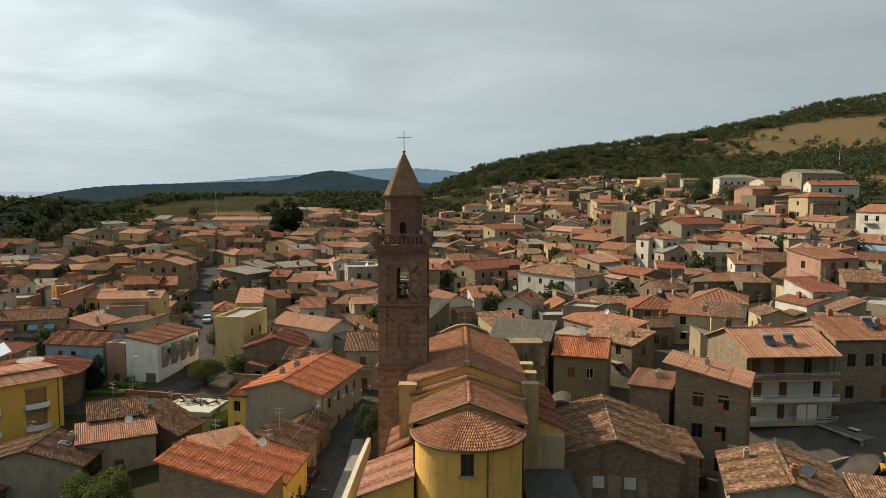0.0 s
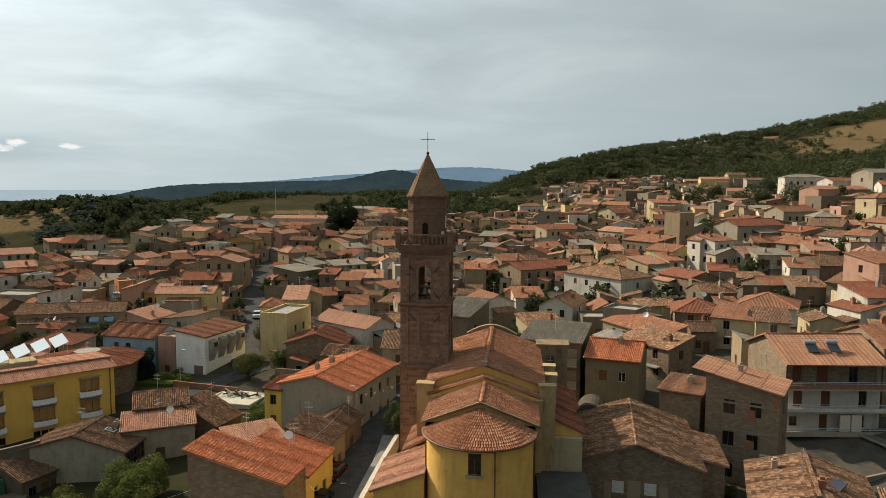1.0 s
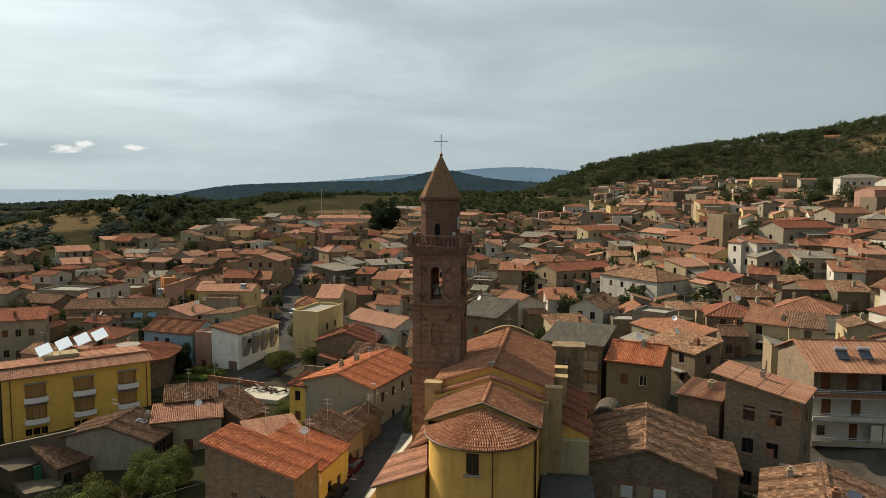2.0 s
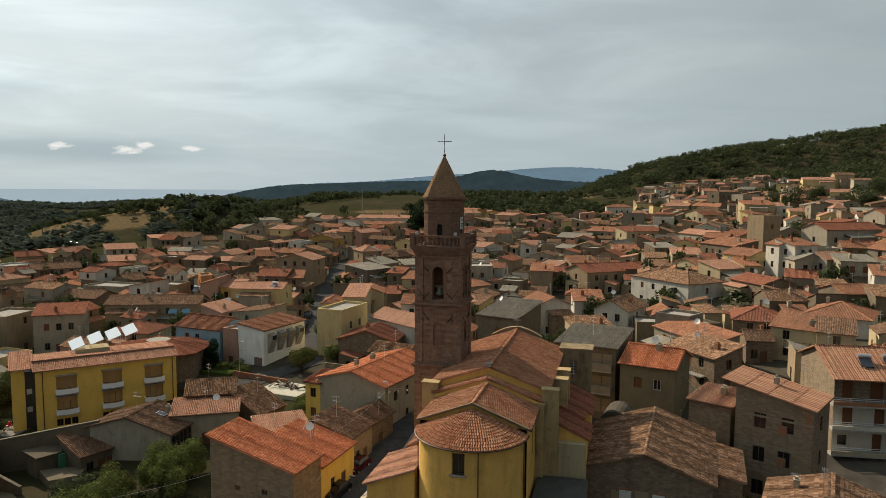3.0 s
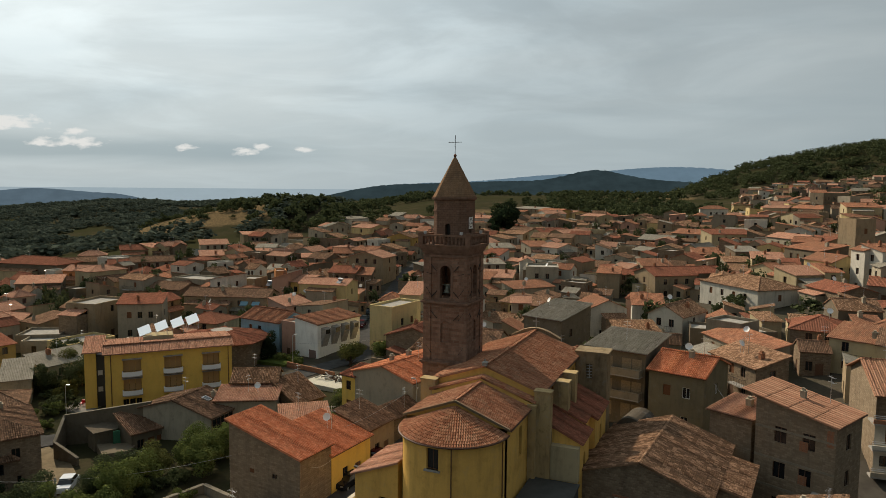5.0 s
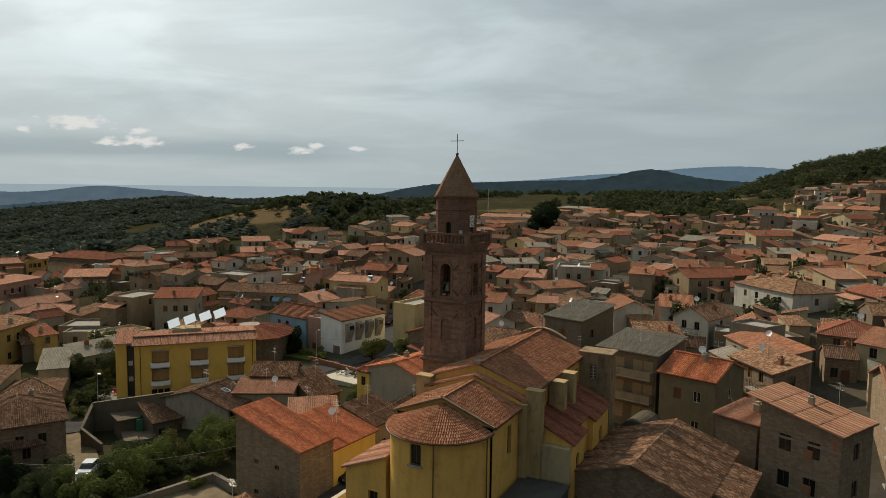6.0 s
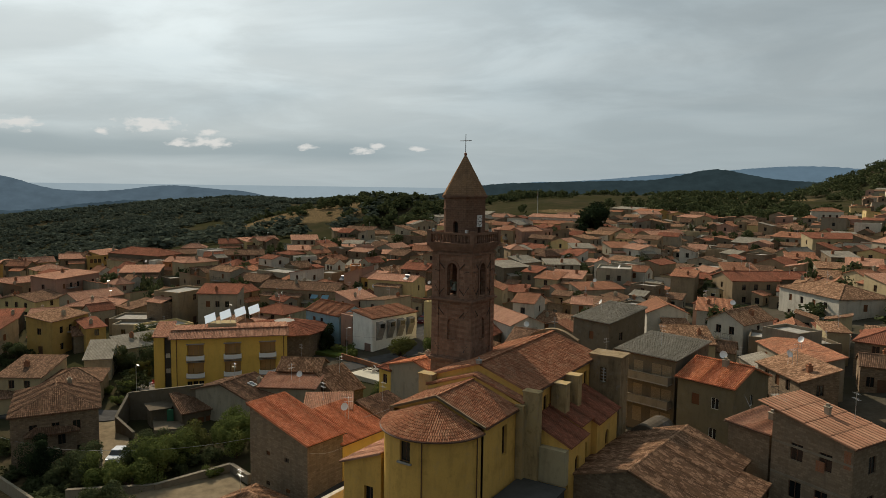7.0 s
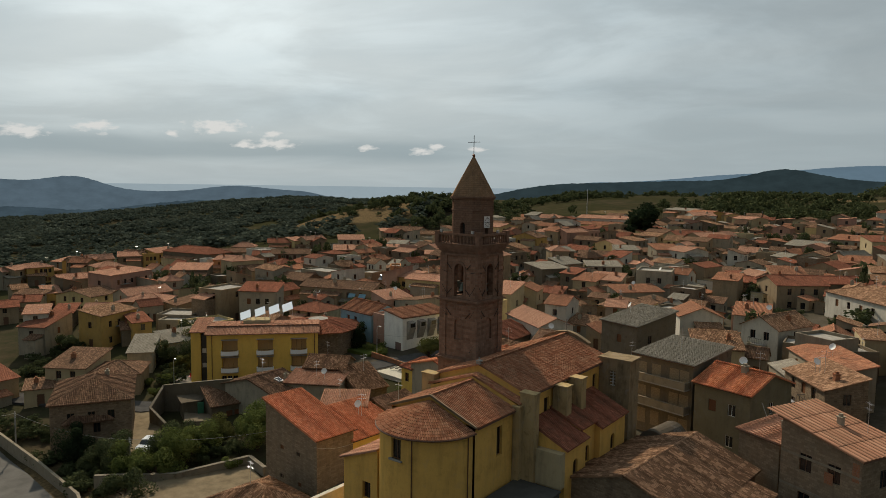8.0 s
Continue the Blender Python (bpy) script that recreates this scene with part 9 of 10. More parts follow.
for tx, ty, th, tr in ((83.0, 249.0, 12.0, 6.0), (77.0, 256.0, 9.0, 5.0), (120.0, 264.0, 11.0, 6.0), (129.0, 272.0, 11.0, 6.0), (136.0, 258.0, 10.0, 5.5), (142.0, 290.0, 10.0, 6.0), (96.0, 272.0, 9.0, 5.0), (66.0, 150.0, 8.0, 4.5), (112.0, 215.0, 10.0, 6.0), (104.0, 228.0, 9.0, 5.5), (125.0, 205.0, 9.0, 5.5), (-120.0, 150.0, 6.5, 6.0), (-110.0, 155.0, 6.0, 5.0), (-38.0, 128.0, 4.5, 3.5), (-44.0, 108.0, 5.0, 4.5),
                       (-10.0, 215.0, 6.5, 4.5), (4.0, 205.0, 5.0, 3.5), (30.0, 70.0, 3.5, 1.6), (20.0, 112.0, 3.0, 2.5), (90.0, 70.0, 4.5, 4.0), (98.0, 62.0, 4.0, 3.6)):
    tree(tx, ty, th, tr, M_LEAFD, n=3200, size=0.26, label="dark evergreen tree among the houses", trunk=0.1)


# ---- street furniture, walls, vehicles ----
M_COPE = plain("weathered_coping", (0.20, 0.175, 0.135), 0.95, grain=0.4, scale=1.5)


def wall_run(pts, top, thick=0.3, material=None, label="low rendered garden wall", name="garden_wall", cope=True):
    root = new(name)
    for (x0, y0, z0), (x1, y1, z1) in zip(pts[:-1], pts[1:]):
        d = Vector((x1 - x0, y1 - y0, 0))
        n = Vector((-d.y, d.x, 0)).normalized() * thick / 2
        g = Geo()
        a, b = Vector((x0, y0, 0)), Vector((x1, y1, 0))
        lo = [ground_z(x0, y0) - 0.6, ground_z(x1, y1) - 0.6]
        q = [a - n, b - n, b + n, a + n]
        zl = [lo[0], lo[1], lo[1], lo[0]]
        zh = [z0, z1, z1, z0]
        P = [Vector((p.x, p.y, z)) for p, z in zip(q, zl)] + [Vector((p.x, p.y, z)) for p, z in zip(q, zh)]
        for f in ((0, 1, 5, 4), (1, 2, 6, 5), (2, 3, 7, 6), (3, 0, 4, 7), (4, 5, 6, 7)):
            g.poly([P[i] for i in f])
        g.done("wall_panel", material or W["lightgrey"], root)
        if cope:
            g = Geo()
            n2 = n * 1.3
            q = [a - n2, b - n2, b + n2, a + n2]
            P = [Vector((p.x, p.y, z + 0.004)) for p, z in zip(q, zh)] + [Vector((p.x, p.y, z + 0.1)) for p, z in zip(q, zh)]
            for f in ((3, 2, 1, 0), (0, 1, 5, 4), (1, 2, 6, 5), (2, 3, 7, 6), (3, 0, 4, 7), (4, 5, 6, 7)):
                g.poly([P[i] for i in f])
            g.done("coping", M_COPE, root)
    tagged(root, label, "wall")


M_PALEWALL = plain("pale_wall_cap", (0.50, 0.46, 0.38), 0.85, grain=0.2, scale=2)
wall_run([(-5.3, -30, 0.4), (-4.9, -12.5, 0.6), (-5.2, 2, 0.2), (-5.4, 11, -0.4)], 0, 0.5, M_PALEWALL, "pale capped church wall along the street", "church_wall", False)
wall_run([(-58.0, -3.8, -1.9), (-47.0, 1.5, 0.1)], 0, 0.35, W["dark"], "tall weathered yard wall with tiled edge", "yard_wall")
wall_run([(-58.0, -3.8, -2.0), (-54.5, -8.0, -3.8), (-49.5, -8.4, -5.0)], 0, 0.3, W["dark"], "crumbling stepped yard wall", "yard_wall")
wall_run([(-37.0, -24.5, -4.2), (-29.0, -18.8, -3.6), (-26.0, -10.5, -3.2), (-21.6, -11.5, -3.2)], 0, 0.4, W["grey"], "rendered terrace wall", "terrace_wall")
wall_run([(-100, -21.5, -6.2), (-70, -24.2, -6.2), (-52, -25.2, -5.9), (-36, -26.9, -5.2), (-28, -29.5, -4.6)], 0, 0.35, W["grey"], "low grey wall beside the concrete lane", "lane_wall", False)
wall_run([(-47.5, 33.2, -1.4), (-40.5, 31.8, -1.4), (-35.5, 30.5, -1.3)], 0, 0.3, W["brick"], "reddish garden wall", "garden_wall", False)
wall_run([(-30.5, 34.5, 1.0), (-25.5, 34.0, 1.0), (-24.5, 28.0, 1.0)], 0, 0.3, W["block"], "grey block garden wall", "garden_wall", False)
wall_run([(-28.5, 27.5, -0.5), (-24.8, 23.5, -0.4)], 0, 0.3, W["block"], "bare block wall of the ruined lot", "lot_wall", False)
wall_run([(44.5, 5.5, -1.2), (48.2, 7.2, -1.0), (57.9, 12.6, -1.0)], 0, 0.3, W["grey"], "low grey yard wall", "yard_wall", False)

# porch and stair terrace of the low yard house
porch = new("yard_porch")
g = Geo()
g.prism([(-50.4, -5.3), (-49.2, -2.4), (-52.1, 0.3), (-54.3, -3.7)], -2.98, -2.84)
g.done("canopy", plain("brown_canopy_felt", (0.12, 0.10, 0.075), 0.95, grain=0.3, scale=1.2), porch, label="flat felt canopy")
g = Geo()
g.prism([(-47.0, -6.8), (-44.7, -4.2), (-46.3, -1.7), (-50.9, -4.5)], -6.8, -4.6)
g.done("terrace", W["dark"], porch)
g = Geo()
g.prism([(-50.9, -4.7), (-49.9, -2.4), (-52.3, -0.2), (-53.9, -3.4)], -7.2, -3.0)
g.done("back_wall", W["dark"], porch)
g = Geo()
for k in range(6):
    g.box((0, -0.75 - 0.28 * k, -6.9), (1.3, -0.47 - 0.28 * k, -4.8 - 0.3 * k))
g.done("stair", M_CONC, porch, pose(-44.7, -4.2, 0, 0, 0, 60))
g = Geo()
g.box((-0.45, -0.05, 0), (0.45, 0.05, 1.9))
g.done("door", M_GREEN, porch, pose(-48.6, -3.1, -4.75, 0, 0, 65))
tagged(porch, "crumbling porch with felt canopy, terrace and stair against the yard wall", "porch")
# terrace floor below the block house
g = Geo()
g.prism([(-31.5, -25.5), (-15.0, -27.0), (-15.0, -12.6), (-21.4, -12.2), (-26.0, -10.8), (-29.0, -19.0)], -6.5, -4.1)
tagged(g.done("terrace", M_DUST), "earthy beige roof terrace behind a low wall", "terrace")
# rubble lot: slab and beams
g = Geo()
g.prism([(-38.5, 25.0), (-30.5, 24.0), (-29.8, 30.0), (-37.5, 31.5)], -4, -1.9)
tagged(g.done("concrete_slab", plain("pale_broken_slab", (0.50, 0.47, 0.38), 0.9, grain=0.3)), "pale concrete slab of a demolished house", "slab")
rr = random.Random(3)
for i in range(26):
    g = Geo()
    x, y = rr.uniform(-37, -30), rr.uniform(27.5, 30.5)
    m = Matrix.Translation((x, y, -1.75 + rr.uniform(0, 0.35))) @ Euler((rr.uniform(-0.3, 0.3), rr.uniform(-0.3, 0.3), rr.uniform(0, 3.1))).to_matrix().to_4x4()
    ln = rr.uniform(0.4, 2.0)
    g.box((-ln / 2, -0.1, -0.08), (ln / 2, 0.1, 0.08), m=m)
    tagged(g.done("rubble_beam", M_BARK if i % 3 else M_CONC), "broken timber and stone of the ruined house", "rubble", "debris on the slab")
# lawn by the white house
g = Geo()
g.prism([(-57.0, 33.5), (-48.0, 33.0), (-47.5, 37.5), (-56.0, 38.5)], -4.5, -2.05)
tagged(g.done("lawn", leafy("mown_grass", (0.06, 0.085, 0.02), (0.09, 0.11, 0.03))), "small green lawn beside the white house", "lawn")


def lamp_post(x, y, h, label="slim grey street lamp", arm=1.0, rot=0, name="street_lamp", metal=None):
    root = new(name)
    root.matrix_basis = pose(x, y, ground_z(x, y), 0, 0, rot)
    g = Geo()
    g.tube((0, 0, -0.3), (0, 0, h), 0.07, 8, 0, 0.04)
    g.done("pole", metal or M_METAL, root)
    g = Geo()
    g.tube((0, 0, h), (arm, 0, h + 0.25), 0.03, 6)
    g.done("arm", metal or M_METAL, root)
    g = Geo()
    g.box((arm - 0.1, -0.13, h + 0.18), (arm + 0.5, 0.13, h + 0.32))
    g.done("lamp_head", metal or M_METAL, root)
    return tagged(root, label, "street lamp")


lamp_post(-46.4, 33.4, 6.0, arm=0.5)
lamp_post(-11.6, 14.5, 6.5, arm=0.3, rot=180)
lamp_post(-6.0, -9.0, 4.5, "black iron lamp post on the church wall", 0.5, 180, metal=M_IRON)
lamp_post(-67.5, 3.5, 5.0, arm=0.4)
lamp_post(-52.0, -31.5, 5.0, arm=1.2, rot=30)
lamp_post(-60.0, -31.8, 5.0, arm=1.2, rot=30)
lamp_post(-60.5, 83.0, 6.0)


def utility_pole(x, y, h):
    root = new("utility_pole")
    root.matrix_basis = pose(x, y, ground_z(x, y))
    g = Geo()
    g.tube((0, 0, -0.3), (0, 0, h), 0.13, 8, 0, 0.09)
    g.done("pole", M_CONC, root)
    for k in range(3):
        g = Geo()
        g.tube((0.09, 0, h - 0.25 - 0.3 * k), (0.28, 0, h - 0.2 - 0.3 * k), 0.05, 6)
        g.done("insulator", M_WHITE, root)
    tagged(root, "pale concrete utility pole with insulators", "pole")
    return Vector((x, y, ground_z(x, y) + h - 0.3))


def cable(a, b, sag=0.8, r=0.018, label="thin sagging overhead cable"):
    g = Geo()
    a, b = Vector(a), Vector(b)
    n = 14
    pts = [a.lerp(b, i / n) - Vector((0, 0, sag * 4 * (i / n) * (1 - i / n))) for i in range(n + 1)]
    for p, q in zip(pts[:-1], pts[1:]):
        g.tube(p, q, r, 5)
    tagged(g.done("cable", plain("pale_cable", (0.35, 0.34, 0.32), 0.7)), label, "cable")


pa = utility_pole(-39.3, -19.0, 4.5)
pb = utility_pole(-62.0, -24.0, 6.0)
pc = utility_pole(-70.0, -29.0, 6.0)
cable(pa, pb, 0.9)
cable(pb, pc, 0.6)
cable(pa, (-20.9, -11.6, 1.5), 0.5)
cable((-11.6, 14.5, 3.8), (-13.0, -1.0, 2.6), 0.5)
cable((-11.6, 14.5, 3.8), (-3.0, 17.0, 6.5), 0.9)
cable((-11.2, -6.5, 1.2), (-7.0, -16.5, 4.5), 0.4)
cable((-46.4, 33.4, 2.2), (-31.0, 38.5, 3.6), 0.6)
cable((26.0, 19.0, 7.5), (31.5, 8.0, 6.0), 0.8)
# bunting over the street
for k in range(9):
    g = Geo()
    t = k / 8
    p = Vector((-11.6, 14.5, 3.4)).lerp(Vector((-3.2, 19.0, 6.2)), t) - Vector((0, 0, 3.2 * t * (1 - t)))
    g.poly([p, p + Vector((0.3, 0, 0)), p + Vector((0.15, 0, -0.35))])
    g.poly([p + Vector((0, 0.01, 0)), p + Vector((0.15, 0.01, -0.35)), p + Vector((0.3, 0.01, 0))])
    tagged(g.done("bunting_flag", M_WHITE), "small pale bunting flag over the street", "flag", "bunting over the street")

CAR_PAINT = {}


def car(x, y, rot, colour, label, ln=4.0, z=None):
    key = "car_paint_%02d" % int(colour[0] * 40 + colour[1] * 9 + colour[2] * 3)
    if key not in CAR_PAINT:
        m, nt, b = nodes_of(key)
        b.inputs["Base Color"].default_value = (*colour, 1)
        b.inputs["Roughness"].default_value = 0.3
        b.inputs["Coat Weight"].default_value = 0.6
        CAR_PAINT[key] = m
    root = new("car")
    root.matrix_basis = pose(x, y, (ground_z(x, y) + 0.1) if z is None else z, 0, 0, rot)
    w, h = 0.84, 0.0
    k = ln / 4.0
    prof = [(-2.0, 0.28), (-2.02, 0.62), (-1.9, 0.88), (-1.0, 0.95), (1.15, 1.0), (1.75, 0.98), (2.0, 0.75), (2.0, 0.3)]
    g = Geo()
    rows = [(-w, 1.0), (-w * 0.96, 1.0), (w * 0.96, 1.0), (w, 1.0)]
    pl = [(px * k, pz) for px, pz in prof]
    for i in range(len(pl)):
        j = (i + 1) % len(pl)
        g.poly([(pl[i][0], -w, pl[i][1]), (pl[i][0], w, pl[i][1]), (pl[j][0], w, pl[j][1]), (pl[j][0], -w, pl[j][1])])
    g.poly([(p, -w, z) for p, z in pl][::-1])
    g.poly([(p, w, z) for p, z in pl])
    body = g.done("body", CAR_PAINT[key], root)
    cab = [(-1.05, 0.94), (-0.45, 1.42), (0.95, 1.45), (1.6, 0.97)]
    g = Geo()
    wi = 0.66
    lo = [(cab[0][0] * k, -w * 0.95, cab[0][1]), (cab[3][0] * k, -w * 0.95, cab[3][1]), (cab[3][0] * k, w * 0.95, cab[3][1]), (cab[0][0] * k, w * 0.95, cab[0][1])]
    hi = [(cab[1][0] * k, -wi, cab[1][1]), (cab[2][0] * k, -wi, cab[2][1]), (cab[2][0] * k, wi, cab[2][1]), (cab[1][0] * k, wi, cab[1][1])]
    for i in range(4):
        j = (i + 1) % 4
        g.poly([lo[i], lo[j], hi[j], hi[i]])
    g.done("glazing", M_GLASS, root)
    g = Geo()
    g.prism([(hi[0][0] - 0.05, -wi - 0.03), (hi[1][0] + 0.08, -wi - 0.03), (hi[1][0] + 0.08, wi + 0.03), (hi[0][0] - 0.05, wi + 0.03)], 1.42, 1.48)
    g.done("roof", CAR_PAINT[key], root)
    for wx in (-1.25 * k, 1.25 * k):
        for wy in (-w + 0.05, w - 0.05):
            g = Geo()
            s = 1 if wy > 0 else -1
            g.tube((wx, wy - 0.1, 0.3), (wx, wy + 0.1, 0.3), 0.3, 14)
            tyre = g.done("wheel", plain("black_tyre", (0.02, 0.02, 0.02), 0.9), root)
            g = Geo()
            g.tube((wx, wy + s * 0.1, 0.3), (wx, wy + s * 0.12, 0.3), 0.18, 10)
            g.done("rim", M_METAL, tyre)
    for wy in (-0.6, 0.6):
        g = Geo()
        g.box((-2.05 * k, wy - 0.16, 0.66), (-1.97 * k, wy + 0.16, 0.8))
        g.done("headlight", M_METAL, root)
        g = Geo()
        g.box((1.95 * k, wy - 0.14, 0.68), (2.02 * k, wy + 0.14, 0.86))
        g.done("tail_light", plain("red_lamp_glass", (0.25, 0.01, 0.01), 0.3), root)
    return tagged(root, label, "car")


car(-10.9, 2.0, 84, (0.07, 0.012, 0.016), "dark maroon car parked along the street")
car(-10.6, -4.4, 84, (0.015, 0.015, 0.018), "black car parked along the street")
car(-44.4, -13.8, 125, (0.55, 0.57, 0.60), "white car standing on the dusty drive")
car(-51.6, 78.0, 105, (0.45, 0.50, 0.52), "pale silver van coming down the street")
car(-50.8, 66.0, 108, (0.03, 0.045, 0.06), "dark blue car parked along the street")
car(-53.6, 73.5, 106, (0.02, 0.02, 0.02), "black car parked further up the street")
car(-49.2, 62.0, 110, (0.04, 0.05, 0.055), "dark grey car parked near the crossing")
car(25.8, 34.0, 70, (0.30, 0.31, 0.32), "grey car parked in an alley")
car(54.6, 13.6, 23, (0.45, 0.45, 0.43), "pale car under the concrete canopy", z=ground_z(54.6, 13.6) + 0.4)
car(-61.0, 172.0, 100, (0.5, 0.5, 0.5), "white car far up the street")


# ---- concrete canopy, excavator and small things of the yard ----
def canopy():
    root = new("yard_canopy")
    root.matrix_basis = pose(50.4, 17.6, 0, 0, 0, -67)
    g = Geo()
    g.prism([(-2.2, -0.6), (0.4, -0.6), (0.4, 0), (8.2, 0), (8.2, 6.6), (-2.2, 5.8)], 0.35, 0.6)
    g.done("slab", plain("grey_canopy_felt", (0.13, 0.122, 0.108), 0.95, grain=0.3, scale=0.9), root)
    g = Geo()
    g.box((0.4, -0.12, 0.42), (8.3, 0.0, 0.66))
    g.done("gutter", M_CONC, root)
    for x in (-1.8, 0.8, 3.2, 5.6, 7.9):
        g = Geo()
        g.box((x - 0.15, 0.2, -3.2), (x + 0.15, 0.5, 0.35))
        g.done("post", M_CONC, root)
    for p, q in (((-2.2, 5.5, -3.2), (8.2, 5.8, 0.35)), ((7.95, 0.6, -3.2), (8.2, 5.5, 0.35))):
        g = Geo()
        g.box(p, q)
        g.done("back_wall", W["grey"], root)
    tagged(root, "long grey concrete carport roof on posts in the yard", "carport")


canopy()


def excavator(x, y, rot):
    root = new("excavator")
    root.matrix_basis = pose(x, y, ground_z(x, y), 0, 0, rot)
    yel = plain("worn_yellow_machine_paint", (0.50, 0.28, 0.02), 0.5, grain=0.2)
    g = Geo()
    g.box((-1.2, -0.8, 0.7), (1.0, 0.8, 1.3))
    g.done("chassis", yel, root)
    g = Geo()
    g.box((-0.6, -0.6, 1.3), (0.6, 0.6, 2.5))
    g.done("cab", M_GLASS, root)
    g = Geo()
    g.box((-0.7, -0.7, 2.5), (0.7, 0.7, 2.62))
    g.done("cab_roof", yel, root)
    g = Geo()
    g.tube((-1.1, 0, 1.0), (-1.9, 0, 3.2), 0.14, 6)
    g.tube((-1.9, 0, 3.2), (-2.7, 0, 2.0), 0.11, 6)
    g.done("boom", yel, root)
    g = Geo()
    g.box((-3.0, -0.35, 1.5), (-2.5, 0.35, 2.0))
    g.done("bucket", M_IRON, root)
    for wx in (-0.9, 0.8):
        for wy in (-0.85, 0.85):
            g = Geo()
            g.tube((wx, wy - 0.15, 0.5), (wx, wy + 0.15, 0.5), 0.5, 12)
            g.done("wheel", plain("black_tyre", (0.02, 0.02, 0.02), 0.9), root)
    tagged(root, "small worn yellow backhoe standing in the yard", "excavator")


excavator(54.6, 6.0, 160)


def garden_chair(x, y, rot):
    root = new("garden_chair")
    root.matrix_basis = pose(x, y, ground_z(x, y) + 0.12, 0, 0, rot)
    red = plain("red_plastic", (0.50, 0.03, 0.03), 0.45, grain=0.05)
    g = Geo()
    g.box((-0.28, -0.28, 0.42), (0.28, 0.28, 0.47))
    g.done("seat", red, root)
    g = Geo()
    g.box((-0.28, 0.25, 0.47), (0.28, 0.30, 0.95))
    g.done("backrest", red, root)
    for sx in (-0.25, 0.25):
        for sy in (-0.25, 0.25):
            g = Geo()
            g.tube((sx, sy, 0), (sx, sy, 0.42), 0.025, 6)
            g.done("leg", red, root)
    tagged(root, "red plastic garden chair on the paved yard", "chair", "chairs by the apartment block")


g = Geo()
g.prism([(-69.2 - 3.5, 7.7 - 2.5), (-69.2 + 3.0, 7.7 - 2.5), (-69.2 + 3.0, 7.7 + 3.0), (-69.2 - 3.5, 7.7 + 3.0)], ground_z(-69.2, 7.7) - 1.5, ground_z(-69.2, 7.7) + 0.1)
tagged(g.done("paved_yard", M_PAVE), "small paved yard beside the yellow block", "yard")
for dx, dy, rot in ((0.0, 0.0, 20), (1.1, 0.6, 100), (-0.3, 1.6, 200)):
    garden_chair(-69.2 + dx, 7.7 + dy, rot)

# barrel-vaulted tank beside the church
g = Geo()
n = 12
for i in range(n):
    w0, w1 = math.pi * i / n, math.pi * (i + 1) / n
    p = [(1.75 * math.cos(w), 3.6 + 1.75 * math.sin(w)) for w in (w0, w1)]
    g.poly([(p[0][0], -2, p[0][1]), (p[1][0], -2, p[1][1]), (p[1][0], 2.5, p[1][1]), (p[0][0], 2.5, p[0][1])][::-1])
    g.poly([(p[1][0], -2, p[1][1]), (p[0][0], -2, p[0][1]), (0, -2, 3.6)])
    g.poly([(p[0][0], 2.5, p[0][1]), (p[1][0], 2.5, p[1][1]), (0, 2.5, 3.6)])
g.box((-1.75, -2, -1), (1.75, 2.5, 3.6))
g.done("vaulted_tank", plaster("dark_vault_render", (0.095, 0.08, 0.062), wear=0.8), None, pose(18.3, 10.2, 0, 0, 0, -8))
tagged(bpy.data.objects["vaulted_tank"], "dark barrel-vaulted concrete outhouse", "outhouse")


def solar_heater(x, y, z, rot, tank=True):
    root = new("solar_heater")
    root.matrix_basis = pose(x, y, z, 0, 0, rot)
    m = Matrix.Rotation(radians(32), 4, 'X')
    g = Geo()
    g.box((-0.65, -0.8, 0.02), (0.65, 0.6, 0.12), m=m)
    g.done("collector", M_PANEL, root)
    if tank:
        g = Geo()
        g.tube((-0.7, 0.65, 0.62), (0.7, 0.65, 0.62), 0.26, 14)
        g.done("tank", M_METAL, root)
    for sx in (-0.7, 0.7):
        g = Geo()
        g.tube((sx, 0.62, -0.4), (sx, 0.62, 0.5), 0.03, 5)
        g.done("stand", M_METAL, root)
    return tagged(root, "solar water heater with tank on a tiled roof" if tank else "dark solar collector panel on a tiled roof", "solar heater")


for hx_, hy_, hz_, hr_ in ((46.0, 18.6, 10.6, 5), (48.6, 18.8, 10.7, 5), (61.0, 23.0, 12.2, 8), (-62.0, 73.0, 7.6, -5), (-84.0, 74.0, 5.5, 10)):
    solar_heater(hx_, hy_, hz_, hr_)
solar_heater(38.3, -8.4, 4.15, -60, False)


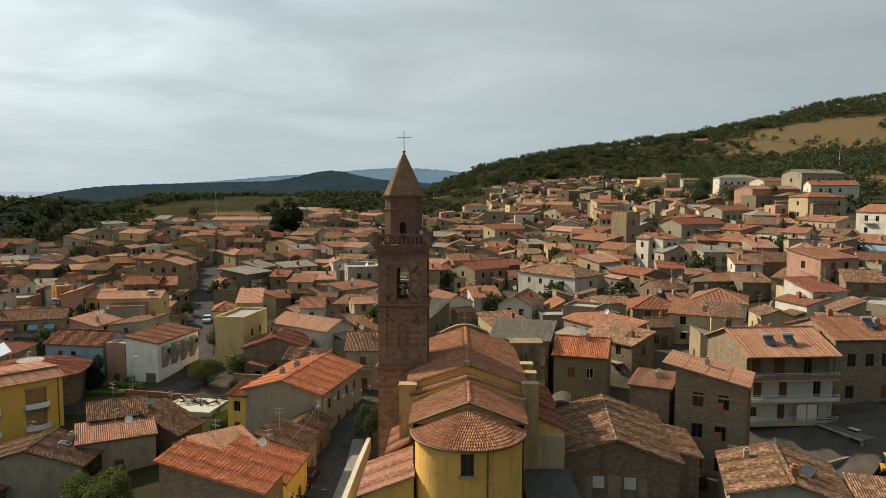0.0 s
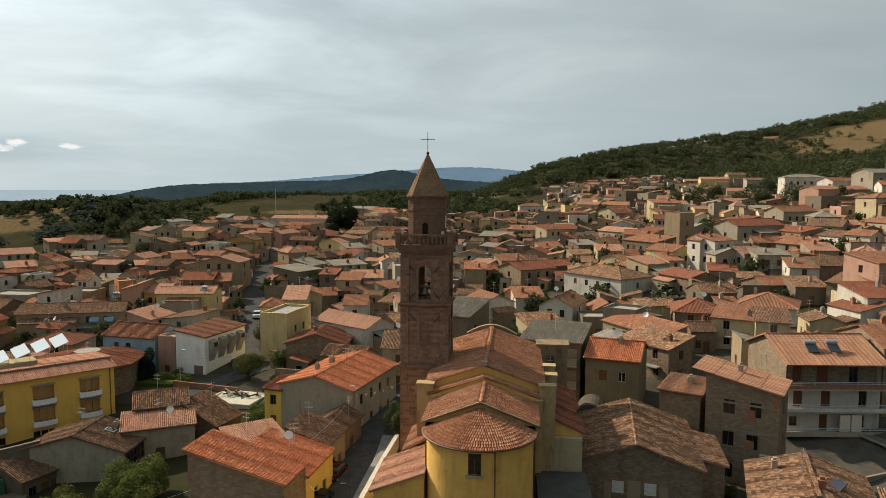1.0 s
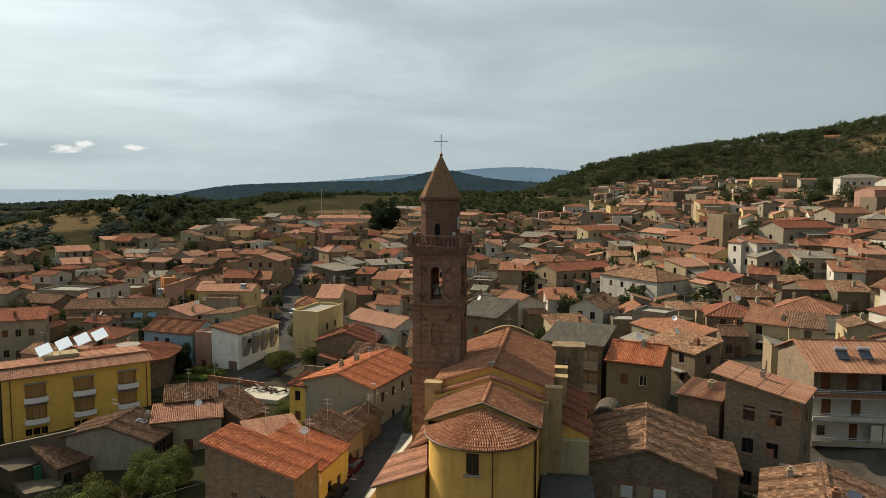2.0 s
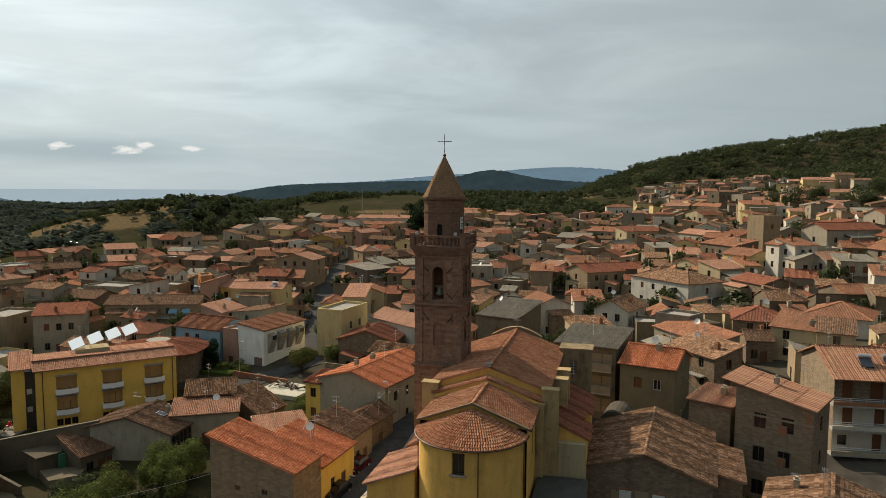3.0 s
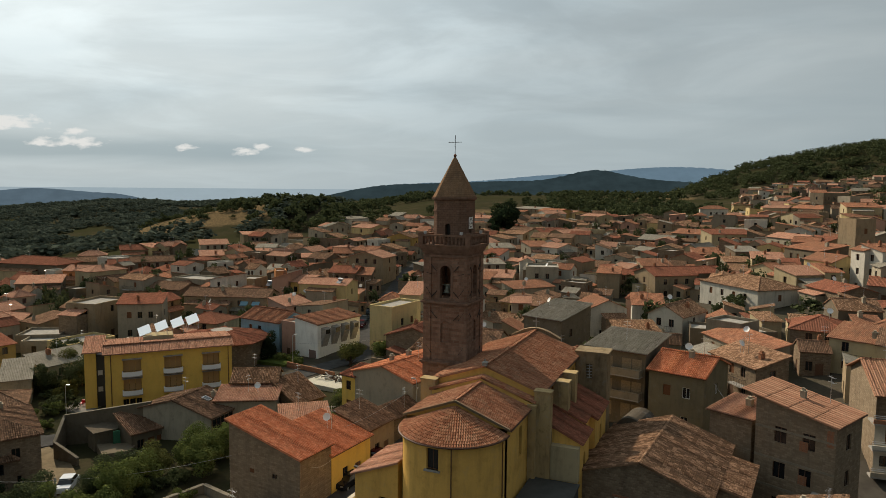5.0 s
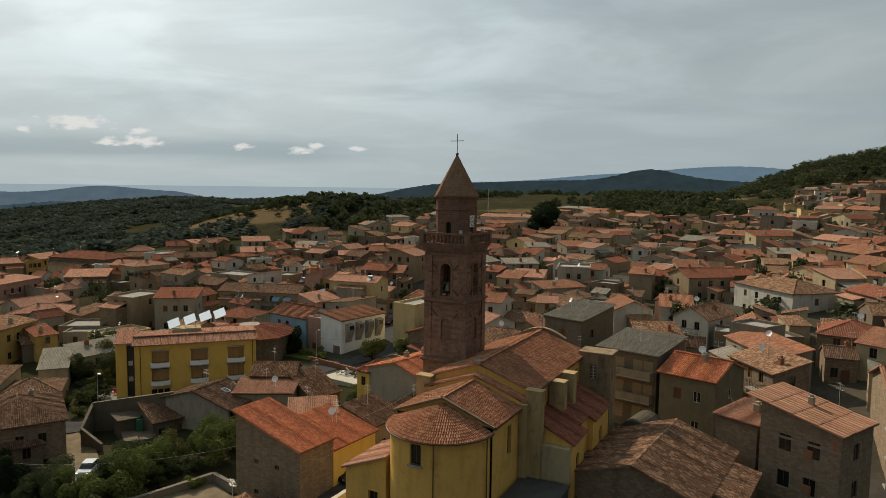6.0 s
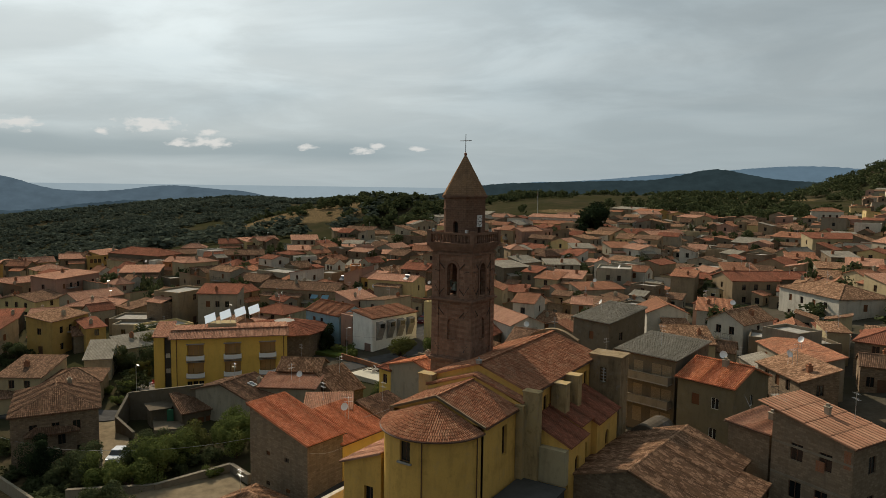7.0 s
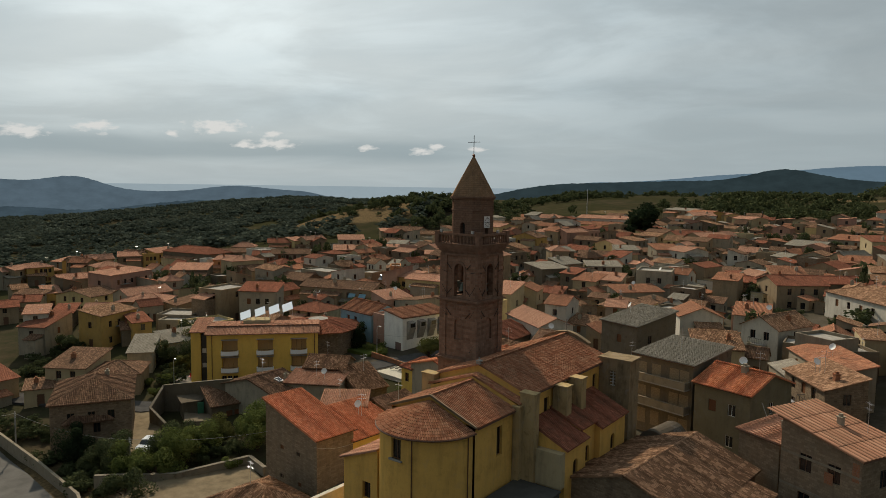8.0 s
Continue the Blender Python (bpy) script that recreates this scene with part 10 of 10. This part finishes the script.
def dish(x, y, z, rot):
    root = new("satellite_dish")
    root.matrix_basis = pose(x, y, z, 0, 0, rot)
    g = Geo()
    g.tube((0, 0, -0.6), (0, 0, 0.7), 0.025, 5)
    g.done("mast", M_METAL, root)
    g = Geo()
    n = 16
    m = Matrix.Translation((0, -0.1, 0.75)) @ Matrix.Rotation(radians(62), 4, 'X')
    for r0, r1 in ((0.0, 0.25), (0.25, 0.46)):
        for i in range(n):
            w0, w1 = 2 * math.pi * i / n, 2 * math.pi * (i + 1) / n
            q = [m @ Vector((r * math.cos(w), r * math.sin(w), 0.5 * r * r)) for r, w in ((r0, w0), (r1, w0), (r1, w1), (r0, w1))]
            g.poly(q)
            g.poly([p + Vector((0, 0.012, 0)) for p in q][::-1])
    g.done("bowl", M_WHITE, root)
    return tagged(root, "white satellite dish on a roof mast", "satellite dish", "satellite dishes on the roofs")


def aerial(x, y, z):
    root = new("tv_aerial")
    root.matrix_basis = pose(x, y, z, 0, 0, (x * 37) % 180)
    g = Geo()
    g.tube((0, 0, -0.6), (0, 0, 2.2), 0.025, 5)
    g.done("mast", M_METAL, root)
    for k, zz in enumerate((1.5, 2.0)):
        g = Geo()
        g.tube((-0.5, 0, zz), (0.5, 0, zz), 0.015, 4)
        for i in range(5):
            g.tube((-0.45 + i * 0.22, -0.22, zz), (-0.45 + i * 0.22, 0.22, zz), 0.01, 4)
        g.done("boom", M_METAL, root)
    return tagged(root, "thin television aerial on a roof mast", "aerial", "aerials on the roofs")


def roof_clutter():
    rnd = random.Random(77)
    roots = [o for o in bpy.data.objects if o.name.startswith("house") and o.parent is None]
    near_first = sorted(roots, key=lambda o: (o.matrix_basis.translation.xy - Vector((0, 0))).length)
    for i, o in enumerate(near_first[:150]):
        rf = [c for c in o.children if c.name.startswith("roof")]
        if not rf:
            continue
        zt = max(v.co.z for v in rf[0].data.vertices)
        p = o.matrix_basis.translation
        if rnd.random() < 0.16:
            dish(p.x + rnd.uniform(-1.5, 1.5), p.y + rnd.uniform(-0.4, 0.4), zt - 0.1, rnd.uniform(-60, 60))
        if rnd.random() < 0.45:
            aerial(p.x + rnd.uniform(-2, 2), p.y + rnd.uniform(-0.3, 0.3), zt - 0.1)


roof_clutter()

# tall thin masts beyond the town
for mx, my, mh in ((-118.0, 262.0, 17.0), (215.0, 330.0, 16.0), (250.0, 340.0, 12.0)):
    g = Geo()
    z0 = ground_z(mx, my)
    g.tube((mx, my, z0 - 1), (mx, my, z0 + mh), 0.22, 6, 0, 0.1)
    tagged(g.done("radio_mast", M_METAL), "tall thin grey radio mast", "mast")
